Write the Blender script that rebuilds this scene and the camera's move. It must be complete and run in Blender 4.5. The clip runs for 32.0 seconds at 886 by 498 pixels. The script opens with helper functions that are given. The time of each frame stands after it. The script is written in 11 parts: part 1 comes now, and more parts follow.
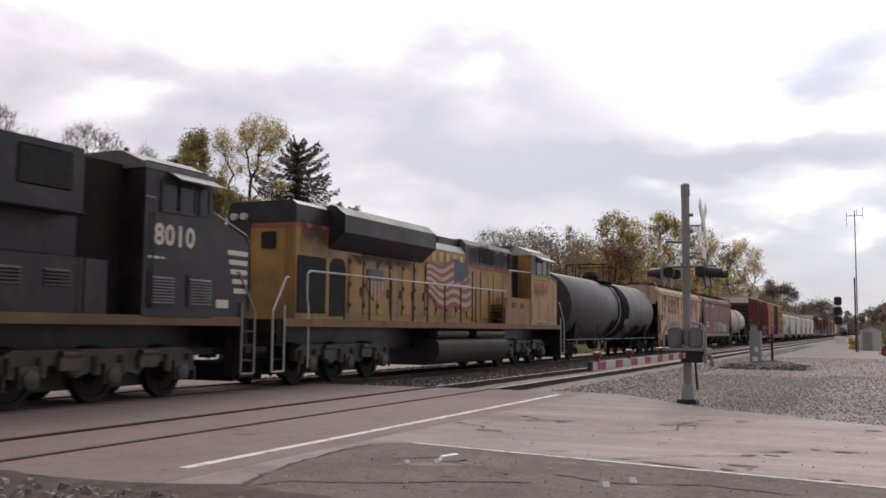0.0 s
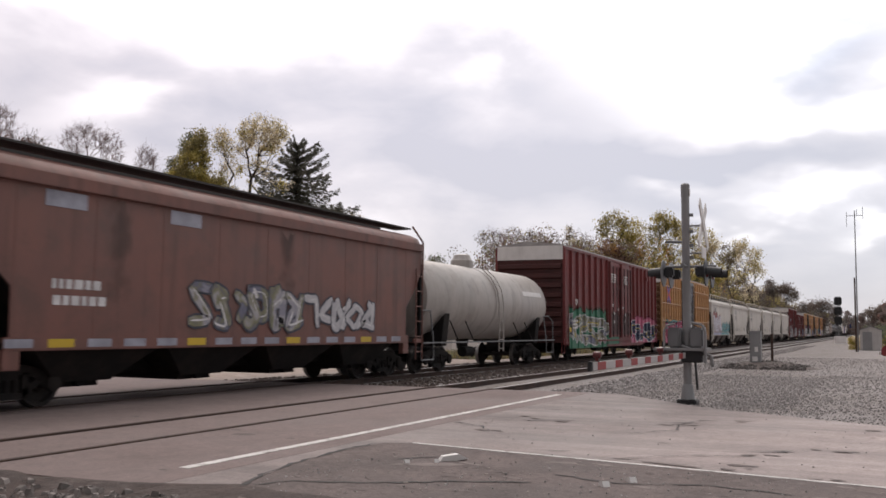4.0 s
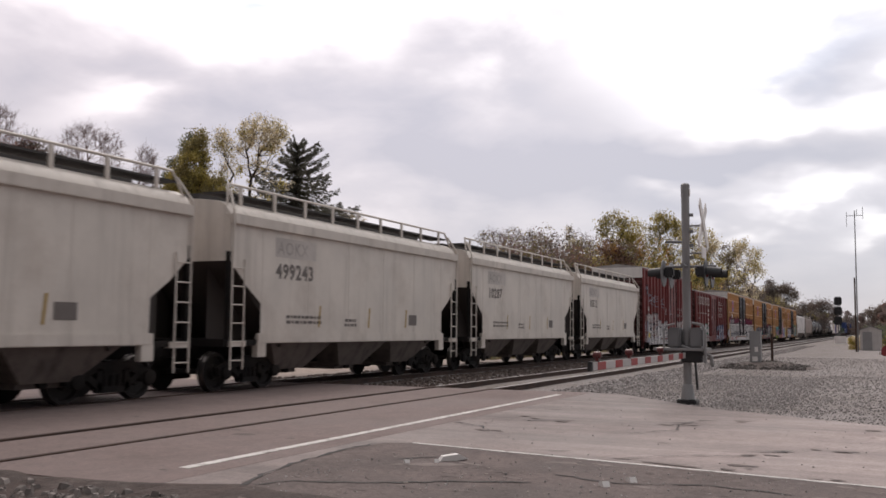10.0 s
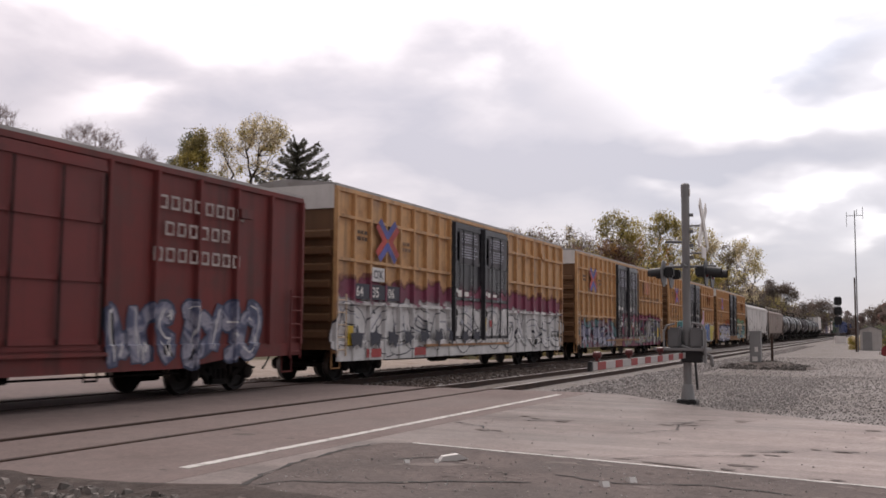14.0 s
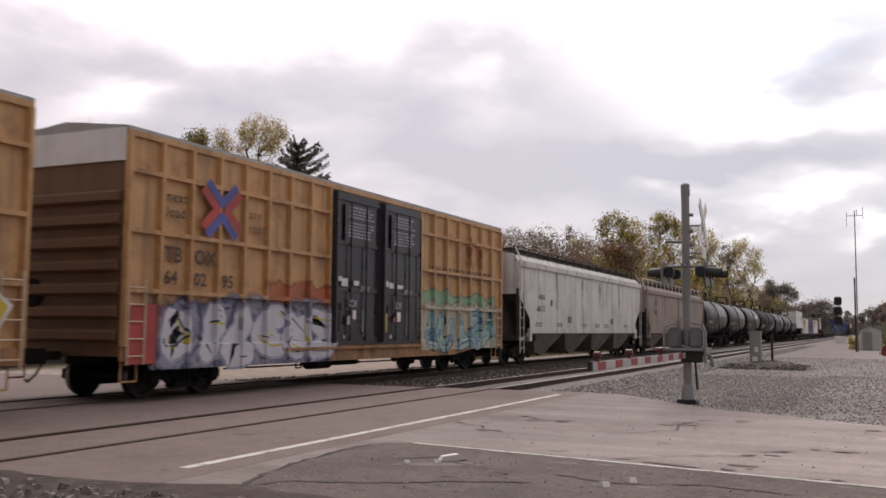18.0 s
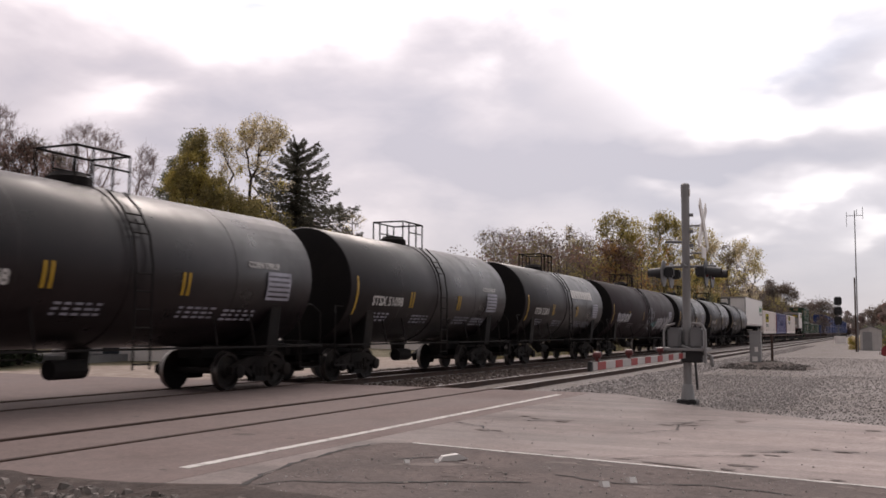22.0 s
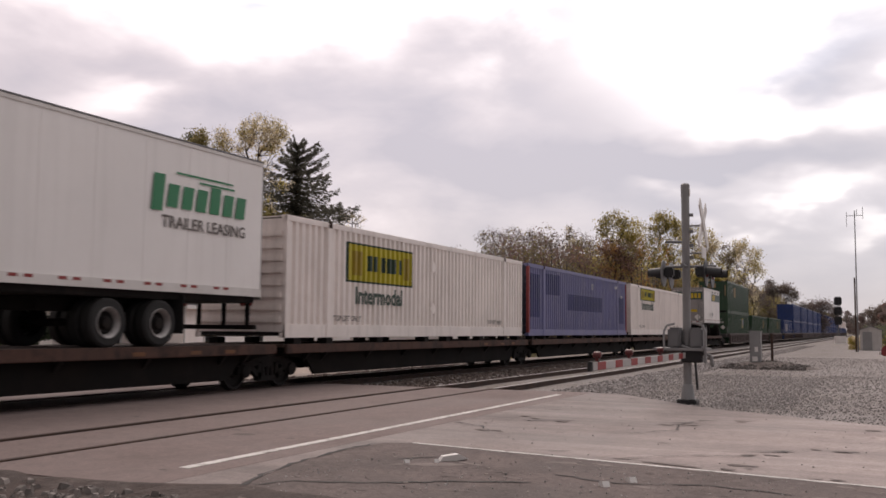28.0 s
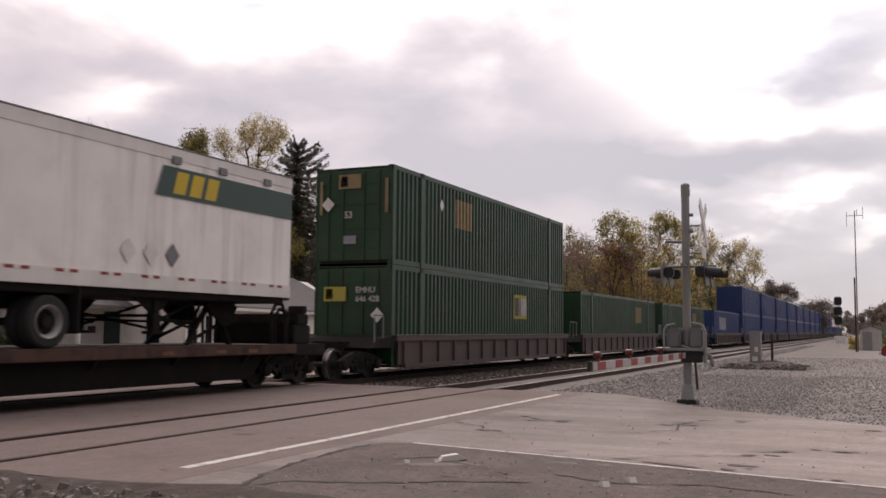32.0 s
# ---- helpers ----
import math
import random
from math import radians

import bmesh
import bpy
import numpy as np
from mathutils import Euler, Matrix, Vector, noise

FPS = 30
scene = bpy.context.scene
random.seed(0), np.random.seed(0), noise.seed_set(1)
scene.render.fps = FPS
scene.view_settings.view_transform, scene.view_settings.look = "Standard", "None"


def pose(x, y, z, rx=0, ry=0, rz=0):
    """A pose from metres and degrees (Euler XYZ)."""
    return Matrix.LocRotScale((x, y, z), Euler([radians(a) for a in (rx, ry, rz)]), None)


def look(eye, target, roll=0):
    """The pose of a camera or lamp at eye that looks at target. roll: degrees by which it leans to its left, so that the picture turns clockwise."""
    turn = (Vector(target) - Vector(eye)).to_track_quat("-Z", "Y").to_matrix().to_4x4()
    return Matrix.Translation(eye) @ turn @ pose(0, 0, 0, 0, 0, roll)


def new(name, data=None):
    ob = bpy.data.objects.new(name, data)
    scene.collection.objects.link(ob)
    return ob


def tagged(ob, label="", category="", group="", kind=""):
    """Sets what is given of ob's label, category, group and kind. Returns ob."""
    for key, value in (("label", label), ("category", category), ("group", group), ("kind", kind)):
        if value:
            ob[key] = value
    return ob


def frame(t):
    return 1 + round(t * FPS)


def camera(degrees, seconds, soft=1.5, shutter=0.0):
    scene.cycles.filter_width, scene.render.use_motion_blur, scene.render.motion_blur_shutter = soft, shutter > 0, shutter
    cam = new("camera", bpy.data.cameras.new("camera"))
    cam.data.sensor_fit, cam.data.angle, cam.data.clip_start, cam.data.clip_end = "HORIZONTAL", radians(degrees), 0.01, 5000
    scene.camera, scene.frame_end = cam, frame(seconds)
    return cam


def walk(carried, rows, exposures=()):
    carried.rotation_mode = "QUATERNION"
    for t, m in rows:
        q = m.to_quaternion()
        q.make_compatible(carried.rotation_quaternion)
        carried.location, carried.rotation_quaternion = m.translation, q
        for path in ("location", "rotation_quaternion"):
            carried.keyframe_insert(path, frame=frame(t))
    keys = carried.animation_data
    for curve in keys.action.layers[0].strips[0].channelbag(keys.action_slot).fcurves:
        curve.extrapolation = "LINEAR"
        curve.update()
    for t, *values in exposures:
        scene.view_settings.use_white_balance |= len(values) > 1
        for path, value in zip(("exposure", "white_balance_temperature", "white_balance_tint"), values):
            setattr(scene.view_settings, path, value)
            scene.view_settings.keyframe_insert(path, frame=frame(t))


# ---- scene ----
# World: x runs along the track away from the viewer, y across it, z up from the rail head.
EYE = (0.0, 0.0, 1.389)
YAW, PITCH = radians(24.76), radians(4.883)
AIM = (EYE[0] + math.cos(PITCH) * math.cos(YAW), EYE[1] + math.cos(PITCH) * math.sin(YAW), EYE[2] + math.sin(PITCH))
SECONDS = 32.0
cam = camera(50.69, SECONDS, soft=1.6, shutter=0.15)
walk(cam, [(0.0, look(EYE, AIM, 0.5)), (SECONDS, look(EYE, AIM, 0.5))],
     exposures=[(0.0, 0.10, 6600, 12), (7.0, 0.08, 6650, 12), (8.5, -0.04, 6670, 13), (12.0, -0.04, 6700, 13), (13.5, 0.02, 6720, 14), (18.0, 0.01, 6780, 14), (20.0, -0.05, 6800, 15), (32.0, -0.08, 7000, 17)])

TRACK_Y = 13.78      # centre of the track that the train runs on
NEAR_Y = 9.0         # centre of the empty track


def run(t):
    """Metres that the train has come by t seconds."""
    return 17.4096 * t + 0.00646 * (t - 16) ** 2 - 0.0013376 * (t - 16) ** 3


# ---- sky and sun ----
SUN_EL, SUN_AZ = radians(42), radians(20)
world = bpy.data.worlds.new("world")
scene.world = world
world.use_nodes = True
wt = world.node_tree
wt.nodes.clear()


def wnode(kind, **kw):
    n = wt.nodes.new(kind)
    for k, v in kw.items():
        n.inputs[k].default_value = v
    return n


w_out = wnode("ShaderNodeOutputWorld")
w_bg = wnode("ShaderNodeBackground", Strength=1.0)
w_sky = wt.nodes.new("ShaderNodeTexSky")
w_sky.sky_type = "NISHITA"
w_sky.sun_disc = False
w_sky.sun_elevation, w_sky.sun_rotation = SUN_EL, math.pi / 2 - SUN_AZ
w_sky_gain = wt.nodes.new("ShaderNodeVectorMath")
w_sky_gain.operation = "SCALE"
w_sky_gain.inputs["Scale"].default_value = 0.11
w_co = wt.nodes.new("ShaderNodeTexCoord")
w_sep = wt.nodes.new("ShaderNodeSeparateXYZ")
wt.links.new(w_co.outputs["Generated"], w_sep.inputs[0])


def wmath(op, a, b=None, c=None, clamp=False):
    n = wt.nodes.new("ShaderNodeMath")
    n.operation, n.use_clamp = op, clamp
    for i, v in enumerate((a, b, c)):
        if v is None:
            continue
        if isinstance(v, (int, float)):
            n.inputs[i].default_value = v
        else:
            wt.links.new(v, n.inputs[i])
    return n.outputs[0]


# soft heaps of cloud, drawn out sideways
w_comb = wt.nodes.new("ShaderNodeVectorMath")
w_comb.operation = "MULTIPLY"
wt.links.new(w_co.outputs["Generated"], w_comb.inputs[0])
w_comb.inputs[1].default_value = (1.0, 1.0, 2.3)


def wnoise(scale, detail, rough, shift, warp=0.0):
    m = wt.nodes.new("ShaderNodeMapping")
    m.inputs["Location"].default_value = shift
    n = wnode("ShaderNodeTexNoise", Scale=scale, Detail=detail, Roughness=rough, Distortion=warp)
    wt.links.new(w_comb.outputs[0], m.inputs[0])
    wt.links.new(m.outputs[0], n.inputs["Vector"])
    return n.outputs["Fac"]


w_big = wnoise(2.2, 2.0, 0.45, (2.6, 1.7, 0.3))
w_small = wnoise(6.5, 5.0, 0.50, (4.1, 0.2, 0.0), 0.2)
w_mix = wmath("ADD", wmath("MULTIPLY_ADD", w_big, 0.45, 0.02), wmath("MULTIPLY", w_small, 0.45))
# the heaps and gaps of this sky: bearing, height, half width, half height, gain
w_az = wmath("ARCTAN2", w_sep.outputs[1], w_sep.outputs[0])
w_az = wmath("ADD", w_az, wmath("MULTIPLY_ADD", w_small, 0.22, -0.11))
w_el = wmath("ADD", wmath("ARCSINE", w_sep.outputs[2]), wmath("MULTIPLY_ADD", wnoise(5.0, 4.0, 0.5, (9.0, 3.0, 1.0)), 0.16, -0.08))
w_fac = wmath("ADD", w_mix, wmath("MULTIPLY_ADD", w_sep.outputs[2], 0.55, -0.08))
for az, el, wa, we, gain in ((0.01, 0.275, 0.06, 0.04, -0.11), (0.17, 0.31, 0.13, 0.07, 0.16), (0.04, 0.225, 0.12, 0.025, 0.22), (0.12, 0.18, 0.16, 0.028, -0.14), (0.58, 0.325, 0.24, 0.035, 0.22),
                             (0.66, 0.235, 0.20, 0.05, -0.10), (0.31, 0.32, 0.06, 0.06, -0.15), (0.40, 0.20, 0.13, 0.06, -0.13), (0.085, 0.115, 0.035, 0.006, 0.20), (0.13, 0.098, 0.03, 0.005, 0.16), (0.01, 0.092, 0.03, 0.006, 0.16), (0.18, 0.135, 0.03, 0.008, 0.14), (0.78, 0.225, 0.05, 0.02, 0.10), (0.815, 0.205, 0.06, 0.03, 0.12), (0.40, 0.15, 0.3, 0.04, -0.06), (0.07, 0.135, 0.10, 0.015, 0.14)):
    q = wmath("ADD", wmath("POWER", wmath("MULTIPLY", wmath("SUBTRACT", w_az, az), 1 / wa), 2.0), wmath("POWER", wmath("MULTIPLY", wmath("SUBTRACT", w_el, el), 1 / we), 2.0))
    w_fac = wmath("ADD", w_fac, wmath("MULTIPLY", wmath("EXPONENT", wmath("MULTIPLY", q, -0.7)), gain))
w_ramp = wt.nodes.new("ShaderNodeValToRGB")
wt.links.new(w_fac, w_ramp.inputs[0])
els = w_ramp.color_ramp.elements
els[0].position, els[0].color = 0.36, (0.45, 0.45, 0.51, 1)
els[1].position, els[1].color = 0.64, (0.98, 0.96, 0.97, 1)
e = els.new(0.47)
e.color = (0.58, 0.565, 0.61, 1)
e = els.new(0.55)
e.color = (0.72, 0.70, 0.74, 1)
# the cloud glows towards the hidden sun and is dull on the other side
w_dot = wt.nodes.new("ShaderNodeVectorMath")
w_dot.operation = "DOT_PRODUCT"
wt.links.new(w_co.outputs["Generated"], w_dot.inputs[0])
w_dot.inputs[1].default_value = (math.cos(SUN_EL) * math.cos(SUN_AZ), math.cos(SUN_EL) * math.sin(SUN_AZ), math.sin(SUN_EL))
w_glow = wmath("MULTIPLY_ADD", wmath("POWER", wmath("MULTIPLY_ADD", w_dot.outputs["Value"], 0.5, 0.5, True), 2.2), 1.36, 0.215)
w_lit = wt.nodes.new("ShaderNodeVectorMath")
w_lit.operation = "SCALE"
# the veil of cloud is pinkish over the town and cooler down the line, with small gaps of blue
w_tint = wt.nodes.new("ShaderNodeMix")
w_tint.data_type = "RGBA"
w_tint.inputs["A"].default_value, w_tint.inputs["B"].default_value = (0.98, 1.0, 1.0, 1), (1.02, 0.985, 0.98, 1)
wt.links.new(wmath("MULTIPLY_ADD", w_az, 1.3, -0.05, True), w_tint.inputs["Factor"])
w_veil = wt.nodes.new("ShaderNodeVectorMath")
w_veil.operation = "MULTIPLY"
wt.links.new(w_ramp.outputs[0], w_veil.inputs[0])
wt.links.new(w_tint.outputs["Result"], w_veil.inputs[1])
w_gap = None
for az, el, wa, we, gain in ((0.635, 0.332, 0.028, 0.008, 0.55), (0.12, 0.268, 0.05, 0.02, 0.25), (0.02, 0.285, 0.05, 0.03, 0.22), (0.02, 0.07, 0.2, 0.06, 0.08)):
    q = wmath("ADD", wmath("POWER", wmath("MULTIPLY", wmath("SUBTRACT", w_az, az), 1 / wa), 2.0), wmath("POWER", wmath("MULTIPLY", wmath("SUBTRACT", w_el, el), 1 / we), 2.0))
    g = wmath("MULTIPLY", wmath("EXPONENT", wmath("MULTIPLY", q, -0.7)), gain)
    w_gap = g if w_gap is None else wmath("ADD", w_gap, g)
w_blue = wt.nodes.new("ShaderNodeMix")
w_blue.data_type = "RGBA"
wt.links.new(w_gap, w_blue.inputs["Factor"])
wt.links.new(w_veil.outputs[0], w_blue.inputs["A"])
w_blue.inputs["B"].default_value = (0.42, 0.54, 0.74, 1)
wt.links.new(w_blue.outputs["Result"], w_lit.inputs[0])
wt.links.new(w_glow, w_lit.inputs["Scale"])
w_m = wt.nodes.new("ShaderNodeMix")
w_m.data_type = "RGBA"
w_m.inputs["Factor"].default_value = 0.90
wt.links.new(w_co.outputs["Generated"], w_sky.inputs["Vector"]) if "Vector" in w_sky.inputs else None
wt.links.new(w_sky.outputs[0], w_sky_gain.inputs[0])
wt.links.new(w_sky_gain.outputs[0], w_m.inputs["A"])
wt.links.new(w_lit.outputs[0], w_m.inputs["B"])
wt.links.new(w_m.outputs["Result"], w_bg.inputs["Color"])
wt.links.new(w_bg.outputs[0], w_out.inputs[0])

sun_data = bpy.data.lights.new("sun", "SUN")
sun_data.energy, sun_data.angle, sun_data.color = 0.82, radians(22), (1.0, 0.915, 0.855)
sun = new("sun", sun_data)
sun.matrix_world = look((0, 0, 60), (-math.cos(SUN_EL) * math.cos(SUN_AZ), -math.cos(SUN_EL) * math.sin(SUN_AZ), 60 - math.sin(SUN_EL)))

# ---- materials ----
MATS = {}


def mat(name, col, rough=0.6, metal=0.0, var=0.12, scale=6.0, bump=0.0, streak=0.0, dirt=None, dirt_amt=0.0, dirt_scale=1.2, spec=0.5, per_object=0.0, fine=60.0, coat=0.0, speck=0.0):
    """Painted or plain surface: base colour with broad patches, fine grain, runs down the side and worn gloss."""
    if name in MATS:
        return MATS[name]
    m = bpy.data.materials.new(name)
    m.use_nodes = True
    nt = m.node_tree
    b = nt.nodes["Principled BSDF"]
    N, L = nt.nodes.new, nt.links.new
    tc = N("ShaderNodeTexCoord")
    src = tc.outputs["Object"]

    def noise_at(sc, det, vec=src, rgh=0.6):
        n = N("ShaderNodeTexNoise")
        n.inputs["Scale"].default_value, n.inputs["Detail"].default_value, n.inputs["Roughness"].default_value = sc, det, rgh
        L(vec, n.inputs["Vector"])
        return n.outputs["Fac"]

    def mixc(fac, a, c, blend="MIX"):
        n = N("ShaderNodeMix")
        n.data_type, n.blend_type = "RGBA", blend
        if isinstance(fac, float):
            n.inputs["Factor"].default_value = fac
        else:
            L(fac, n.inputs["Factor"])
        for key, v in (("A", a), ("B", c)):
            if isinstance(v, tuple):
                n.inputs[key].default_value = (*v[:3], 1)
            else:
                L(v, n.inputs[key])
        return n.outputs["Result"]

    def remap(v, a, bb, c, d):
        n = N("ShaderNodeMapRange")
        L(v, n.inputs["Value"])
        for k, x in zip(("From Min", "From Max", "To Min", "To Max"), (a, bb, c, d)):
            n.inputs[k].default_value = x
        return n.outputs[0]

    big, small = noise_at(scale * 0.2, 4.0), noise_at(fine, 3.0)
    lo = tuple(c * (1 - var) for c in col)
    hi = tuple(min(1, c * (1 + var)) for c in col)
    out = mixc(remap(big, 0.3, 0.7, 0, 1), lo, hi)
    out = mixc(remap(small, 0.35, 0.65, 0, min(1.0, var * 1.2)), out, tuple(c * 0.72 for c in col))
    if streak:
        mp = N("ShaderNodeMapping")
        mp.inputs["Scale"].default_value = (3.4, 3.4, 0.20)
        L(src, mp.inputs[0])
        s = noise_at(1.0, 5.0, mp.outputs[0])
        out = mixc(remap(s, 0.5, 0.75, 0, streak), out, tuple(c * 0.42 for c in (dirt or col)))
    if dirt and dirt_amt:
        d = noise_at(dirt_scale, 7.0, src, 0.68)
        out = mixc(remap(d, 0.48, 0.68, 0, dirt_amt), out, dirt)
    if speck:
        out = mixc(remap(noise_at(15.0, 5.0, src, 0.8), 0.50, 0.60, 0, 0.55 * speck), out, tuple(c * 0.38 for c in col))
        out = mixc(remap(noise_at(41.0, 3.0, src, 0.75), 0.56, 0.66, 0, 0.5 * speck), out, tuple(min(1, c * 1.9) for c in col))
        out = mixc(remap(noise_at(2.6, 6.0, src, 0.7), 0.45, 0.60, 0, 0.42 * speck), out, tuple(c * 0.55 for c in col))
    if per_object:
        oi = N("ShaderNodeObjectInfo")
        out = mixc(remap(oi.outputs["Random"], 0, 1, 0, per_object), out, tuple(c * 0.55 for c in col))
    L(out, b.inputs["Base Color"])
    r = remap(big, 0.3, 0.7, max(0.02, rough - 0.10), min(1, rough + 0.10))
    L(r, b.inputs["Roughness"])
    b.inputs["Metallic"].default_value = metal
    b.inputs["Specular IOR Level"].default_value = spec
    b.inputs["Coat Weight"].default_value = coat
    if bump:
        bn = N("ShaderNodeBump")
        bn.inputs["Strength"].default_value, bn.inputs["Distance"].default_value = min(1.0, bump), 0.02
        L(noise_at(scale * 2.5, 6.0), bn.inputs["Height"])
        L(bn.outputs[0], b.inputs["Normal"])
    MATS[name] = m
    return m


GRIME = (0.10, 0.075, 0.06)
M_STEEL = mat("rail_steel", (0.34, 0.31, 0.30), 0.32, 0.9, 0.15, 8)
M_RUST = mat("rusty_steel", (0.075, 0.045, 0.035), 0.85, 0.1, 0.3, 8, 0.3, dirt=(0.03, 0.024, 0.022), dirt_amt=0.7)
M_GEAR = mat("grimy_running_gear", (0.014, 0.012, 0.012), 0.85, 0.1, 0.3, 8, 0.3, dirt=(0.042, 0.032, 0.026), dirt_amt=0.5, spec=0.25)
M_WHEEL = mat("wheel_steel", (0.022, 0.018, 0.017), 0.7, 0.3, 0.2, 8, 0.1, dirt=(0.06, 0.045, 0.035), dirt_amt=0.5)
M_TREAD = mat("bright_tread", (0.25, 0.235, 0.225), 0.4, 1.0, 0.1)
M_BLACK = mat("black_paint", (0.022, 0.022, 0.024), 0.45, 0, 0.2, 6, streak=0.3)
M_WHITE = mat("white_paint", (0.78, 0.745, 0.72), 0.55, 0, 0.08, 5, streak=0.15, dirt=(0.35, 0.30, 0.26), dirt_amt=0.2)
M_GREYP = mat("grey_metal", (0.20, 0.20, 0.205), 0.55, 0.2, 0.15, 6, streak=0.2)
M_GALV = mat("galvanised", (0.30, 0.295, 0.295), 0.5, 0.3, 0.15, 7, streak=0.2)
M_RUBBER = mat("tyre_rubber", (0.022, 0.021, 0.021), 0.85, 0, 0.2)
M_GLASS = mat("dark_glass", (0.02, 0.022, 0.025), 0.08, 0, 0.05)
M_YELPAINT = mat("yellow_paint", (0.62, 0.42, 0.03), 0.5, 0, 0.1)
M_REDPAINT = mat("red_paint", (0.50, 0.035, 0.03), 0.5, 0, 0.1)
M_GREEND = mat("green_container", (0.015, 0.060, 0.026), 0.42, 0, 0.15, 4, streak=0.35, dirt=GRIME, dirt_amt=0.2)
M_BLUED = mat("blue_container", (0.020, 0.050, 0.185), 0.45, 0, 0.15, 4, streak=0.3, dirt=GRIME, dirt_amt=0.15)
M_BLUEF = mat("faded_blue_container", (0.17, 0.17, 0.335), 0.5, 0, 0.12, 4, streak=0.35, dirt=(0.3, 0.28, 0.36), dirt_amt=0.35)
M_CREAM = mat("offwhite_container", (0.95, 0.87, 0.83), 0.5, 0, 0.05, 4, streak=0.2, dirt=(0.35, 0.27, 0.2), dirt_amt=0.12)
M_TRAILER = mat("white_trailer_panel", (0.94, 0.905, 0.885), 0.4, 0, 0.05, 3, streak=0.1, dirt=(0.6, 0.54, 0.5), dirt_amt=0.12)
M_ALU = mat("aluminium_trailer", (0.93, 0.865, 0.84), 0.38, 0.12, 0.1, 2, streak=0.35, dirt=(0.55, 0.50, 0.48), dirt_amt=0.3, dirt_scale=0.7)
M_HOPPER = mat("grey_hopper", (0.63, 0.575, 0.52), 0.55, 0, 0.10, 4, streak=0.30, dirt=(0.36, 0.29, 0.24), dirt_amt=0.4, dirt_scale=0.6)
M_HOPLIGHT = mat("pale_hopper", (0.66, 0.62, 0.60), 0.5, 0, 0.12, 4, streak=0.75, dirt=(0.30, 0.24, 0.21), dirt_amt=0.5, dirt_scale=0.7)
M_HOPDARK = mat("sooty_hopper", (0.32, 0.248, 0.215), 0.65, 0, 0.2, 4, streak=0.6, dirt=(0.17, 0.118, 0.098), dirt_amt=0.6)
M_HOPTAN = mat("tan_hopper", (0.57, 0.41, 0.295), 0.65, 0, 0.14, 4, streak=0.75, dirt=(0.36, 0.185, 0.11), dirt_amt=0.6, dirt_scale=0.9)
M_HOPBRN = mat("brown_hopper", (0.20, 0.088, 0.070), 0.6, 0, 0.16, 4, streak=0.5, dirt=(0.09, 0.06, 0.05), dirt_amt=0.5)
M_BOXRED = mat("boxcar_red", (0.185, 0.030, 0.029), 0.55, 0, 0.18, 4, 0.08, streak=0.55, dirt=(0.085, 0.028, 0.026), dirt_amt=0.5, dirt_scale=1.6)
M_BOXRED2 = mat("faded_boxcar_red", (0.17, 0.030, 0.028), 0.62, 0, 0.22, 4, 0.1, streak=0.6, dirt=(0.08, 0.04, 0.035), dirt_amt=0.5)
M_BOXYEL = mat("boxcar_yellow", (0.60, 0.335, 0.15), 0.5, 0, 0.16, 4, 0.10, streak=0.7, dirt=(0.27, 0.135, 0.062), dirt_amt=0.65, dirt_scale=1.5)
# end walls' shade put into a darker copy of the side yellow
M_BOXYELSHADE = mat("boxcar_end_yellow", (0.17, 0.085, 0.04), 0.6, 0, 0.14, 4, 0.05, streak=0.4, dirt=(0.15, 0.08, 0.04), dirt_amt=0.4)
M_DOORBLK = mat("black_door", (0.011, 0.009, 0.014), 0.33, 0, 0.5, 5, streak=0.4, dirt=(0.030, 0.024, 0.029), dirt_amt=0.75, spec=0.5, dirt_scale=2.4)
M_ROOFGALV = mat("weathered_roof", (0.42, 0.40, 0.39), 0.6, 0.3, 0.2, 4, dirt=(0.2, 0.15, 0.12), dirt_amt=0.5)
M_TANKBLK = mat("black_tank", (0.0105, 0.0066, 0.0080), 0.35, 0, 0.35, 4, streak=0.6, dirt=(0.026, 0.017, 0.019), dirt_amt=0.5, spec=0.38)
M_TANKMATT = mat("matt_black_tank", (0.034, 0.0235, 0.0268), 0.55, 0, 0.3, 4, streak=0.4, dirt=(0.046, 0.031, 0.034), dirt_amt=0.4, spec=0.1)
M_TANKGRY = mat("grey_tank", (0.066, 0.057, 0.066), 0.45, 0, 0.18, 4, streak=0.35, dirt=(0.07, 0.065, 0.065), dirt_amt=0.4)
M_TANKWHT = mat("beige_tank", (0.45, 0.41, 0.38), 0.5, 0, 0.12, 4, streak=0.45, dirt=(0.25, 0.19, 0.15), dirt_amt=0.4)
M_LOCOBLK = mat("locomotive_black", (0.017, 0.015, 0.017), 0.38, 0, 0.3, 4, 0.06, streak=0.4, dirt=(0.062, 0.048, 0.045), dirt_amt=0.6, spec=0.5, dirt_scale=1.7)
M_LOCOYEL = mat("locomotive_yellow", (0.41, 0.23, 0.065), 0.45, 0, 0.2, 4, 0.08, streak=0.85, dirt=(0.15, 0.085, 0.05), dirt_amt=0.75, dirt_scale=1.0)
M_LOCOGRY = mat("locomotive_grey", (0.14, 0.132, 0.138), 0.55, 0, 0.2, 4, streak=0.4, dirt=(0.07, 0.06, 0.06), dirt_amt=0.5)
M_BALLAST = mat("ballast_stone", (0.12, 0.094, 0.083), 0.9, 0, 0.4, 30, 0.6)

# ---- mesh helpers ----


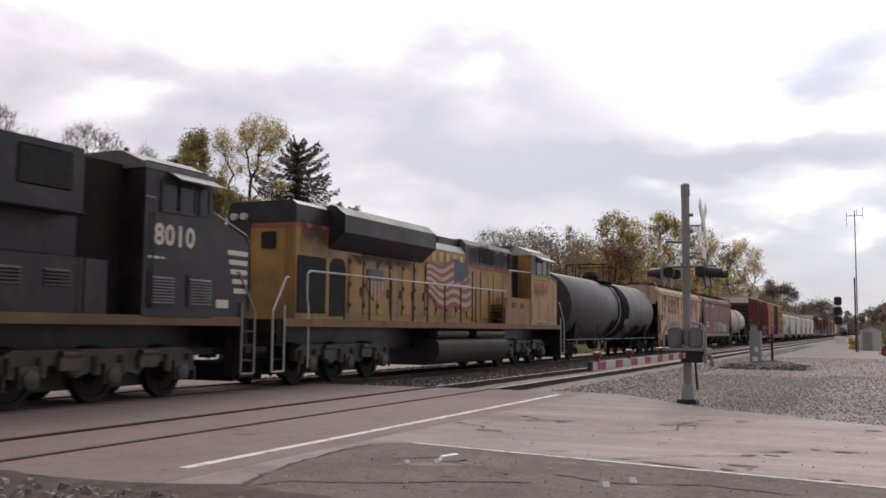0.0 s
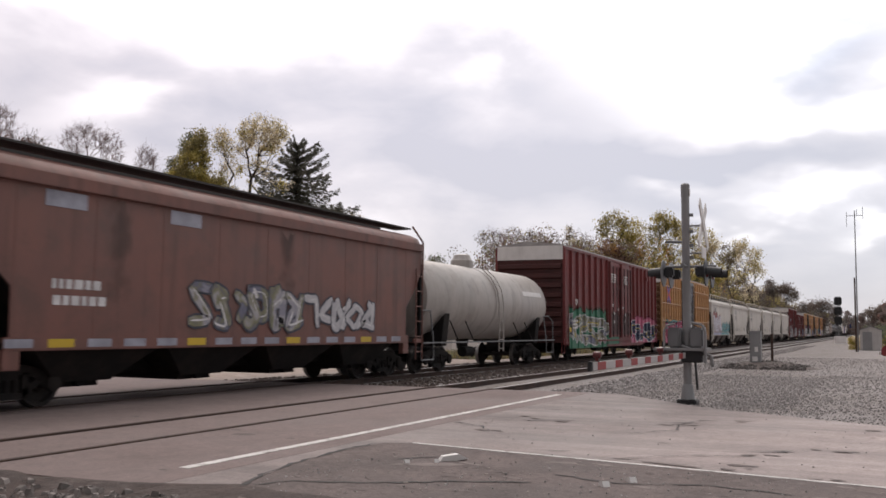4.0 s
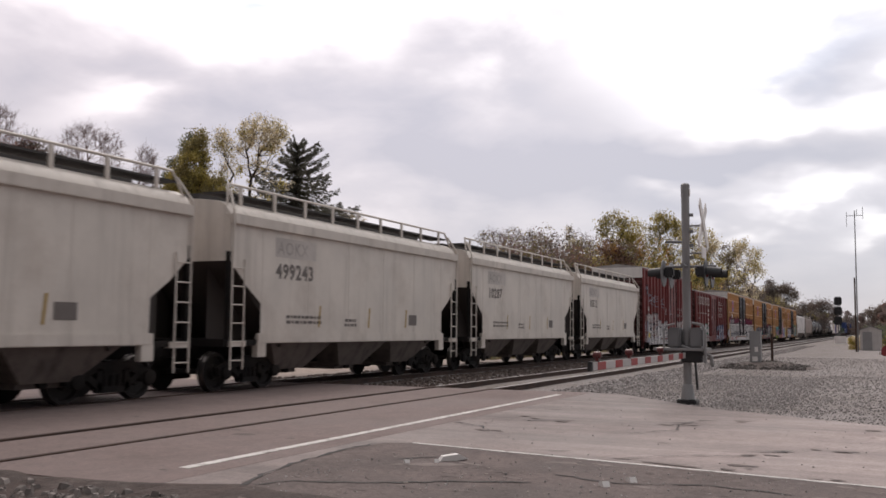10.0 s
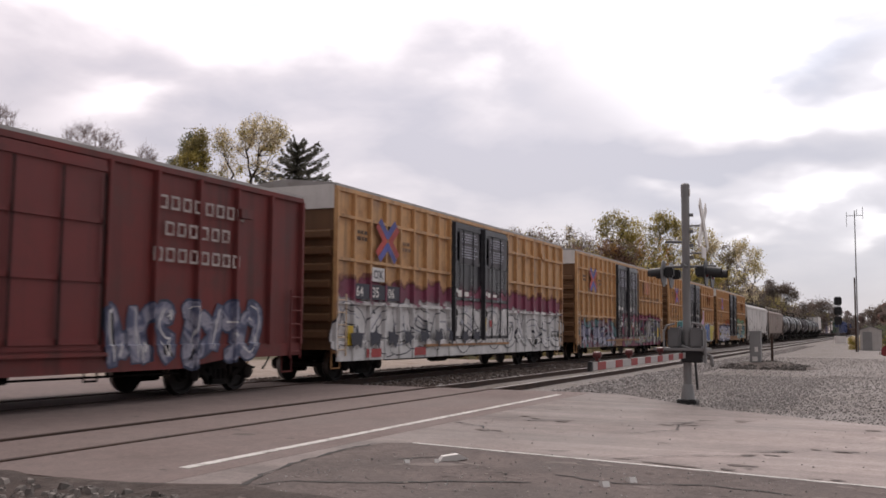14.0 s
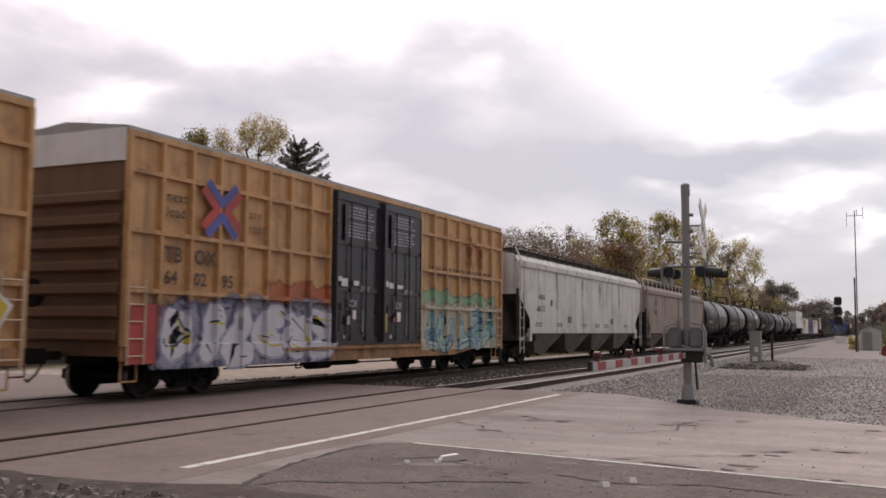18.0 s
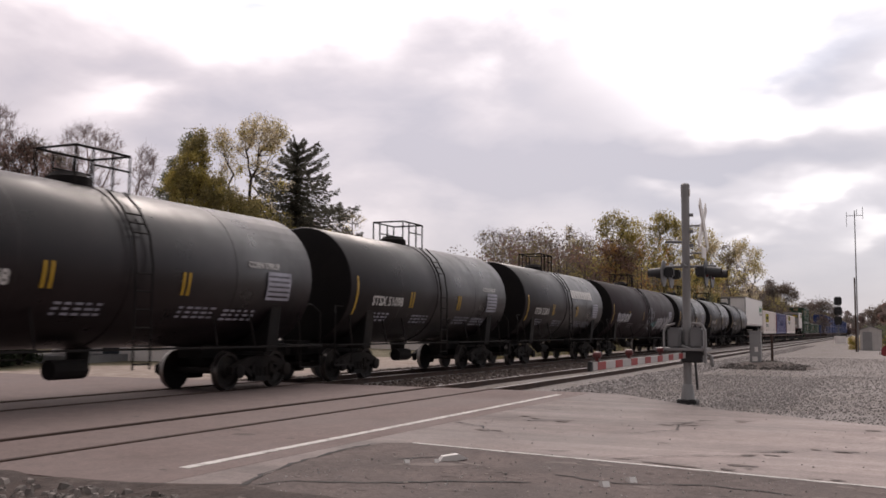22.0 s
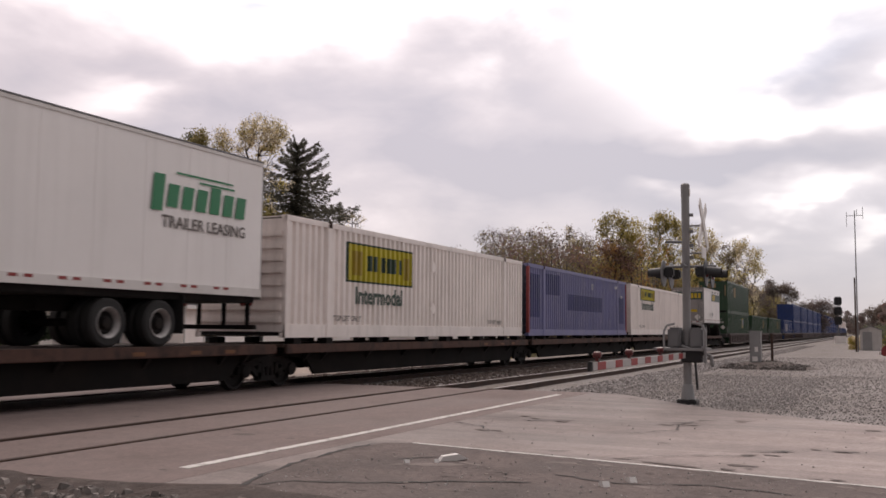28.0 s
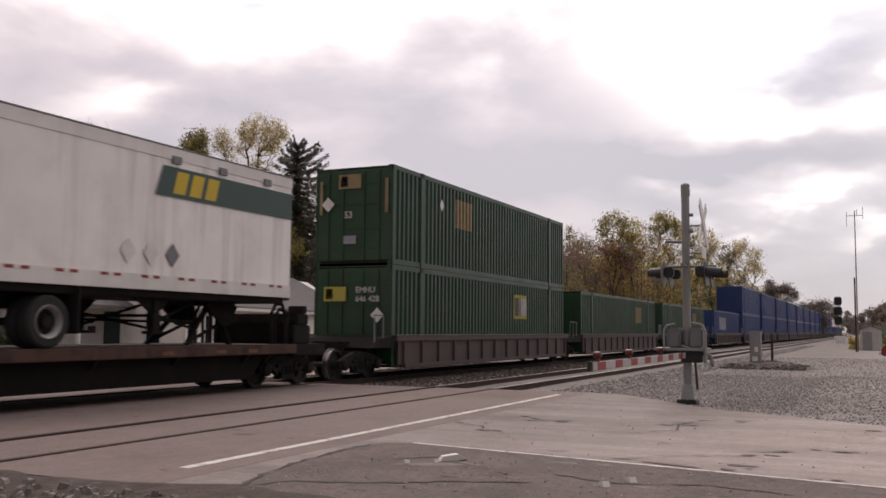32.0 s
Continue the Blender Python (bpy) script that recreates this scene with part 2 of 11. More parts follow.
def box(bm, x0, x1, y0, y1, z0, z1):
    v = [bm.verts.new((x, y, z)) for x in (x0, x1) for y in (y0, y1) for z in (z0, z1)]
    for f in ((0, 1, 3, 2), (4, 6, 7, 5), (0, 4, 5, 1), (2, 3, 7, 6), (0, 2, 6, 4), (1, 5, 7, 3)):
        bm.faces.new([v[i] for i in f])


def bevelled(x0, x1, y0, y1, z0, z1, r=0.02, seg=2):
    bm = bmesh.new()
    box(bm, x0, x1, y0, y1, z0, z1)
    bmesh.ops.bevel(bm, geom=bm.edges[:], offset=r, segments=seg, affect="EDGES")
    return bm


def prism(bm, pts, axis, a, b):
    """Extrudes a closed outline of 2D points along an axis: x takes (y, z), y takes (x, z), z takes (x, y)."""
    def at(p, c):
        return {"x": (c, p[0], p[1]), "y": (p[0], c, p[1]), "z": (p[0], p[1], c)}[axis]
    lo = [bm.verts.new(at(p, a)) for p in pts]
    hi = [bm.verts.new(at(p, b)) for p in pts]
    n = len(pts)
    for i in range(n):
        bm.faces.new((lo[i], lo[(i + 1) % n], hi[(i + 1) % n], hi[i]))
    bm.faces.new(lo[::-1])
    bm.faces.new(hi)


def tube(bm, p0, p1, r, n=8, r1=None):
    p0, p1 = Vector(p0), Vector(p1)
    d = (p1 - p0).normalized()
    a = d.orthogonal().normalized()
    b = d.cross(a)
    r1 = r if r1 is None else r1
    ring = [[bm.verts.new(p + (a * math.cos(t) + b * math.sin(t)) * q) for t in (2 * math.pi * i / n for i in range(n))] for p, q in ((p0, r), (p1, r1))]
    for i in range(n):
        bm.faces.new((ring[0][i], ring[0][(i + 1) % n], ring[1][(i + 1) % n], ring[1][i]))
    bm.faces.new(ring[0][::-1])
    bm.faces.new(ring[1])


def pipe(bm, pts, r, n=6):
    for a, b in zip(pts, pts[1:]):
        tube(bm, a, b, r, n)


def lathe(bm, prof, n, axis="x", at=(0, 0, 0), caps=True):
    """Turns a profile of (along, radius) about an axis."""
    rows = []
    for s, r in prof:
        row = []
        for i in range(n):
            t = 2 * math.pi * i / n
            c, q = r * math.cos(t), r * math.sin(t)
            p = {"x": (s, c, q), "y": (c, s, q), "z": (c, q, s)}[axis]
            row.append(bm.verts.new((p[0] + at[0], p[1] + at[1], p[2] + at[2])))
        rows.append(row)
    for a, b in zip(rows, rows[1:]):
        for i in range(n):
            bm.faces.new((a[i], a[(i + 1) % n], b[(i + 1) % n], b[i]))
    if caps:
        bm.faces.new(rows[0][::-1])
        bm.faces.new(rows[-1])


def mesh_of(name, bm, material, smooth=False):
    bmesh.ops.recalc_face_normals(bm, faces=bm.faces[:])
    me = bpy.data.meshes.new(name)
    bm.to_mesh(me)
    bm.free()
    for m in material if isinstance(material, (list, tuple)) else (material,):
        me.materials.append(m)
    if smooth:
        for p in me.polygons:
            p.use_smooth = True
        me.set_sharp_from_angle(angle=radians(38))
    return me


def part(name, bm, material, parent, label="", smooth=False, at=None):
    """Links a bmesh (or a mesh made before) as one mesh object under a thing or a part."""
    me = bm if isinstance(bm, bpy.types.Mesh) else mesh_of(name, bm, material, smooth)
    ob = new(name, me)
    ob.parent = parent
    if at is not None:
        ob.matrix_basis = at
    if label:
        ob["label"] = label
    return ob


def thing(name, label, category, group="", kind="", at=None):
    ob = new(name)
    ob.empty_display_size = 0.2
    if at is not None:
        ob.matrix_basis = at
    return tagged(ob, label, category, group, kind)


def solid(name, bm, material, label, category="", group="", kind="", smooth=False, at=None):
    ob = new(name, mesh_of(name, bm, material, smooth))
    if at is not None:
        ob.matrix_basis = at
    return tagged(ob, label, category, group, kind)


def words(text, size, material, parent, at, name="lettering", spread=1.0, label="", bold=0.016):
    """Flat painted lettering in the x-z plane that faces -y, its lower left corner at the pose's origin."""
    cu = bpy.data.curves.new("lettering", "FONT")
    cu.body, cu.size, cu.space_character = text, size, spread
    cu.resolution_u, cu.offset = 2, size * bold
    tmp = bpy.data.objects.new("lettering", cu)
    me = bpy.data.meshes.new_from_object(tmp)
    bpy.data.objects.remove(tmp)
    me.materials.clear()
    me.materials.append(material)
    return part(name, me, material, parent, label, at=at @ pose(0, 0, 0, 90, 0, 0))


RNG = random.Random(4)

# ---- ground, road and tracks ----


def ground_mat():
    m = bpy.data.materials.new("ground_soil")
    m.use_nodes = True
    nt = m.node_tree
    b = nt.nodes["Principled BSDF"]
    N, L = nt.nodes.new, nt.links.new
    tc = N("ShaderNodeTexCoord")
    sep = N("ShaderNodeSeparateXYZ")
    L(tc.outputs["Object"], sep.inputs[0])

    def noise_at(sc, det):
        n = N("ShaderNodeTexNoise")
        n.inputs["Scale"].default_value, n.inputs["Detail"].default_value, n.inputs["Roughness"].default_value = sc, det, 0.65
        L(tc.outputs["Object"], n.inputs["Vector"])
        return n.outputs["Fac"]

    def mixc(fac, a, c):
        n = N("ShaderNodeMix")
        n.data_type = "RGBA"
        L(fac, n.inputs["Factor"])
        for key, v in (("A", a), ("B", c)):
            if isinstance(v, tuple):
                n.inputs[key].default_value = (*v, 1)
            else:
                L(v, n.inputs[key])
        return n.outputs["Result"]

    def remap(v, a, bb):
        n = N("ShaderNodeMapRange")
        L(v, n.inputs["Value"])
        n.inputs["From Min"].default_value, n.inputs["From Max"].default_value = a, bb
        return n.outputs[0]

    gravel = mixc(remap(noise_at(14.0, 7), 0.35, 0.65), (0.15, 0.130, 0.122), (0.36, 0.325, 0.312))
    gravel = mixc(remap(noise_at(0.35, 4), 0.42, 0.62), gravel, (0.215, 0.185, 0.168))
    # the gravel turns paler across the yard, away from the track
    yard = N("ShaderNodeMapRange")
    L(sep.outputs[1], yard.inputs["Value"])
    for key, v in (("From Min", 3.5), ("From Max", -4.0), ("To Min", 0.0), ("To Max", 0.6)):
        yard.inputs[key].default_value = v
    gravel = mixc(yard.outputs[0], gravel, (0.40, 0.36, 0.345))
    grass = mixc(remap(noise_at(1.3, 6), 0.35, 0.65), (0.095, 0.088, 0.048), (0.205, 0.165, 0.105))
    # grass lies beyond the railway's gravel, with a ragged border
    edge = N("ShaderNodeMath")
    edge.operation = "MULTIPLY_ADD"
    L(noise_at(0.5, 5), edge.inputs[0])
    edge.inputs[1].default_value = 5.0
    L(sep.outputs[1], edge.inputs[2])
    # a pale dirt lot lies between the railway and the first houses
    lot = N("ShaderNodeMapRange")
    L(sep.outputs[0], lot.inputs["Value"])
    for key, v in (("From Min", 42.0), ("From Max", 50.0), ("To Min", 9.0), ("To Max", 0.0)):
        lot.inputs[key].default_value = v
    far_edge = N("ShaderNodeMath")
    far_edge.operation = "SUBTRACT"
    L(edge.outputs[0], far_edge.inputs[0])
    L(lot.outputs[0], far_edge.inputs[1])
    dirt_lot = mixc(remap(noise_at(2.2, 6), 0.35, 0.65), (0.27, 0.21, 0.175), (0.42, 0.345, 0.295))
    gravel = mixc(remap(sep.outputs[1], 16.0, 18.0), gravel, dirt_lot)
    out = mixc(remap(far_edge.outputs[0], 19.3, 20.6), gravel, grass)
    L(out, b.inputs["Base Color"])
    b.inputs["Roughness"].default_value = 0.95
    bn = N("ShaderNodeBump")
    bn.inputs["Strength"].default_value, bn.inputs["Distance"].default_value = 0.6, 0.05
    L(noise_at(22.0, 6), bn.inputs["Height"])
    L(bn.outputs[0], b.inputs["Normal"])
    return m


def ground_height(x, y):
    h = -0.14 + 0.03 * noise.noise(Vector((x * 0.25, y * 0.25, 0)))
    if y > 24:
        h += 0.012 * (y - 24) * min(1, (y - 24) / 10)
    return min(h, 3.5)


bm = bmesh.new()
xs = [-900, -400, -150, -60, -25, -10] + [-4 + 1.5 * i for i in range(60)] + [95, 110, 130, 160, 200, 260, 340, 450, 600, 900, 1600, 2600]
ys = [-1500, -700, -300, -120, -50, -20] + [-9 + 1.5 * i for i in range(28)] + [35, 40, 46, 54, 64, 80, 100, 130, 180, 260, 400, 700, 1400]
grid = [[bm.verts.new((x, y, ground_height(x, y))) for y in ys] for x in xs]
for i in range(len(xs) - 1):
    for j in range(len(ys) - 1):
        bm.faces.new((grid[i][j], grid[i + 1][j], grid[i + 1][j + 1], grid[i][j + 1]))
solid("ground", bm, ground_mat(), "grey gravel ground with dry grass beyond the railway", "ground", kind="structure", smooth=True)


# the road over the crossing: its edges as outlines in plan
def slab(name, pts, z0, z1, material, label, kind="structure"):
    b = bmesh.new()
    prism(b, pts, "z", z0, z1)
    return solid(name, b, material, label, "road", kind=kind)


M_ROAD = mat("worn_concrete_road", (0.207, 0.153, 0.141), 0.85, 0, 0.16, 2.2, 0.25, dirt=(0.14, 0.104, 0.095), dirt_amt=0.65, dirt_scale=0.45, speck=0.6)


def lane_mat():
    """Asphalt with paler wheel tracks that run along the road."""
    m = mat("lane_asphalt", (0.226, 0.180, 0.167), 0.72, 0, 0.14, 2.0, 0.3, dirt=(0.145, 0.112, 0.103), dirt_amt=0.7, dirt_scale=0.6, speck=0.7)
    nt = m.node_tree
    tc = nt.nodes.new("ShaderNodeTexCoord")
    mp = nt.nodes.new("ShaderNodeMapping")
    mp.inputs["Scale"].default_value, mp.inputs["Rotation"].default_value = (0.75, 0.05, 1.0), (0, 0, radians(-4))
    n = nt.nodes.new("ShaderNodeTexNoise")
    n.inputs["Scale"].default_value, n.inputs["Detail"].default_value = 1.6, 4.0
    mr = nt.nodes.new("ShaderNodeMapRange")
    mr.inputs["From Min"].default_value, mr.inputs["From Max"].default_value = 0.35, 0.65
    mr.inputs["To Min"].default_value, mr.inputs["To Max"].default_value = 0.80, 1.40
    mul = nt.nodes.new("ShaderNodeVectorMath")
    mul.operation = "SCALE"
    b = nt.nodes["Principled BSDF"]
    src = b.inputs["Base Color"].links[0].from_socket
    nt.links.new(tc.outputs["Object"], mp.inputs[0])
    nt.links.new(mp.outputs[0], n.inputs["Vector"])
    nt.links.new(n.outputs["Fac"], mr.inputs["Value"])
    # lane grows paler towards the yard: glare and dust put into its colour
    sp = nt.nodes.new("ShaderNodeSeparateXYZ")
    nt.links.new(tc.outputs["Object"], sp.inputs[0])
    lane_glare = nt.nodes.new("ShaderNodeMapRange")
    lane_glare.inputs["From Min"].default_value, lane_glare.inputs["From Max"].default_value = 4.5, -1.0
    lane_glare.inputs["To Min"].default_value, lane_glare.inputs["To Max"].default_value = 0.86, 1.55
    nt.links.new(sp.outputs[1], lane_glare.inputs["Value"])
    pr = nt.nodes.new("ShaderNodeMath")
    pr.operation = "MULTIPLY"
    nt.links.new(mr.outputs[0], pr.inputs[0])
    nt.links.new(lane_glare.outputs[0], pr.inputs[1])
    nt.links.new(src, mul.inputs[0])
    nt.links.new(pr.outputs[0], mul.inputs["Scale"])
    nt.links.new(mul.outputs[0], b.inputs["Base Color"])
    return m


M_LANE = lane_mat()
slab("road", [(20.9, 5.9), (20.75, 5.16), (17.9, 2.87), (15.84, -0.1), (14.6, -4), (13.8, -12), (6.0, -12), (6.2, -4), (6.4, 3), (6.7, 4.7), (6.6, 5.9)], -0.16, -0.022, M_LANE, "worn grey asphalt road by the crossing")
M_SHOULDER = mat("broken_asphalt", (0.155, 0.120, 0.110), 0.95, 0, 0.3, 5, 0.6, dirt=(0.065, 0.052, 0.047), dirt_amt=0.75, dirt_scale=1.1, speck=1.0)
slab("road_shoulder", [(6.75, 5.0), (7.1, 5.27), (7.6, 5.33), (8.14, 5.52), (8.8, 5.57), (9.58, 5.64), (10.3, 5.55), (10.5, 5.2), (10.2, 4.0), (9.62, 0.4), (8.7, -5), (8.4, -12), (2.5, -12), (2.5, 3.5), (5.9, 4.5)], -0.16, -0.014, M_SHOULDER, "brown-grey broken asphalt beside the lane")
M_TAR = mat("tar_crack", (0.035, 0.030, 0.028), 0.8, 0, 0.3, 10)


def crack(pts, w, seed):
    """A ragged dark crack along a line of points in plan."""
    r = random.Random(seed)
    b = bmesh.new()
    run_pts = []
    for (x0, y0), (x1, y1) in zip(pts, pts[1:]):
        n = max(2, int(math.hypot(x1 - x0, y1 - y0) / 0.12))
        run_pts += [(x0 + (x1 - x0) * i / n + r.uniform(-0.03, 0.03), y0 + (y1 - y0) * i / n + r.uniform(-0.03, 0.03)) for i in range(n)]
    run_pts.append(pts[-1])
    left, right = [], []
    for i, p in enumerate(run_pts):
        q = run_pts[min(i + 1, len(run_pts) - 1)]
        o = run_pts[max(i - 1, 0)]
        d = Vector((q[0] - o[0], q[1] - o[1], 0)).normalized()
        ww = w * r.uniform(0.2, 1.0) * (0.2 if i in (0, len(run_pts) - 1) else 1)
        left.append(b.verts.new((p[0] - d.y * ww, p[1] + d.x * ww, -0.0085)))
        right.append(b.verts.new((p[0] + d.y * ww, p[1] - d.x * ww, -0.0085)))
    for i in range(len(run_pts) - 1):
        b.faces.new((left[i], left[i + 1], right[i + 1], right[i]))
    return solid("road_crack", b, M_TAR, "dark ragged crack in the asphalt", "road marking", kind="structure")


for k, (pts, w) in enumerate([([(6.9, 5.12), (7.3, 5.28), (8.14, 5.5), (8.8, 5.56), (9.58, 5.63), (10.2, 5.57)], 0.035), ([(9.05, 4.75), (9.4, 4.45), (9.6, 4.2)], 0.03), ([(7.0, 5.1), (7.35, 4.9), (7.6, 4.2), (8.0, 3.6), (8.3, 2.9)], 0.045),
                              ([(13.89, 5.02), (14.1, 4.6), (14.22, 4.25)], 0.05), ([(10.5, 3.65), (10.66, 3.26)], 0.07), ([(12.9, 3.1), (13.6, 2.6), (14.4, 2.7), (15.4, 2.5)], 0.02), ([(13.2, 5.9), (12.7, 5.2), (12.2, 4.9)], 0.03),
                              ([(11.6, 1.4), (11.9, 0.9)], 0.05), ([(10.3, 2.6), (11.0, 1.9), (11.2, 1.2)], 0.018), ([(8.9, 2.9), (8.6, 2.2), (8.9, 1.4), (8.7, 0.6)], 0.03), ([(14.6, 2.9), (14.9, 2.3)], 0.03)]):
    crack(pts, w, 40 + k)
slab("road", [(6.6, 5.9), (20.9, 5.9), (20.7, 8.25), (6.55, 8.25)], -0.16, -0.02, M_ROAD, "worn grey crossing apron before the rails")
slab("road", [(6.5, 9.75), (20.65, 9.75), (20.5, 13.03), (6.2, 13.03)], -0.16, -0.02, M_ROAD, "concrete panel between the two tracks")
slab("road", [(6.55, 8.37), (20.7, 8.37), (20.65, 9.63), (6.5, 9.63)], -0.16, -0.02, M_ROAD, "concrete panel between the rails")
slab("road", [(6.2, 13.15), (20.5, 13.15), (20.4, 14.4), (6.1, 14.4)], -0.16, -0.02, M_ROAD, "concrete panel between the rails")
slab("road", [(6.1, 14.53), (20.4, 14.53), (20.0, 19), (19.0, 60), (5.0, 60), (5.6, 19)], -0.16, -0.02, M_ROAD, "grey road beyond the tracks")

M_LINE = mat("road_line", (0.66, 0.63, 0.60), 0.8, 0, 0.15, 8, dirt=(0.24, 0.205, 0.19), dirt_amt=0.85, dirt_scale=5.0)
bm = bmesh.new()
box(bm, 7.55, 19.8, 6.25, 6.38, -0.03, -0.015)
solid("stop_line", bm, M_LINE, "worn white stop line painted across the road", "road marking", kind="structure")
bm = bmesh.new()
prism(bm, [(10.42, 5.2), (9.50, 0.0), (8.62, -5), (8.70, -5), (9.57, 0.0), (10.49, 5.2)], "z", -0.03, -0.009)
solid("lane_line", bm, M_LINE, "thin faded white lane line", "road marking", kind="structure")


def rail_mesh(x0, x1, bright):
    b = bmesh.new()
    prof = [(-0.07, -0.17), (0.07, -0.17), (0.07, -0.155), (0.012, -0.14), (0.012, -0.045), (0.036, -0.035), (0.036, -0.004), (0.028, 0.0), (-0.028, 0.0), (-0.036, -0.004), (-0.036, -0.035), (-0.012, -0.045), (-0.012, -0.14), (-0.07, -0.155)]
    prism(b, prof, "x", x0, x1)
    me = mesh_of("rail", b, [M_RUST, M_STEEL if bright else M_RUST])
    for p in me.polygons:
        if p.normal.z > 0.5 and p.center.z > -0.02:
            p.material_index = 1
    return me


RAILS = [rail_mesh(-300, 6.0, False), rail_mesh(6.0, 20.8, False), rail_mesh(20.8, 1500, True)]
for cy, lab in ((TRACK_Y, "main"), (NEAR_Y, "second")):
    tr = thing("railway_track", "steel rails on timber sleepers in grey ballast", "railway track", "tracks", "structure", pose(0, cy, 0))
    for s in (-1, 1):
        for me in RAILS:
            part("rail", me, None, tr, at=pose(0, s * 0.753, 0))
    b = bmesh.new()
    prism(b, [(-2.6, -0.34), (-1.7, -0.20), (1.7, -0.20), (2.6, -0.34)], "x", 20.95, 1500)
    part("ballast_bed", b, M_BALLAST, tr, "grey crushed stone ballast")
    b = bmesh.new()
    prism(b, [(-2.6, -0.34), (-1.7, -0.20), (1.7, -0.20), (2.6, -0.34)], "x", -300, 6.0)
    part("ballast_bed", b, M_BALLAST, tr, "grey crushed stone ballast")
    sl = bmesh.new()
    box(sl, -0.115, 0.115, -1.3, 1.3, -0.28, -0.165)
    sl = mesh_of("sleeper", sl, mat("creosoted_timber", (0.075, 0.058, 0.048), 0.9, 0, 0.3, 10, 0.3, per_object=0.5))
    for i in range(110):
        part("sleeper", sl, None, tr, at=pose(21.3 + 0.54 * i + RNG.uniform(-0.03, 0.03), 0, 0, 0, 0, RNG.uniform(-0.8, 0.8)))


# dirt and broken edge where the paving ends
def verge():
    b = bmesh.new()
    ys = [2.0 + 0.22 * i for i in range(62)]
    rows = []
    for y in ys:
        row = []
        for k in range(9):
            f = k / 8
            x = 6.78 + 0.35 * max(0, min(1, 6.3 - y)) - 2.6 * f + 0.22 * noise.noise(Vector((y * 1.9, f * 3, 4)))
            q = max(0.0, 6.42 - x)
            z = -0.009 - 0.11 * min(1.5, q) ** 0.7 + 0.05 * noise.noise(Vector((x * 2.3, y * 2.3, 1))) * min(1, q * 3) - (0.025 if k == 0 else 0)
            row.append(b.verts.new((x, y, z)))
        rows.append(row)
    for p, q in zip(rows, rows[1:]):
        for k in range(8):
            b.faces.new((p[k], q[k], q[k + 1], p[k + 1]))
    return b


solid("verge", verge(), mat("dark_verge_dirt", (0.075, 0.052, 0.045), 0.95, 0, 0.35, 8, 0.8, dirt=(0.16, 0.13, 0.115), dirt_amt=0.6, dirt_scale=2.5, speck=1.0), "dark dirt along the ragged paving edge", "dirt", kind="structure")


def pits(name, label, spots, seed, material, s0, s1, z):
    """Ragged flat scabs and chips on the paving, joined in one mesh."""
    r = random.Random(seed)
    b = bmesh.new()
    for x0, x1, y0, y1, n in spots:
        for i in range(n):
            x, y, s = r.uniform(x0, x1), r.uniform(y0, y1), r.uniform(s0, s1) * r.choice((0.5, 0.7, 1.0, 1.6))
            a0, st = r.gauss(1.4, 0.25), r.uniform(0.15, 0.6)
            m = r.randint(6, 10)
            vs = []
            for k in range(m):
                a = 6.283 * k / m
                q = s * r.uniform(0.55, 1.15)
                dx, dy = math.cos(a) * q, math.sin(a) * q * st
                vs.append(b.verts.new((x + dx * math.cos(a0) - dy * math.sin(a0), y + dx * math.sin(a0) + dy * math.cos(a0), z + 0.0002 * (i % 9))))
            b.faces.new(vs)
    return solid(name, b, material, label, "road wear", kind="stuff")


pits("road_scabs", "dark worn scabs and oil spots on the paving", [(8.5, 20, -2.0, 5.6, 45), (7.0, 20, 6.0, 8.1, 14), (7.0, 19, 9.9, 12.8, 10)], 31, mat("scab", (0.125, 0.10, 0.092), 0.95, 0, 0.35, 9), 0.03, 0.13, -0.0185)
pits("shoulder_scabs", "dark pits in the broken asphalt", [(6.9, 10.2, -2.5, 5.2, 170)], 32, mat("scab", (0.085, 0.068, 0.062)), 0.015, 0.07, -0.0115)
pits("paving_chips", "pale chips and dry leaves on the paving", [(6.9, 10.2, -2.5, 5.2, 110), (9, 19, -1.5, 5.5, 60)], 33, mat("pale_chip", (0.42, 0.36, 0.32), 0.9, 0, 0.3, 9), 0.006, 0.022, -0.008)
pits("dust_patches", "pale dusty patches on the paving", [(6.9, 10.0, -2.5, 5.0, 26), (9, 19, -1.5, 5.5, 22)], 34, mat("pale_dust", (0.205, 0.168, 0.155), 0.95, 0, 0.35, 9), 0.08, 0.3, -0.0125)

# ---- loose stone ----


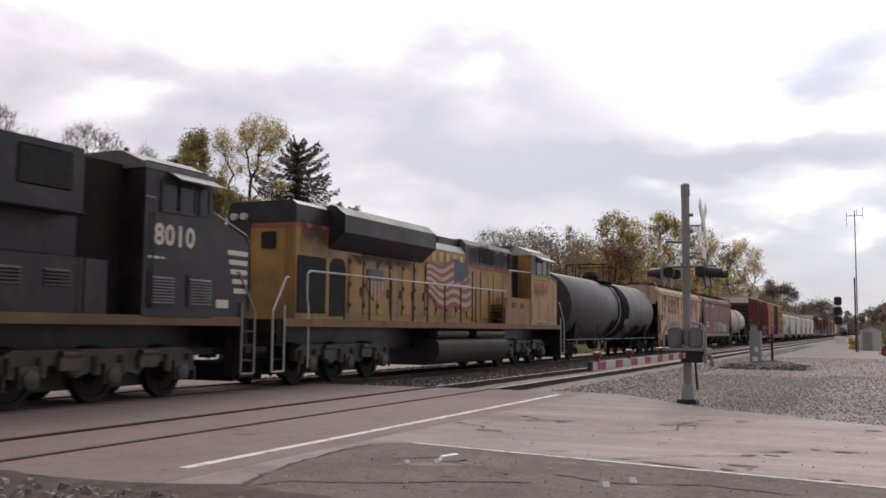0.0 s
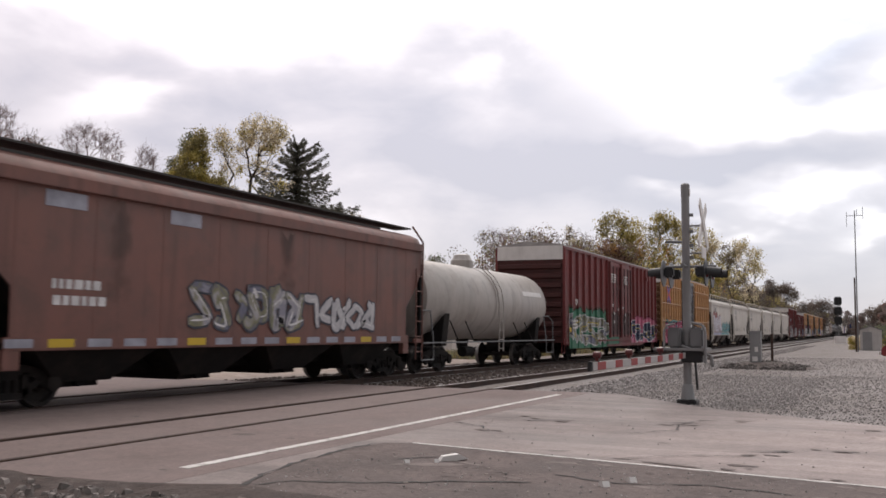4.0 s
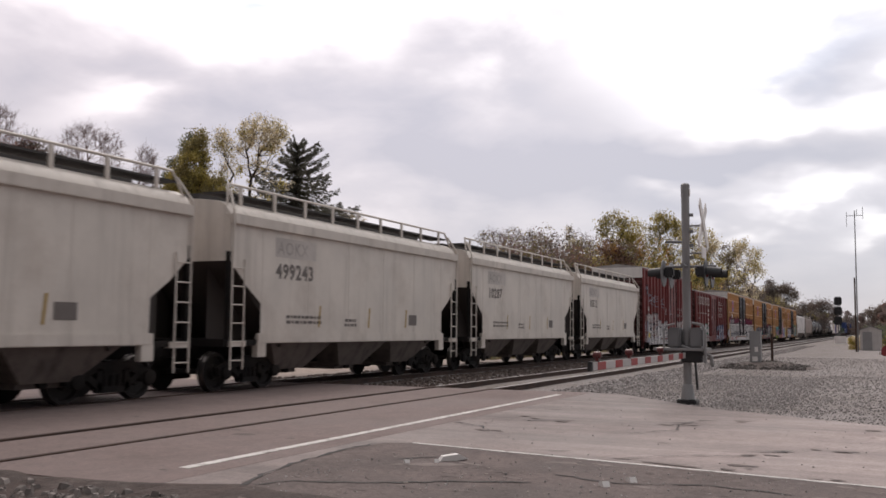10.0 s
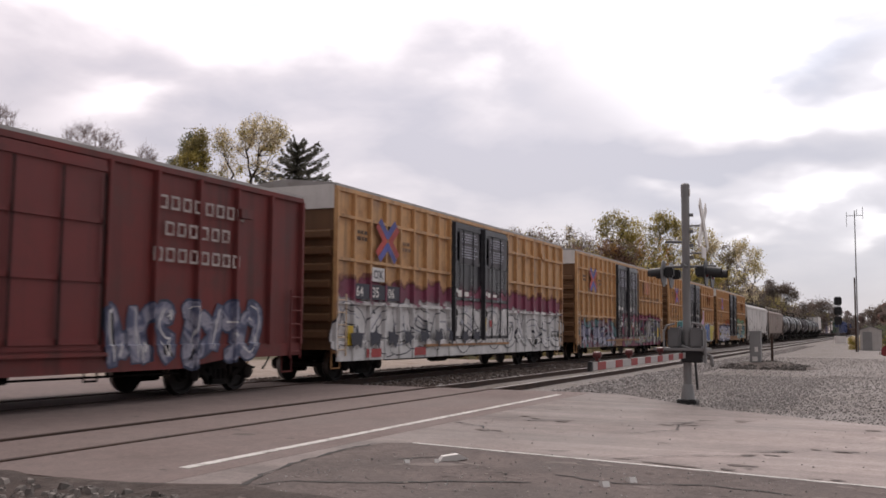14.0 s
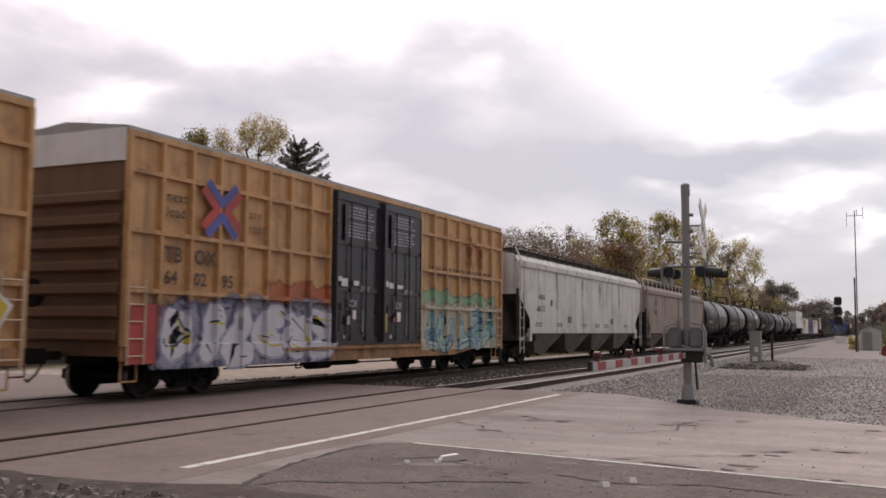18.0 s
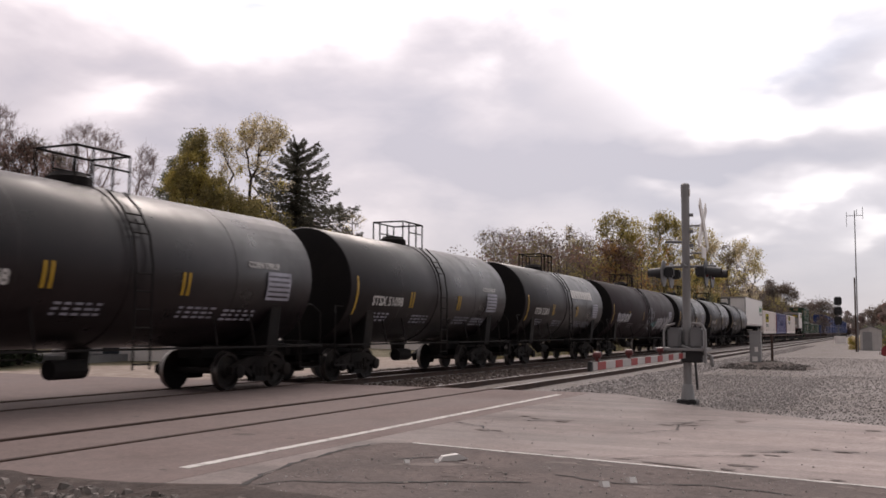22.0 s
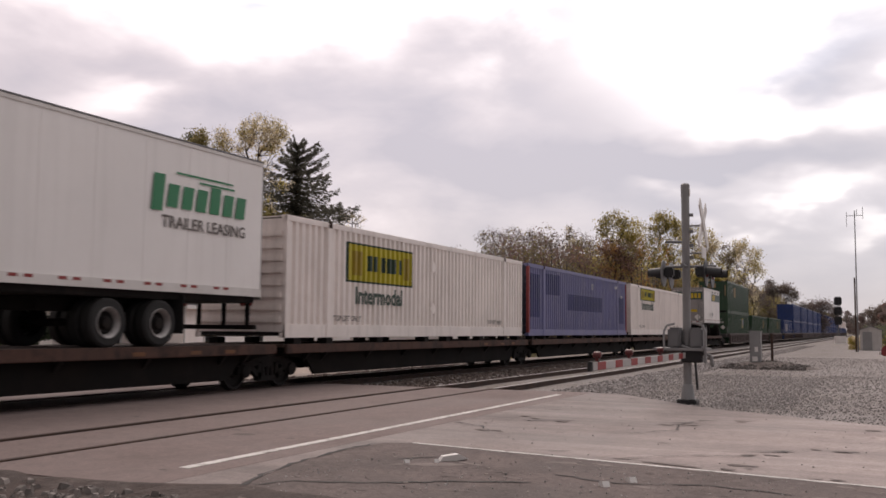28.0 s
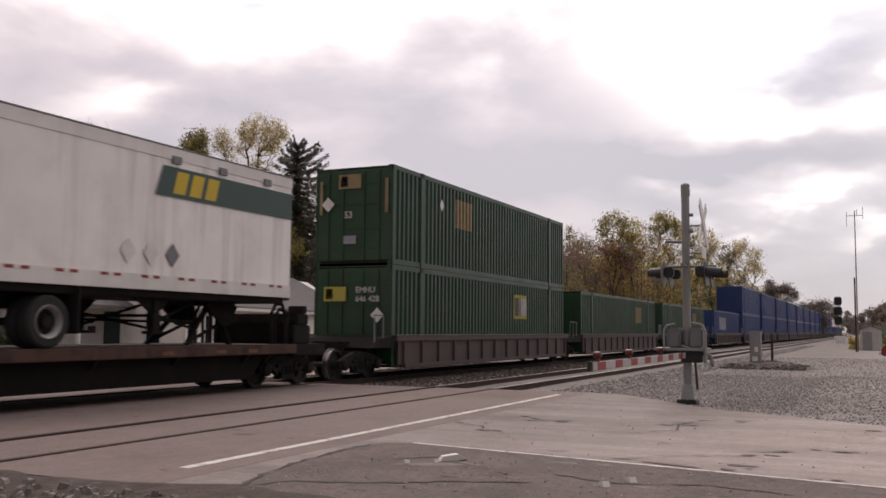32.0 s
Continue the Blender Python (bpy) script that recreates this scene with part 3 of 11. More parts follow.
def pebbles(name, label, spots, seed, material, s0=0.02, s1=0.05):
    """Many crushed stones in one mesh: spots lists (x0, x1, y0, y1, z, count)."""
    r = np.random.RandomState(seed)
    V, F = [], []
    base = np.array([(-1, -1, -0.6), (1, -0.8, -0.6), (0.8, 1, -0.6), (-1, 0.9, -0.6), (-0.5, -0.6, 0.6), (0.6, -0.4, 0.7), (0.5, 0.6, 0.5), (-0.6, 0.5, 0.7)])
    faces = [(4, 5, 6, 7), (0, 1, 5, 4), (1, 2, 6, 5), (2, 3, 7, 6), (3, 0, 4, 7)]
    for x0, x1, y0, y1, zf, n in spots:
        for _ in range(n):
            x, y = r.uniform(x0, x1), r.uniform(y0, y1)
            s = r.uniform(s0, s1)
            a = r.uniform(0, 6.28)
            p = base * (s * r.uniform(0.6, 1.3, 3)) + r.uniform(-0.3, 0.3, (8, 3)) * s
            c, q = math.cos(a), math.sin(a)
            z = zf(x, y) if callable(zf) else zf
            k = len(V)
            V += [(x + v[0] * c - v[1] * q, y + v[0] * q + v[1] * c, z + v[2] + s * 0.4) for v in p]
            F += [tuple(i + k for i in f) for f in faces]
    me = bpy.data.meshes.new(name)
    me.from_pydata(V, [], F)
    me.materials.append(material)
    return tagged(new(name, me), label, "gravel", kind="stuff")


def stone_mat(name, col):
    m = mat(name, col, 0.9, 0, 0.2, 20)
    nt = m.node_tree
    geo = nt.nodes.new("ShaderNodeNewGeometry")
    mr = nt.nodes.new("ShaderNodeMapRange")
    mr.inputs["To Min"].default_value, mr.inputs["To Max"].default_value = 0.68, 1.45
    nt.links.new(geo.outputs["Random Per Island"], mr.inputs["Value"])
    mul = nt.nodes.new("ShaderNodeVectorMath")
    mul.operation = "SCALE"
    b = nt.nodes["Principled BSDF"]
    src = b.inputs["Base Color"].links[0].from_socket
    nt.links.new(src, mul.inputs[0])
    nt.links.new(mr.outputs[0], mul.inputs["Scale"])
    nt.links.new(mul.outputs[0], b.inputs["Base Color"])
    return m


M_STONE = stone_mat("crushed_stone", (0.335, 0.308, 0.296))
M_STONED = stone_mat("brown_ballast", (0.115, 0.088, 0.077))


def shoulder_z(cy):
    def f(x, y):
        d = abs(y - cy)
        return -0.205 if d < 1.7 else max(-0.15, -0.2 - (d - 1.7) * 0.155) if d < 2.6 else ground_height(x, y)
    return f


pebbles("ballast_stones", "grey crushed ballast stones along the near track", [(21.0, 60, 5.9, 7.6, shoulder_z(NEAR_Y), 9000), (60, 110, 5.9, 8.0, shoulder_z(NEAR_Y), 4000)], 3, M_STONE, 0.025, 0.055)
pebbles("ballast_stones", "rust-brown ballast stones between the tracks", [(20.8, 46, 7.6, 12.6, shoulder_z(NEAR_Y), 7000), (20.8, 40, 15.2, 16.4, shoulder_z(NEAR_Y), 1500)], 4, M_STONED, 0.025, 0.055)
pebbles("ballast_stones", "dull grey stones on the dirt beside the paving", [(3.6, 6.3, 4.4, 13.0, lambda x, y: -0.02 - 0.11 * max(0, 6.42 - x) ** 0.7, 2600)], 8, stone_mat("dirty_stone", (0.19, 0.165, 0.152)), 0.02, 0.05)
pebbles("gravel", "loose grey gravel scattered over the yard", [(19.5, 34, 1.5, 5.9, ground_height, 9000), (34, 60, -2, 5.9, ground_height, 5000), (16.5, 24, -3, 3.0, ground_height, 4000), (24, 36, -7, 1.5, ground_height, 6000), (36, 60, -9, -2, ground_height, 4000)], 5, M_STONE, 0.010, 0.026)
pebbles("grit", "fine grit scattered on the road", [(6.7, 20.0, 0.0, 5.6, -0.024, 160), (6.8, 9.6, 0.5, 5.2, -0.016, 300)], 6, M_STONE, 0.005, 0.014)

# ---- dry grass along the far side of the railway ----


def grass(name, label, x0, x1, y0, y1, n, h0, h1, seed, mats):
    r = np.random.RandomState(seed)
    V, F, I = [], [], []
    for _ in range(n):
        x, y = r.uniform(x0, x1), r.uniform(y0, y1)
        z = ground_height(x, y) - 0.03
        for _ in range(7):
            a, h, w = r.uniform(0, 6.28), r.uniform(h0, h1), r.uniform(0.012, 0.03)
            dx, dy = r.uniform(-0.25, 0.25, 2)
            ox, oy = r.uniform(-0.2, 0.2, 2)
            c, q = math.cos(a) * w, math.sin(a) * w
            k = len(V)
            V += [(x + ox - c, y + oy - q, z), (x + ox + c, y + oy + q, z), (x + ox + dx, y + oy + dy, z + h)]
            F.append((k, k + 1, k + 2))
            I.append(r.randint(len(mats)))
    me = bpy.data.meshes.new(name)
    me.from_pydata(V, [], F)
    for m in mats:
        me.materials.append(m)
    me.polygons.foreach_set("material_index", I)
    return tagged(new(name, me), label, "grass", kind="stuff")


# ---- trees ----


def leaf_mat(name, a, b2):
    m = bpy.data.materials.new(name)
    m.use_nodes = True
    nt = m.node_tree
    p = nt.nodes["Principled BSDF"]
    geo = nt.nodes.new("ShaderNodeNewGeometry")
    mx = nt.nodes.new("ShaderNodeMix")
    mx.data_type = "RGBA"
    mx.inputs["A"].default_value, mx.inputs["B"].default_value = (*a, 1), (*b2, 1)
    nt.links.new(geo.outputs["Random Per Island"], mx.inputs["Factor"])
    nt.links.new(mx.outputs["Result"], p.inputs["Base Color"])
    p.inputs["Roughness"].default_value = 0.7
    tr = nt.nodes.new("ShaderNodeBsdfTranslucent")
    nt.links.new(mx.outputs["Result"], tr.inputs["Color"])
    ms = nt.nodes.new("ShaderNodeMixShader")
    ms.inputs[0].default_value = 0.5
    out = nt.nodes["Material Output"]
    nt.links.new(p.outputs[0], ms.inputs[1])
    nt.links.new(tr.outputs[0], ms.inputs[2])
    nt.links.new(ms.outputs[0], out.inputs[0])
    return m


M_BARK = mat("dark_bark", (0.050, 0.038, 0.032), 0.95, 0, 0.3, 10, 0.5)
M_BARKG = mat("grey_bark", (0.115, 0.095, 0.085), 0.95, 0, 0.3, 10, 0.5)
L_YELGRN = leaf_mat("yellow_green_leaf", (0.34, 0.29, 0.085), (0.70, 0.57, 0.20))
L_PALE = leaf_mat("pale_yellow_leaf", (0.62, 0.52, 0.34), (0.90, 0.80, 0.58))
L_SPRUCE = leaf_mat("spruce_needles", (0.085, 0.085, 0.065), (0.20, 0.185, 0.14))
L_RUSSET = leaf_mat("russet_leaf", (0.19, 0.12, 0.105), (0.36, 0.22, 0.18))
L_ORANGE = leaf_mat("orange_leaf", (0.36, 0.18, 0.07), (0.58, 0.36, 0.14))
L_OLIVE = leaf_mat("olive_leaf", (0.20, 0.175, 0.08), (0.44, 0.36, 0.15))
L_DUSK = leaf_mat("dull_brown_leaf", (0.16, 0.13, 0.105), (0.30, 0.245, 0.19))
L_GREEN = leaf_mat("green_leaf", (0.15, 0.165, 0.11), (0.29, 0.30, 0.19))


grass("dry_grass", "rank brown-green grass beside the tracks", 44, 72, 17.6, 21, 3200, 0.15, 0.6, 9, [L_OLIVE, L_DUSK, L_GREEN])


def limb(b, p, d, length, r, level, deep, rng, tips, spread, lift):
    n = 3 if level < 2 else 2
    for k in range(n):
        q = p + d * (length / n)
        q += Vector((rng.uniform(-1, 1), rng.uniform(-1, 1), rng.uniform(-0.4, 0.6))) * length * 0.07
        r1 = r * (1 - 0.22 * (k + 1) / n * (1.6 if level else 1))
        tube(b, p, q, max(r, 0.012), 6 if level < 1 else 4 if level < 3 else 3, max(r1, 0.008))
        if level < deep and (k > 0 or level > 0):
            for _ in range(2 if level < 2 else rng.choice((1, 2))):
                a = rng.uniform(0, 2 * math.pi)
                side = (d.orthogonal().normalized() * math.cos(a) + d.cross(d.orthogonal().normalized()) * math.sin(a))
                nd = (d * rng.uniform(0.55, 0.9) + side * spread * rng.uniform(0.6, 1.1) + Vector((0, 0, lift))).normalized()
                limb(b, q, nd, length * rng.uniform(0.55, 0.78), r1 * 0.58, level + 1, deep, rng, tips, spread, lift)
        p, r = q, r1
        d = (d + Vector((rng.uniform(-1, 1), rng.uniform(-1, 1), 0.3)) * 0.12).normalized()
    tips.append((p, level))


def scatter_leaves(spots, mats, rng, size, name):
    V, F, I = [], [], []
    for c, rad, n, mi in spots:
        for _ in range(n):
            while True:
                o = Vector((rng.uniform(-1, 1), rng.uniform(-1, 1), rng.uniform(-1, 1)))
                if o.length < 1:
                    break
            p = c + o * rad
            u = Vector((rng.uniform(-1, 1), rng.uniform(-1, 1), rng.uniform(-1, 1))).normalized()
            v = u.orthogonal().normalized()
            s = size * rng.uniform(0.6, 1.3)
            k = len(V)
            V += [p + u * s, p + v * s * 0.6, p - u * s * 0.9, p - v * s * 0.55]
            F.append((k, k + 1, k + 2, k + 3))
            I.append(mi)
    me = bpy.data.meshes.new(name)
    me.from_pydata([tuple(v) for v in V], [], F)
    for m in mats:
        me.materials.append(m)
    me.polygons.foreach_set("material_index", I)
    return me


def broadleaf(x, y, h, label, mats, seed, leaves=9, size=0.14, rad=0.55, deep=3, spread=0.75, lift=0.12, bark=None, trunk=0.32, mains=6, lean=0.0, low=0.0, keep=1.0, width=0.0, stout=1.0):
    rng = random.Random(seed)
    z0 = ground_height(x, y) - 0.05
    t = thing("tree", label, "tree", "trees", at=pose(x, y, z0))
    b = bmesh.new()
    tips = []
    r = h * 0.016 * stout
    p = Vector((0, 0, 0))
    th = h * trunk
    pts = [p]
    for k in range(3):
        pts.append(Vector((rng.uniform(-0.1, 0.1) + lean * (k + 1) * 0.3, rng.uniform(-0.1, 0.1), th * (k + 1) / 3)))
    for k in range(3):
        tube(b, pts[k], pts[k + 1], r * (1 - 0.12 * k), 8, r * (1 - 0.12 * (k + 1)))
    for k in range(mains):
        a = 2 * math.pi * (k + rng.uniform(-0.3, 0.3)) / mains
        up = rng.uniform(0.75, 1.5) if k else 3.0
        d = Vector((math.cos(a), math.sin(a), up)).normalized()
        s = pts[3] * rng.uniform(0.8, 1.0) if k else pts[3]
        limb(b, s, d, (h - th) * rng.uniform(0.46, 0.56), r * 0.55, 0, deep, rng, tips, spread, lift)
    top = max(tp[0].z for tp in tips)
    k = h / top
    far = sorted(math.hypot(tp[0].x, tp[0].y) for tp in tips)[int(len(tips) * 0.93)]
    width = width or h * 0.55
    kx = width / 2 / far
    bmesh.ops.scale(b, vec=(kx, kx, k), verts=b.verts[:])
    part("trunk", b, bark or M_BARK, t, "dark trunk and limbs")
    if leaves:
        spots = []
        for p, lv in tips:
            if p.z * k > low * h and rng.random() < keep:
                spots.append((Vector((p.x * kx, p.y * kx, p.z * k - rad * 0.3)), rad * rng.uniform(0.5, 1.0), max(1, int(leaves * LEAFY * rng.uniform(0.3, 1.6))), rng.choice(range(len(mats)))))
        part("crown", scatter_leaves(spots, mats, rng, size * 0.55, "crown"), None, t)
    return t


LEAFY = 2.2


def conifer(x, y, h, label, seed, spread=3.6):
    """Spruce: long boughs that dip and turn up at their tips, each hung with short sprays."""
    rng = random.Random(seed)
    t = thing("tree", label, "tree", "trees", at=pose(x, y, ground_height(x, y) - 0.05))
    b = bmesh.new()
    tube(b, (0, 0, 0), (0, 0, h), h * 0.017, 8, 0.03)
    V, F = [], []
    z = h * 0.2
    while z < h * 0.99:
        f = 1 - z / h
        a0 = rng.uniform(0, 6.28)
        for k in range(7):
            a = a0 + 0.898 * k + rng.uniform(-0.4, 0.4)
            ln = min(3.75, spread * f ** 0.72) * rng.choice((0.4, 0.7, 0.9, 1.1, 1.3)) * rng.uniform(0.8, 1.1) + 0.15
            p = Vector((0, 0, z + rng.uniform(-0.15, 0.15)))
            side = Vector((-math.sin(a), math.cos(a), 0))
            for s in range(7):
                u = (s + 1) / 7
                q = Vector((math.cos(a) * ln * u, math.sin(a) * ln * u, z + ln * (0.12 + (0.75 * max(0.0, 1 - f / 0.3) - 0.50) * u + 0.46 * u * u)))
                tube(b, p, q, 0.03 * (1 - u) + 0.008, 3)
                for _ in range(int(24 * ln / 3) + 5):
                    w0 = (0.42 * (1.05 - u) + 0.10) * min(1, 0.22 + 3 * f)
                    c = p.lerp(q, rng.random()) + side * rng.uniform(-w0, w0) + Vector((0, 0, rng.uniform(-0.38, 0.08) * min(1, 0.3 + 3 * f)))
                    dn = Vector((math.cos(a) + rng.uniform(-0.7, 0.7), math.sin(a) + rng.uniform(-0.7, 0.7), rng.uniform(-1.0, 0.35))).normalized()
                    w = dn.orthogonal().normalized()
                    k0 = len(V)
                    sz = rng.uniform(0.10, 0.20)
                    V += [c - dn * sz, c + w * sz * 0.35, c + dn * sz, c - w * sz * 0.35]
                    F.append((k0, k0 + 1, k0 + 2, k0 + 3))
                p = q
        z += 0.50
    part("trunk", b, M_BARK, t)
    me = bpy.data.meshes.new("crown")
    me.from_pydata([tuple(v) for v in V], [], F)
    me.materials.append(L_SPRUCE)
    part("crown", me, None, t, "dark drooping needle boughs")
    return t


M_TWIG = mat("pinkish_twig", (0.26, 0.18, 0.17), 0.95, 0, 0.25, 10)
M_TWIGB = mat("grey_brown_twig", (0.19, 0.15, 0.14), 0.95, 0, 0.25, 10)
# far leaves carry the distance haze in their own greyed colours
L_HAZE = leaf_mat("hazy_leaf", (0.15, 0.135, 0.125), (0.25, 0.22, 0.19))
L_HAZE2 = leaf_mat("hazy_brown_leaf", (0.17, 0.13, 0.115), (0.24, 0.18, 0.16))


def clump_leaves(spots, mats, rs, size, name):
    """Small leaves in loose clumps: spots lists (centre, radius, count, material)."""
    V, F, I = [], [], []
    for c, rad, n, mi in spots:
        o = rs.normal(0, 0.45, (n, 3)) * rad + np.array(c)
        u = rs.normal(0, 1, (n, 3))
        u /= np.linalg.norm(u, axis=1)[:, None]
        w = np.cross(u, rs.normal(0, 1, (n, 3)))
        w /= np.linalg.norm(w, axis=1)[:, None] + 1e-6
        sz = size * rs.uniform(0.6, 1.3, (n, 1))
        q = np.stack([o + u * sz, o + w * sz * 0.6, o - u * sz * 0.9, o - w * sz * 0.55], 1).reshape(-1, 3)
        k = len(V)
        V += q.tolist()
        F += [(k + 4 * i, k + 4 * i + 1, k + 4 * i + 2, k + 4 * i + 3) for i in range(n)]
        I += [mi] * n
    me = bpy.data.meshes.new(name)
    me.from_pydata(V, [], F)
    for m in mats:
        me.materials.append(m)
    me.polygons.foreach_set("material_index", I)
    return me


def grown(x, y, label, lobes, stem, mats, seed, leaves, size, rad, bare=0, bark=None):
    """A tree whose limbs grow out to the lobes of its crown. lobes: (across, height, half width, half height, clumps)."""
    rs = np.random.RandomState(seed)
    t = thing("tree", label, "tree", "trees", at=pose(x, y, ground_height(x, y) - 0.12, 0, 0, math.degrees(math.atan2(y, x)) - 90))
    pts, par = [np.array((0.0, 0.0, 0.0))], [-1]
    for sx, sz in stem:
        a = pts[-1]
        e = np.array((sx, rs.uniform(-0.2, 0.2), sz))
        n = max(1, int(np.linalg.norm(e - a) / 1.0))
        for i in range(n):
            pts.append(a + (e - a) * (i + 1) / n + rs.normal(0, 0.04, 3))
            par.append(len(pts) - 2)
    first = len(pts) - 1
    goals = []
    for li, (cx, cz, rx, rz, n) in enumerate(lobes):
        for _ in range(n):
            d = rs.normal(0, 1, 3)
            d *= rs.uniform(0.15, 1.0) ** 0.45 / np.linalg.norm(d)
            goals.append((cx + d[0] * rx, d[1] * rx * 1.1, cz + d[2] * rz, li))
    top = pts[first]
    goals.sort(key=lambda g: abs(g[0] - top[0]) + abs(g[1]) + abs(g[2] - top[2]))
    tips = []
    way = [0.0]
    for i in range(1, len(pts)):
        way.append(way[par[i]] + float(np.linalg.norm(pts[i] - pts[par[i]])))
    for gx, gy, gz, li in goals:
        g = np.array((gx, gy, gz))
        P = np.array(pts[max(0, first - 1):])
        dv = g - P
        cost = np.linalg.norm(dv, axis=1) + 0.9 * np.maximum(0, -dv[:, 2]) + 0.55 * np.array(way[max(0, first - 1):])
        k = int(np.argmin(cost)) + max(0, first - 1)
        a = pts[k]
        n = max(1, min(5, int(np.linalg.norm(g - a) / 0.55)))
        for i in range(n):
            f = (i + 1) / n
            p = a + (g - a) * f + np.array((0, 0, -0.10 * np.linalg.norm(g - a) * math.sin(f * math.pi))) + rs.normal(0, 0.05, 3) * (f < 1)
            pts.append(p)
            par.append(k)
            way.append(way[k] + float(np.linalg.norm(p - pts[k])))
            k = len(pts) - 1
        tips.append((k, li))
    wide = np.zeros(len(pts))
    has = set(par)
    for i in range(len(pts) - 1, -1, -1):
        if i not in has:
            wide[i] = 0.011 ** 2.1
        if par[i] >= 0:
            wide[par[i]] += wide[i]
    wide = wide ** (1 / 2.1)
    V, F = [], []

    def stick(p, q, r0, r1, n):
        d = (q - p) / (np.linalg.norm(q - p) + 1e-6)
        a = np.cross(d, (0.31, 0.9, 0.2))
        a /= np.linalg.norm(a)
        b = np.cross(d, a)
        k = len(V)
        for c, r in ((p, r0), (q, r1)):
            for i in range(n):
                V.append(tuple(c + (a * math.cos(6.2832 * i / n) + b * math.sin(6.2832 * i / n)) * r))
        for i in range(n):
            F.append((k + i, k + (i + 1) % n, k + n + (i + 1) % n, k + n + i))
    for i in range(1, len(pts)):
        r1 = wide[i]
        stick(pts[par[i]], pts[i], min(wide[par[i]], r1 * 1.5 + 0.01), r1, 7 if r1 > 0.08 else 4 if r1 > 0.03 else 3)
    for k, li in tips:
        d0 = pts[k] - pts[par[k]]
        d0 = d0 / (np.linalg.norm(d0) + 1e-6)
        for _ in range(bare):
            d = d0 * 0.8 + rs.normal(0, 0.6, 3) + np.array((0, 0, 0.25))
            e = pts[k] + d * rs.uniform(0.15, 0.42)
            stick(pts[k], e, 0.007, 0.004, 3)
            if bare > 5:
                stick(pts[k] + d * 0.15, pts[k] + d * 0.15 + (d + rs.normal(0, 0.6, 3)) * 0.2, 0.006, 0.003, 3)
    me = bpy.data.meshes.new("trunk")
    me.from_pydata(V, [], F)
    me.materials.append(bark or M_BARK)
    part("trunk", me, None, t, "trunk, limbs and fine twigs")
    if leaves:
        spots = []
        for k, li in tips:
            spots.append((pts[k], rad * rs.uniform(0.6, 1.2), max(1, int(leaves * 1.5 * rs.uniform(0.3, 1.7))), (li + rs.randint(0, 2)) % len(mats)))
        part("crown", clump_leaves(spots, mats, rs, size, "crown"), None, t)
    return t


grown(47.8, 39.4, "dense yellow-green autumn tree", [(-0.5, 11.6, 1.13, 1.66, 90), (-0.13, 13.26, 0.57, 0.82, 26), (-1.25, 10.61, 0.91, 0.92, 34), (0.52, 10.44, 1.07, 1.04, 36), (1.25, 9.84, 0.86, 0.81, 22), (-0.28, 10.03, 1.6, 1.1, 50), (-0.06, 8.57, 1.63, 1.17, 70), (-0.19, 6.92, 1.77, 1.1, 60), (-0.08, 4.19, 2.04, 2.1, 40)], [(0.0, 1.05)], [L_YELGRN, L_OLIVE, L_OLIVE], 11, 56, 0.075, 0.5, bare=0, bark=M_BARK)
grown(49.9, 43.2, "dark green tree behind a yellow one", [(0.63, 13.64, 0.34, 0.67, 14), (0.83, 14.29, 0.23, 0.35, 6), (0.07, 12.35, 0.56, 0.78, 22), (-0.57, 11.38, 0.41, 0.62, 14), (-0.39, 10.49, 0.96, 0.78, 30), (0.59, 11.13, 0.75, 0.78, 18), (-0.64, 9.13, 0.96, 1.16, 50), (-0.82, 7.77, 1.03, 1.0, 50), (-0.19, 6.63, 1.33, 0.85, 50), (-0.05, 4.16, 1.53, 2.08, 40)], [(0.0, 1.04)], [L_GREEN, L_GREEN, L_SPRUCE], 33, 44, 0.075, 0.45, bare=0, bark=M_BARK)
grown(50.8, 38.9, "thin tree with pale buff leaves", [(-0.97, 14.41, 0.52, 0.5, 16), (-0.57, 13.58, 0.56, 0.5, 16), (-1.32, 13.62, 0.44, 0.54, 12), (-0.7, 12.69, 0.74, 0.54, 14), (-0.52, 11.66, 0.74, 0.61, 12), (-1.14, 11.32, 0.52, 0.54, 8), (-0.26, 10.4, 0.82, 0.69, 14)], [(-0.24, 9.64), (-0.43, 10.97)], [L_PALE, L_PALE, L_YELGRN], 22, 15, 0.075, 0.5, bare=3, bark=M_BARK)
grown(53.1, 39.1, "tall open tree with thin pale yellow crown", [(0.36, 15.52, 1.25, 0.6, 44), (-0.48, 14.99, 0.7, 0.72, 24), (1.39, 15.0, 0.78, 0.81, 30), (0.46, 14.36, 1.48, 0.56, 44), (2.05, 15.11, 0.27, 0.36, 6), (2.01, 11.49, 0.78, 0.2, 5), (-0.77, 14.02, 0.54, 0.56, 10), (1.26, 13.87, 0.7, 0.4, 10), (0.11, 13.14, 1.01, 0.56, 10), (0.82, 12.57, 0.86, 0.56, 8), (-0.73, 12.5, 0.62, 0.56, 6), (0.59, 8.13, 1.7, 4.06, 40)], [(-0.26, 10.73), (-0.09, 11.81), (0.24, 12.62)], [L_PALE, L_PALE, L_YELGRN], 21, 20, 0.075, 0.5, bare=4, bark=M_BARK)
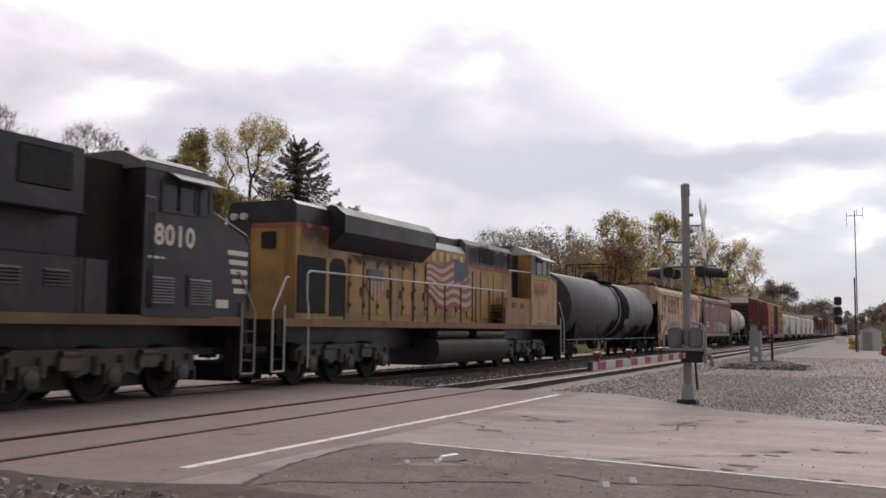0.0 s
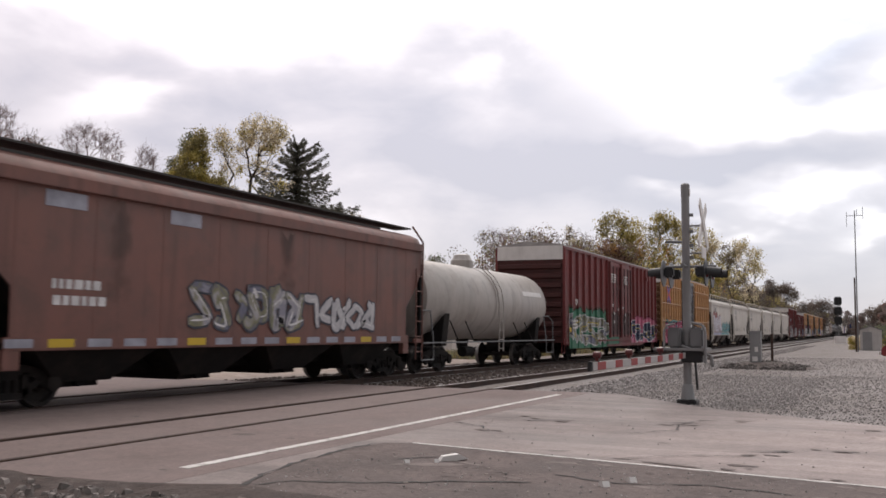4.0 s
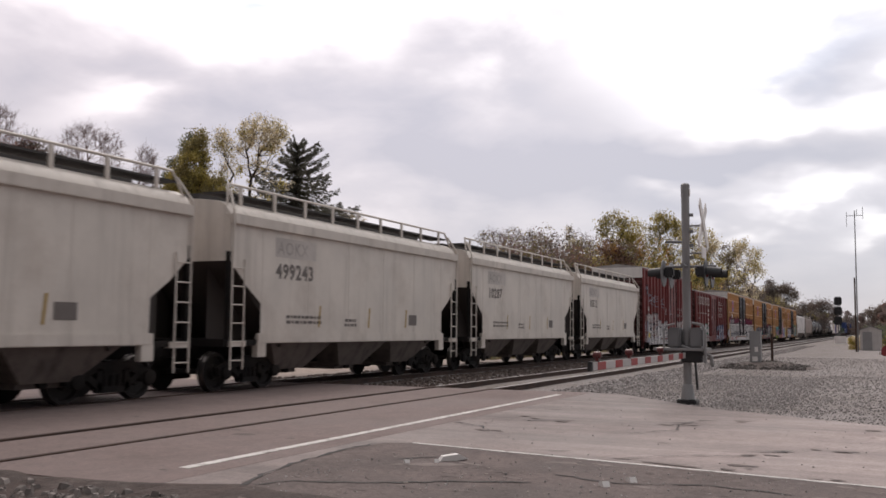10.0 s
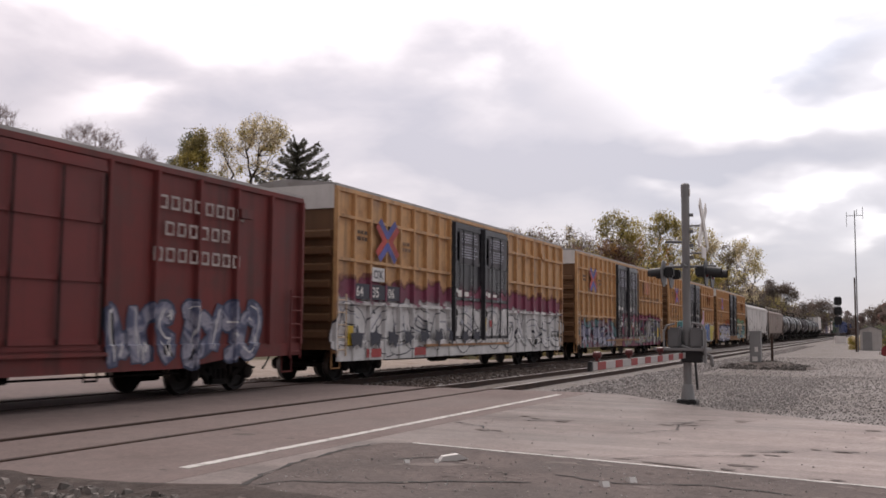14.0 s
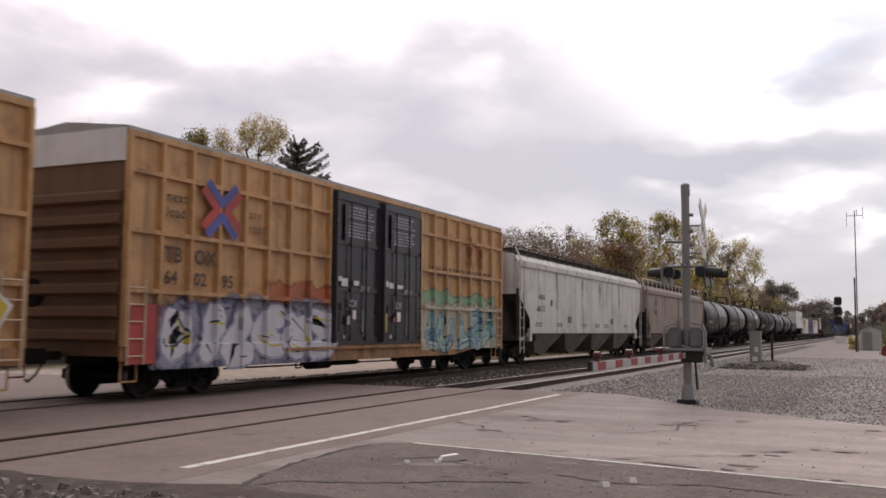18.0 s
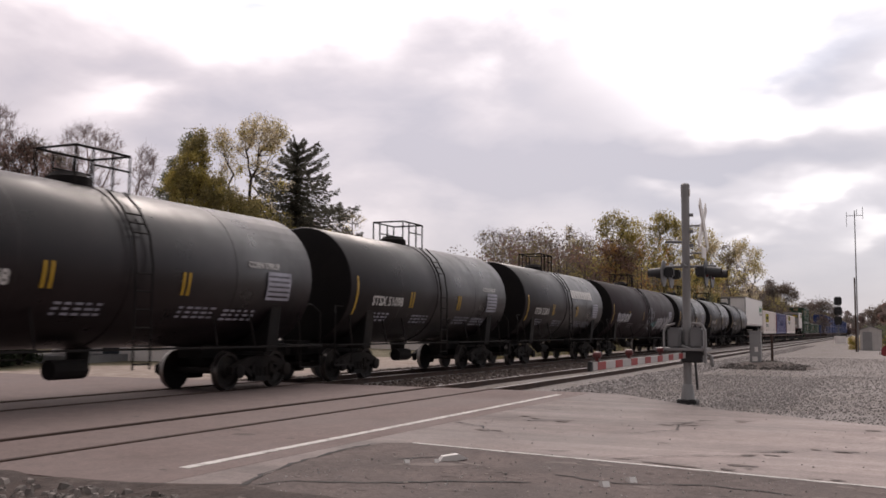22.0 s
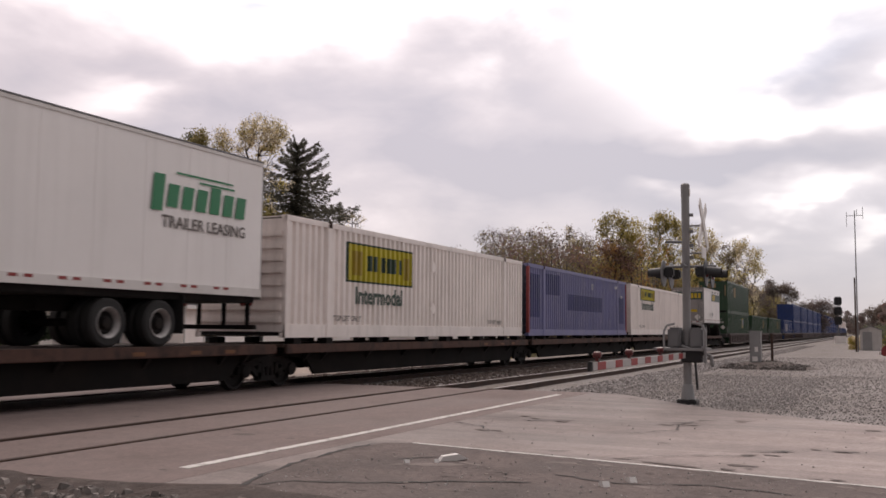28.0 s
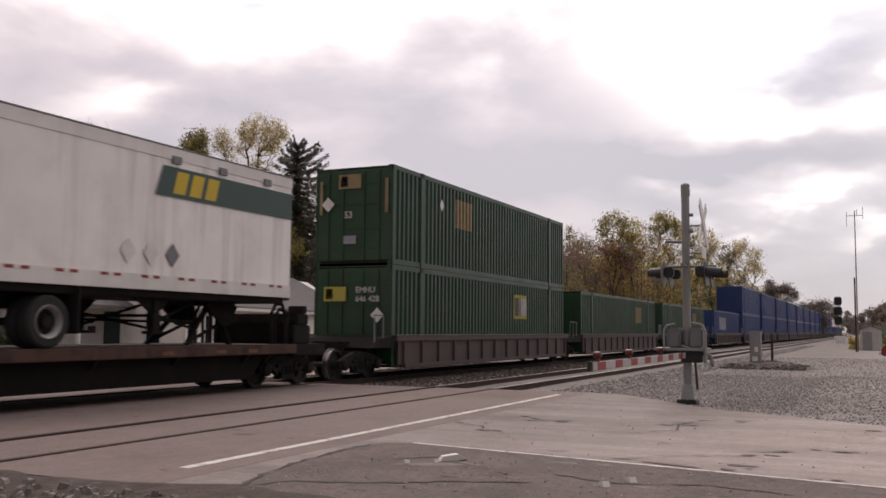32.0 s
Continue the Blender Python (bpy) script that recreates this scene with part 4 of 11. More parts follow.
grown(39.5, 45.2, "broad russet tree in late autumn", [(-1.07, 11.59, 1.03, 0.8, 60), (0.14, 11.69, 0.92, 0.81, 50), (-1.55, 10.11, 1.08, 1.06, 60), (0.02, 10.13, 1.67, 1.08, 90), (-1.01, 8.15, 1.82, 1.13, 90), (0.92, 7.93, 1.24, 1.21, 60), (-0.18, 6.29, 2.27, 1.0, 90)], [(-0.17, 6.03)], [L_RUSSET, L_RUSSET, L_DUSK], 51, 15, 0.07, 0.55, bare=6, bark=M_BARK)
grown(43.6, 45.5, "russet tree thinning towards its top", [(-1.54, 11.44, 0.92, 0.93, 46), (-0.73, 10.93, 0.66, 0.79, 30), (-1.54, 9.69, 1.31, 1.0, 50), (-0.7, 8.31, 1.13, 1.07, 50), (-1.55, 6.85, 1.44, 0.85, 50)], [(-0.32, 7.08)], [L_RUSSET, L_DUSK], 53, 13, 0.07, 0.5, bare=6, bark=M_BARK)
grown(50.4, 59.5, "tall bare tree with fine twigs", [(-0.7, 16.31, 1.02, 1.22, 46), (-0.98, 17.33, 0.47, 0.52, 12), (-0.48, 15.02, 1.18, 0.78, 20)], [(0.0, 7.12)], [L_RUSSET], 81, 0, 0.1, 0.5, bare=9, bark=M_TWIG)
grown(48.7, 50.3, "tall bare tree with spreading fan of twigs", [(0.19, 14.73, 1.35, 0.65, 50), (-1.0, 13.83, 0.74, 0.96, 34), (1.5, 14.18, 0.91, 0.9, 40), (0.33, 13.04, 1.73, 1.05, 44), (2.07, 13.0, 0.38, 0.73, 14), (1.14, 11.56, 1.29, 0.81, 24), (-0.8, 11.76, 0.81, 0.88, 18)], [(-0.24, 7.72), (-0.07, 9.92)], [L_RUSSET], 61, 0, 0.1, 0.5, bare=8, bark=M_TWIG)
grown(52.7, 49.1, "small bare slender tree", [(0.41, 13.8, 0.64, 0.76, 34), (0.76, 12.89, 0.56, 0.85, 28), (-0.01, 12.34, 0.56, 1.01, 28), (0.66, 11.36, 0.8, 0.93, 24), (-0.18, 10.23, 0.71, 1.17, 26), (0.57, 9.13, 0.88, 1.09, 24)], [(-0.25, 7.63), (-0.14, 10.35)], [L_DUSK], 71, 0, 0.1, 0.5, bare=8, bark=M_TWIG)
grown(53.3, 51.3, "low leafless thicket behind the house", [(-1.03, 10.19, 1.12, 1.02, 60), (-1.75, 8.33, 1.35, 1.27, 60), (-0.01, 8.62, 1.37, 1.45, 70), (1.35, 7.73, 1.39, 1.03, 50), (-2.42, 7.25, 1.58, 1.01, 40)], [(-0.22, 6.7)], [L_RUSSET, L_DUSK], 72, 4, 0.06, 0.5, bare=8, bark=M_TWIG)
grown(50.5, 39.3, "full low yellow-green tree behind the house", [(-0.25, 9.62, 1.41, 0.99, 50), (1.06, 9.4, 1.12, 1.0, 40), (-1.66, 9.07, 1.47, 0.99, 50), (-0.57, 7.9, 2.07, 1.14, 80), (0.92, 7.56, 1.49, 1.3, 70), (-1.82, 7.1, 1.83, 0.98, 60), (-0.39, 4.41, 2.38, 2.2, 40)], [(0.0, 1.1)], [L_YELGRN, L_OLIVE, L_OLIVE], 91, 40, 0.075, 0.5, bare=0, bark=M_BARK)
grown(70.6, 45.5, "brown and olive tree behind the small house", [(-0.6, 10.2, 1.5, 1.32, 60), (0.04, 8.09, 2.0, 1.52, 80), (-2.15, 8.29, 1.79, 1.51, 70), (2.03, 9.14, 1.91, 1.42, 80), (3.65, 8.66, 1.31, 1.02, 40), (1.97, 6.86, 2.51, 1.11, 70), (-0.51, 6.06, 2.5, 1.01, 60), (0.63, 3.64, 2.89, 1.82, 40)], [(0.0, 1.0)], [L_RUSSET, L_OLIVE, L_DUSK, L_YELGRN], 92, 26, 0.09, 0.6, bare=4, bark=M_BARK)
grown(63.9, 37.3, "small half-bare tree with pale leaves", [(-0.34, 10.32, 0.89, 0.45, 26), (0.38, 9.89, 0.54, 0.45, 12), (-0.96, 9.82, 0.62, 0.45, 12)], [(0.0, 4.69)], [L_PALE, L_DUSK], 41, 9, 0.07, 0.45, bare=5, bark=M_BARKG)
grown(76.0, 35.8, "dark olive tree beyond a small house", [(0.04, 7.13, 1.02, 0.82, 40), (0.26, 5.81, 1.42, 0.92, 50), (-0.55, 5.44, 1.12, 0.71, 30), (-0.08, 3.41, 1.63, 1.7, 40)], [(0.0, 1.0)], [L_GREEN, L_DUSK, L_SPRUCE], 93, 22, 0.09, 0.5, bare=2, bark=M_BARK)
grown(56.7, 41.1, "olive autumn tree behind the house", [(-0.34, 9.33, 1.64, 1.51, 80), (0.83, 8.4, 1.9, 1.51, 90), (-1.19, 7.72, 1.63, 1.25, 60), (1.89, 7.17, 1.65, 1.26, 60), (0.05, 6.91, 2.47, 1.0, 60), (0.25, 4.26, 2.84, 2.13, 40)], [(0.0, 1.06)], [L_OLIVE, L_YELGRN, L_OLIVE], 94, 34, 0.08, 0.55, bare=0, bark=M_BARK)
grown(89.2, 35.6, "bare grey-brown tree with scattered leaves", [(-0.16, 10.53, 1.51, 1.05, 44), (0.54, 9.25, 1.74, 1.17, 30)], [(0.0, 4.04)], [L_DUSK, L_RUSSET], 101, 5, 0.08, 0.6, bare=8, bark=M_TWIGB)
grown(89.9, 33.7, "bare grey-brown tree with scattered leaves", [(-0.14, 11.12, 1.27, 0.76, 40), (0.56, 9.96, 1.73, 1.05, 40)], [(0.0, 4.46)], [L_DUSK, L_RUSSET], 102, 5, 0.08, 0.6, bare=8, bark=M_TWIGB)
grown(90.7, 31.5, "bare grey-brown tree with scattered leaves", [(-0.29, 10.77, 1.27, 0.87, 40), (0.57, 9.55, 1.61, 1.16, 34)], [(0.0, 4.2)], [L_DUSK, L_RUSSET], 103, 5, 0.08, 0.6, bare=8, bark=M_TWIGB)
grown(91.4, 29.4, "bare grey-brown tree with scattered leaves", [(-0.5, 10.42, 0.92, 0.99, 30), (0.42, 9.61, 1.37, 1.16, 30)], [(0.0, 4.22)], [L_DUSK, L_RUSSET], 104, 5, 0.08, 0.6, bare=8, bark=M_TWIGB)
grown(92.1, 26.9, "bare grey-brown tree with scattered leaves", [(-0.19, 10.53, 1.02, 0.98, 34), (0.72, 9.83, 1.02, 1.16, 30)], [(0.0, 4.33)], [L_DUSK, L_RUSSET], 105, 5, 0.08, 0.6, bare=8, bark=M_TWIGB)
grown(88.0, 27.0, "thin pale-leaved autumn tree", [(-0.03, 11.05, 0.44, 0.67, 14), (0.14, 9.93, 0.77, 0.67, 14)], [(0.0, 4.63)], [L_PALE, L_DUSK], 111, 12, 0.09, 0.5, bare=3, bark=M_BARKG)
grown(83.4, 21.0, "yellow-green autumn tree with bare outer twigs", [(-0.18, 11.43, 1.31, 1.04, 46), (-1.29, 10.82, 0.61, 0.93, 18), (1.43, 10.58, 1.0, 1.03, 30), (0.07, 9.98, 1.71, 0.83, 34), (0.05, 8.18, 2.0, 1.13, 34), (0.02, 5.08, 2.3, 2.54, 40)], [(0.0, 1.27)], [L_YELGRN, L_OLIVE, L_YELGRN], 121, 26, 0.085, 0.55, bare=4, bark=M_BARK)
grown(81.5, 20.3, "low orange-brown autumn tree", [(-0.73, 8.88, 1.38, 1.01, 40), (0.64, 8.37, 1.37, 1.0, 40), (1.77, 8.76, 0.78, 0.8, 16), (0.05, 7.27, 1.95, 1.0, 40), (0.43, 4.51, 2.24, 2.26, 40)], [(0.0, 1.12)], [L_ORANGE, L_RUSSET, L_OLIVE], 122, 26, 0.085, 0.6, bare=3, bark=M_BARK)
grown(96.0, 19.5, "tall olive-yellow autumn tree", [(-0.15, 12.74, 1.01, 1.05, 40), (0.97, 12.37, 0.84, 0.99, 30), (-0.84, 11.23, 1.13, 1.4, 34), (1.29, 10.51, 1.34, 1.51, 44), (-0.19, 9.07, 1.91, 1.51, 46), (0.63, 7.04, 2.01, 1.27, 34), (0.28, 4.15, 2.31, 2.08, 40)], [(0.0, 1.04)], [L_OLIVE, L_YELGRN, L_OLIVE], 131, 26, 0.09, 0.6, bare=4, bark=M_BARK)
grown(108.4, 18.7, "rounded yellow-green autumn tree", [(-0.21, 12.49, 1.24, 1.23, 36), (1.13, 10.91, 1.48, 1.55, 40), (2.26, 11.93, 0.86, 1.16, 22), (0.24, 9.31, 2.22, 1.68, 46), (0.52, 7.06, 2.22, 1.16, 26), (0.79, 4.25, 2.55, 2.12, 40)], [(0.0, 1.06)], [L_YELGRN, L_OLIVE, L_PALE], 132, 24, 0.1, 0.65, bare=4, bark=M_BARK)
grown(104.8, 16.2, "bright yellow-green bush by the track", [(0.34, 7.84, 1.53, 0.86, 40), (-0.97, 7.35, 1.19, 0.87, 24), (-0.31, 4.67, 1.76, 2.33, 40)], [(0.0, 1.17)], [L_YELGRN, L_YELGRN, L_GREEN], 141, 30, 0.1, 0.6, bare=0, bark=M_BARK)
grown(124.8, 17.2, "olive scrubby autumn tree", [(-0.1, 11.35, 1.26, 1.91, 40), (0.96, 8.42, 2.07, 1.75, 46), (-0.77, 9.31, 1.4, 1.76, 30), (0.03, 4.8, 2.38, 2.4, 40)], [(0.0, 1.2)], [L_OLIVE, L_DUSK, L_YELGRN], 142, 24, 0.11, 0.7, bare=3, bark=M_BARK)
grown(139.0, 16.8, "airy tree with thin golden leaves", [(-0.38, 13.87, 1.08, 1.22, 36), (1.13, 12.39, 1.07, 1.46, 32), (-1.02, 12.18, 0.93, 1.3, 22), (2.01, 10.28, 0.91, 1.29, 22), (0.33, 10.14, 1.83, 1.62, 34), (0.66, 7.32, 1.83, 1.61, 26), (0.46, 4.11, 2.1, 2.06, 40)], [(0.0, 1.03)], [L_PALE, L_YELGRN, L_PALE], 151, 17, 0.11, 0.7, bare=4, bark=M_BARK)
grown(189.3, 16.5, "grey-brown autumn tree far along the track", [(-1.43, 10.12, 1.43, 1.3, 40), (0.81, 9.78, 1.52, 1.3, 40), (2.2, 8.59, 1.21, 1.51, 30), (-2.7, 7.96, 1.84, 1.74, 34), (-0.28, 4.48, 2.12, 2.24, 40)], [(0.0, 1.12)], [L_HAZE, L_HAZE2, L_DUSK], 161, 24, 0.15, 0.9, bare=3, bark=M_BARKG)
grown(259.6, 15.1, "hazy brown-green tree far along the track", [(-1.87, 7.37, 1.91, 1.75, 36), (1.42, 8.53, 2.02, 1.46, 36), (3.83, 7.66, 1.88, 1.74, 36), (6.21, 6.36, 1.33, 1.44, 24), (2.4, 3.54, 2.32, 1.77, 40)], [(0.0, 1.0)], [L_HAZE, L_HAZE2], 162, 22, 0.2, 1.3, bare=0, bark=M_BARKG)
grown(175.0, -0.1, "brown half-bare tree beyond the yard", [(-0.49, 4.7, 1.22, 1.25, 40), (1.17, 5.08, 1.21, 1.34, 40), (2.7, 4.32, 1.2, 1.33, 30), (1.13, 2.15, 1.4, 1.08, 40)], [(0.0, 1.0)], [L_HAZE2, L_DUSK], 163, 18, 0.14, 0.8, bare=3, bark=M_BARKG)
conifer(59.8, 40.0, 15.6, "dark green spruce with drooping boughs", 35, 9.2)
rng = random.Random(77)
for k in range(22):
    x = 74 + 7.5 * k + rng.uniform(-2, 2)
    y = 19.5 + rng.uniform(0.5, 9)
    h = rng.uniform(5.5, 8.0) if k < 9 else rng.uniform(8.0, 11.5)
    broadleaf(x, y, h, "low scrubby tree beside the track", [rng.choice((L_DUSK, L_OLIVE, L_ORANGE)), rng.choice((L_DUSK, L_OLIVE, L_YELGRN))], 200 + k, 30, 0.22, 1.0, 2, 0.85, 0.08, trunk=0.12, mains=8)


def far_woods(name, label, x0, x1, y0, y1, h0, h1, n, mats, seed, size, thick=16):
    """A distant wood as one mesh of clumped leaves over thin stems."""
    rng = random.Random(seed)
    spots = []
    b = bmesh.new()
    for _ in range(n):
        x, y, h = rng.uniform(x0, x1), rng.uniform(y0, y1), rng.uniform(h0, h1)
        tube(b, (x, y, -0.3), (x, y, h * 0.8), 0.12, 4, 0.03)
        for _ in range(9):
            f = rng.uniform(0.1, 1)
            w = h * 0.24 * math.sin(min(1, f + 0.15) * 2.6)
            spots.append((Vector((x + rng.uniform(-w, w), y + rng.uniform(-w, w), h * f * 0.95)), h * 0.10, thick, rng.randrange(len(mats))))
    ob = thing(name, label, "woods", kind="stuff")
    part("stems", b, M_BARKG, ob)
    part("foliage", scatter_leaves(spots, mats, rng, size, "foliage"), None, ob)
    return ob


far_woods("woods", "brown leafless thicket beyond the track", 76, 106, 23, 34, 8.0, 11.0, 150, [L_DUSK, L_RUSSET, L_DUSK, L_OLIVE], 15, 0.14, 40)
far_woods("woods", "olive and orange thicket beyond the track", 84, 150, 19.5, 26, 7.5, 10.5, 170, [L_OLIVE, L_ORANGE, L_DUSK, L_YELGRN], 16, 0.15, 40)
far_woods("woods", "grey-brown wood along the railway", 145, 240, 19.5, 30, 8.0, 11.0, 130, [L_DUSK, L_OLIVE, L_HAZE, L_HAZE2], 17, 0.24, 20)
far_woods("woods", "distant brown autumn woods along the railway", 225, 700, 19.5, 60, 8, 13, 240, [L_DUSK, L_OLIVE, L_HAZE, L_HAZE2], 5, 0.6)
far_woods("woods", "distant hazy wooded rise", 420, 1100, -140, 22, 9, 15, 260, [L_HAZE, L_HAZE2], 6, 0.9)
far_woods("woods", "distant trees beyond the yard", 140, 210, -16, -1.5, 4.5, 7.5, 46, [L_HAZE2, L_DUSK, L_RUSSET], 7, 0.4)
far_woods("woods", "brown trees far behind the houses", 20, 110, 62, 96, 8.0, 12.5, 260, [L_DUSK, L_RUSSET, L_OLIVE], 8, 0.16, 60)

# ---- rolling stock ----
# Every vehicle stands with its left end at x = 0, the track's centre at y = 0 and the rail head at z = 0.
# TRAIN holds (thing, metres from the mark at which its left end stands); motions() keys them.
TRAIN = []
WHEELS = []
RW = 0.42


def wheelset_mesh():
    b = bmesh.new()
    for s in (-1, 1):
        prof = [(s * 0.66, 0.10), (s * 0.66, RW + 0.025), (s * 0.69, RW + 0.025), (s * 0.70, RW), (s * 0.80, RW - 0.006), (s * 0.80, RW - 0.07), (s * 0.74, RW - 0.10), (s * 0.735, 0.17), (s * 0.80, 0.14), (s * 0.80, 0.08)]
        lathe(b, prof if s > 0 else prof, 20, "y")
    lathe(b, [(-1.0, 0.07), (1.0, 0.07)], 8, "y")
    for s in (-1, 1):
        for k in range(3):
            a = 2 * math.pi * k / 3
            box(b, 0.05 * math.cos(a) - 0.015, 0.05 * math.cos(a) + 0.015, s * 1.0 - 0.02, s * 1.0 + 0.02, 0.05 * math.sin(a) - 0.015, 0.05 * math.sin(a) + 0.015)
    me = mesh_of("wheelset", b, [M_WHEEL, M_TREAD], True)
    for p in me.polygons:
        c = p.center
        if math.hypot(c.x, c.z) > RW - 0.012 and abs(p.normal.y) < 0.5:
            p.material_index = 1
    return me


def truck_mesh():
    b = bmesh.new()
    for s in (-1, 1):
        y0, y1 = s * 0.94, s * 1.08
        y0, y1 = min(y0, y1), max(y0, y1)
        # cast side frame: top chord, sloping ends, lower chord, with an opening for the springs
        top = [(-1.12, 0.52), (-0.70, 0.66), (-0.35, 0.74), (0.35, 0.74), (0.70, 0.66), (1.12, 0.52), (1.12, 0.34), (0.72, 0.34), (0.66, 0.46), (0.36, 0.58), (-0.36, 0.58), (-0.66, 0.46), (-0.72, 0.34), (-1.12, 0.34)]
        prism(b, top, "y", y0, y1)
        for q in (-1, 1):
            low = [(q * 0.70, 0.46), (q * 0.30, 0.20), (q * 0.26, 0.32), (q * 0.58, 0.52)]
            prism(b, low, "y", y0, y1)
            box(b, q * 0.34 - 0.06, q * 0.34 + 0.06, y0, y1, 0.2, 0.62)
        box(b, -0.36, 0.36, y0, y1, 0.18, 0.29)
        for q in (-0.17, 0, 0.17):
            lathe(b, [(0.29, 0.07), (0.50, 0.07)], 8, "z", (q, (y0 + y1) / 2, 0))
        for q in (-1, 1):
            lathe(b, [(s * 1.05, 0.15), (s * 1.13, 0.15), (s * 1.15, 0.10)], 12, "y", (q * 0.89, 0, RW))
    box(b, -0.22, 0.22, -1.06, 1.06, 0.50, 0.76)
    box(b, -0.5, 0.5, -0.25, 0.25, 0.62, 0.80)
    return mesh_of("truck", b, M_GEAR, True)


WHEELSET, TRUCK = wheelset_mesh(), truck_mesh()


def truck(car, x, base=0.89):
    t = part("truck", TRUCK, None, car, "cast steel truck with coil springs", at=pose(x, 0, 0))
    for q in (-1, 1):
        w = part("wheelset", WHEELSET, None, t, at=pose(q * base, 0, RW))
        WHEELS.append((w, car, x + q * base))
    return t


def coupler(car, x, way):
    b = bmesh.new()
    box(b, min(x, x + way * 0.55), max(x, x + way * 0.55), -0.07, 0.07, 0.76, 0.92)
    box(b, min(x + way * 0.40, x + way * 0.66), max(x + way * 0.40, x + way * 0.66), -0.14, 0.14, 0.70, 0.98)
    part("coupler", b, M_GEAR, car)
    b = bmesh.new()
    pts = [(x, 0.3, 0.8), (x + way * 0.2, 0.32, 0.5), (x + way * 0.45, 0.25, 0.36), (x + way * 0.62, 0.12, 0.42)]
    pipe(b, pts, 0.022)
    part("air_hose", b, M_RUBBER, car)


def ladder(car, x, y, z0, z1, w=0.42, n=5, along="x", material=None, name="ladder"):
    b = bmesh.new()
    dx, dy = (w, 0) if along == "x" else (0, w)
    for q in (0, 1):
        tube(b, (x + q * dx, y + q * dy, z0), (x + q * dx, y + q * dy, z1), 0.022, 6)
    for i in range(n):
        z = z0 + (z1 - z0) * (i + 0.5) / n
        tube(b, (x, y, z), (x + dx, y + dy, z), 0.016, 6)
    return part(name, b, material or M_GREYP, car)


def add_to_train(car, u):
    TRAIN.append((car, u))
    car.matrix_basis = pose(u, TRACK_Y, 0)


POSTS = {}       # side posts of each boxcar, so that paint lies on panels, posts and doors alike
DOORS = {}


def side_depth(car, x, z):
    """How far a boxcar's side stands out from its centre line: wall, sill, posts, rails and doors."""
    posts, rails, (d0, d1) = POSTS[car.name], RAILS[car.name], DOORS[car.name]
    d = 1.524 + 0.058 * min(1, max(0, (1.06 - z) / 0.02))
    if d0 < x < d1:
        return max(d, 1.524 + 0.084 * min(1, max(0, min(x - d0, d1 - x) / 0.03)))
    k = min(abs(x - q) for q in posts)
    d = max(d, 1.524 + 0.105 * min(1, max(0, (0.062 - k) / 0.024)))
    for q in rails:
        d = max(d, 1.524 + 0.100 * min(1, max(0, (0.056 - abs(z - q)) / 0.010)))
    return d


def drape(b, car, y):
    """Lays flat paint on the car's side; each corner's own y says how thick the coats under it are."""
    if car.name in SHELLS:
        rad, mid = SHELLS[car.name]
        z, top = min(v.co.z for v in b.verts) + 0.1, max(v.co.z for v in b.verts)
        while z < top:
            bmesh.ops.bisect_plane(b, geom=b.verts[:] + b.edges[:] + b.faces[:], dist=0.0005, plane_co=(0, 0, z), plane_no=(0, 0, 1))
            z += 0.14
        for v in b.verts:
            v.co.y -= (rad + 0.01) * math.cos(math.asin(max(-0.99, min(0.99, (v.co.z - mid) / rad))))
        return
    if car.name not in POSTS:
        for v in b.verts:
            v.co.y += y
        return
    x0, x1 = min(v.co.x for v in b.verts), max(v.co.x for v in b.verts)
    z0, z1 = min(v.co.z for v in b.verts), max(v.co.z for v in b.verts)
    d0, d1 = DOORS[car.name]
    xs = [d0, d0 + 0.03, d1 - 0.03, d1] + [q + o for q in POSTS[car.name] if not d0 < q < d1 for o in (-0.062, -0.038, 0.038, 0.062)]
    zs = [1.04, 1.06] + [q + o for q in RAILS[car.name] for o in (-0.056, -0.046, 0.046, 0.056)]
    for cuts, lo, hi, co, no in ((xs, x0, x1, (1, 0, 0), (1, 0, 0)), (zs, z0, z1, (0, 0, 1), (0, 0, 1))):
        for c in cuts:
            if lo < c < hi:
                bmesh.ops.bisect_plane(b, geom=b.verts[:] + b.edges[:] + b.faces[:], dist=0.0005, plane_co=Vector(co) * c, plane_no=no)
    for v in b.verts:
        v.co.y -= side_depth(car, v.co.x, v.co.z)


def brush(b, pts, w, off=0.0, taper=1.0, smooth=4):
    """A flat stroke with round ends along a smooth line of (x, z) points."""
    P = [Vector(q) for q in pts]
    line = []
    for i in range(len(P) - 1):
        p0, p1, p2, p3 = P[max(0, i - 1)], P[i], P[i + 1], P[min(len(P) - 1, i + 2)]
        for k in range(smooth):
            t = k / smooth
            line.append(0.5 * ((2 * p1) + (p2 - p0) * t + (2 * p0 - 5 * p1 + 4 * p2 - p3) * t * t + (3 * p1 - p0 - 3 * p2 + p3) * t ** 3))
    line.append(P[-1])
    n = len(line)
    L, R = [], []
    for i, q in enumerate(line):
        d = (line[min(n - 1, i + 1)] - line[max(0, i - 1)])
        d = d.normalized() if d.length > 1e-6 else Vector((1, 0))
        ww = w / 2 * (1 + (taper - 1) * i / max(1, n - 1))
        if i in (0, n - 1):
            q = q + d * ww * (0.5 if i else -0.5)
            ww *= 0.62
        o = Vector((-d.y, d.x)) * ww
        L.append(b.verts.new((q.x + o.x, -off, q.y + o.y)))
        R.append(b.verts.new((q.x - o.x, -off, q.y - o.y)))
    for i in range(n - 1):
        b.faces.new((R[i], R[i + 1], L[i + 1], L[i]))


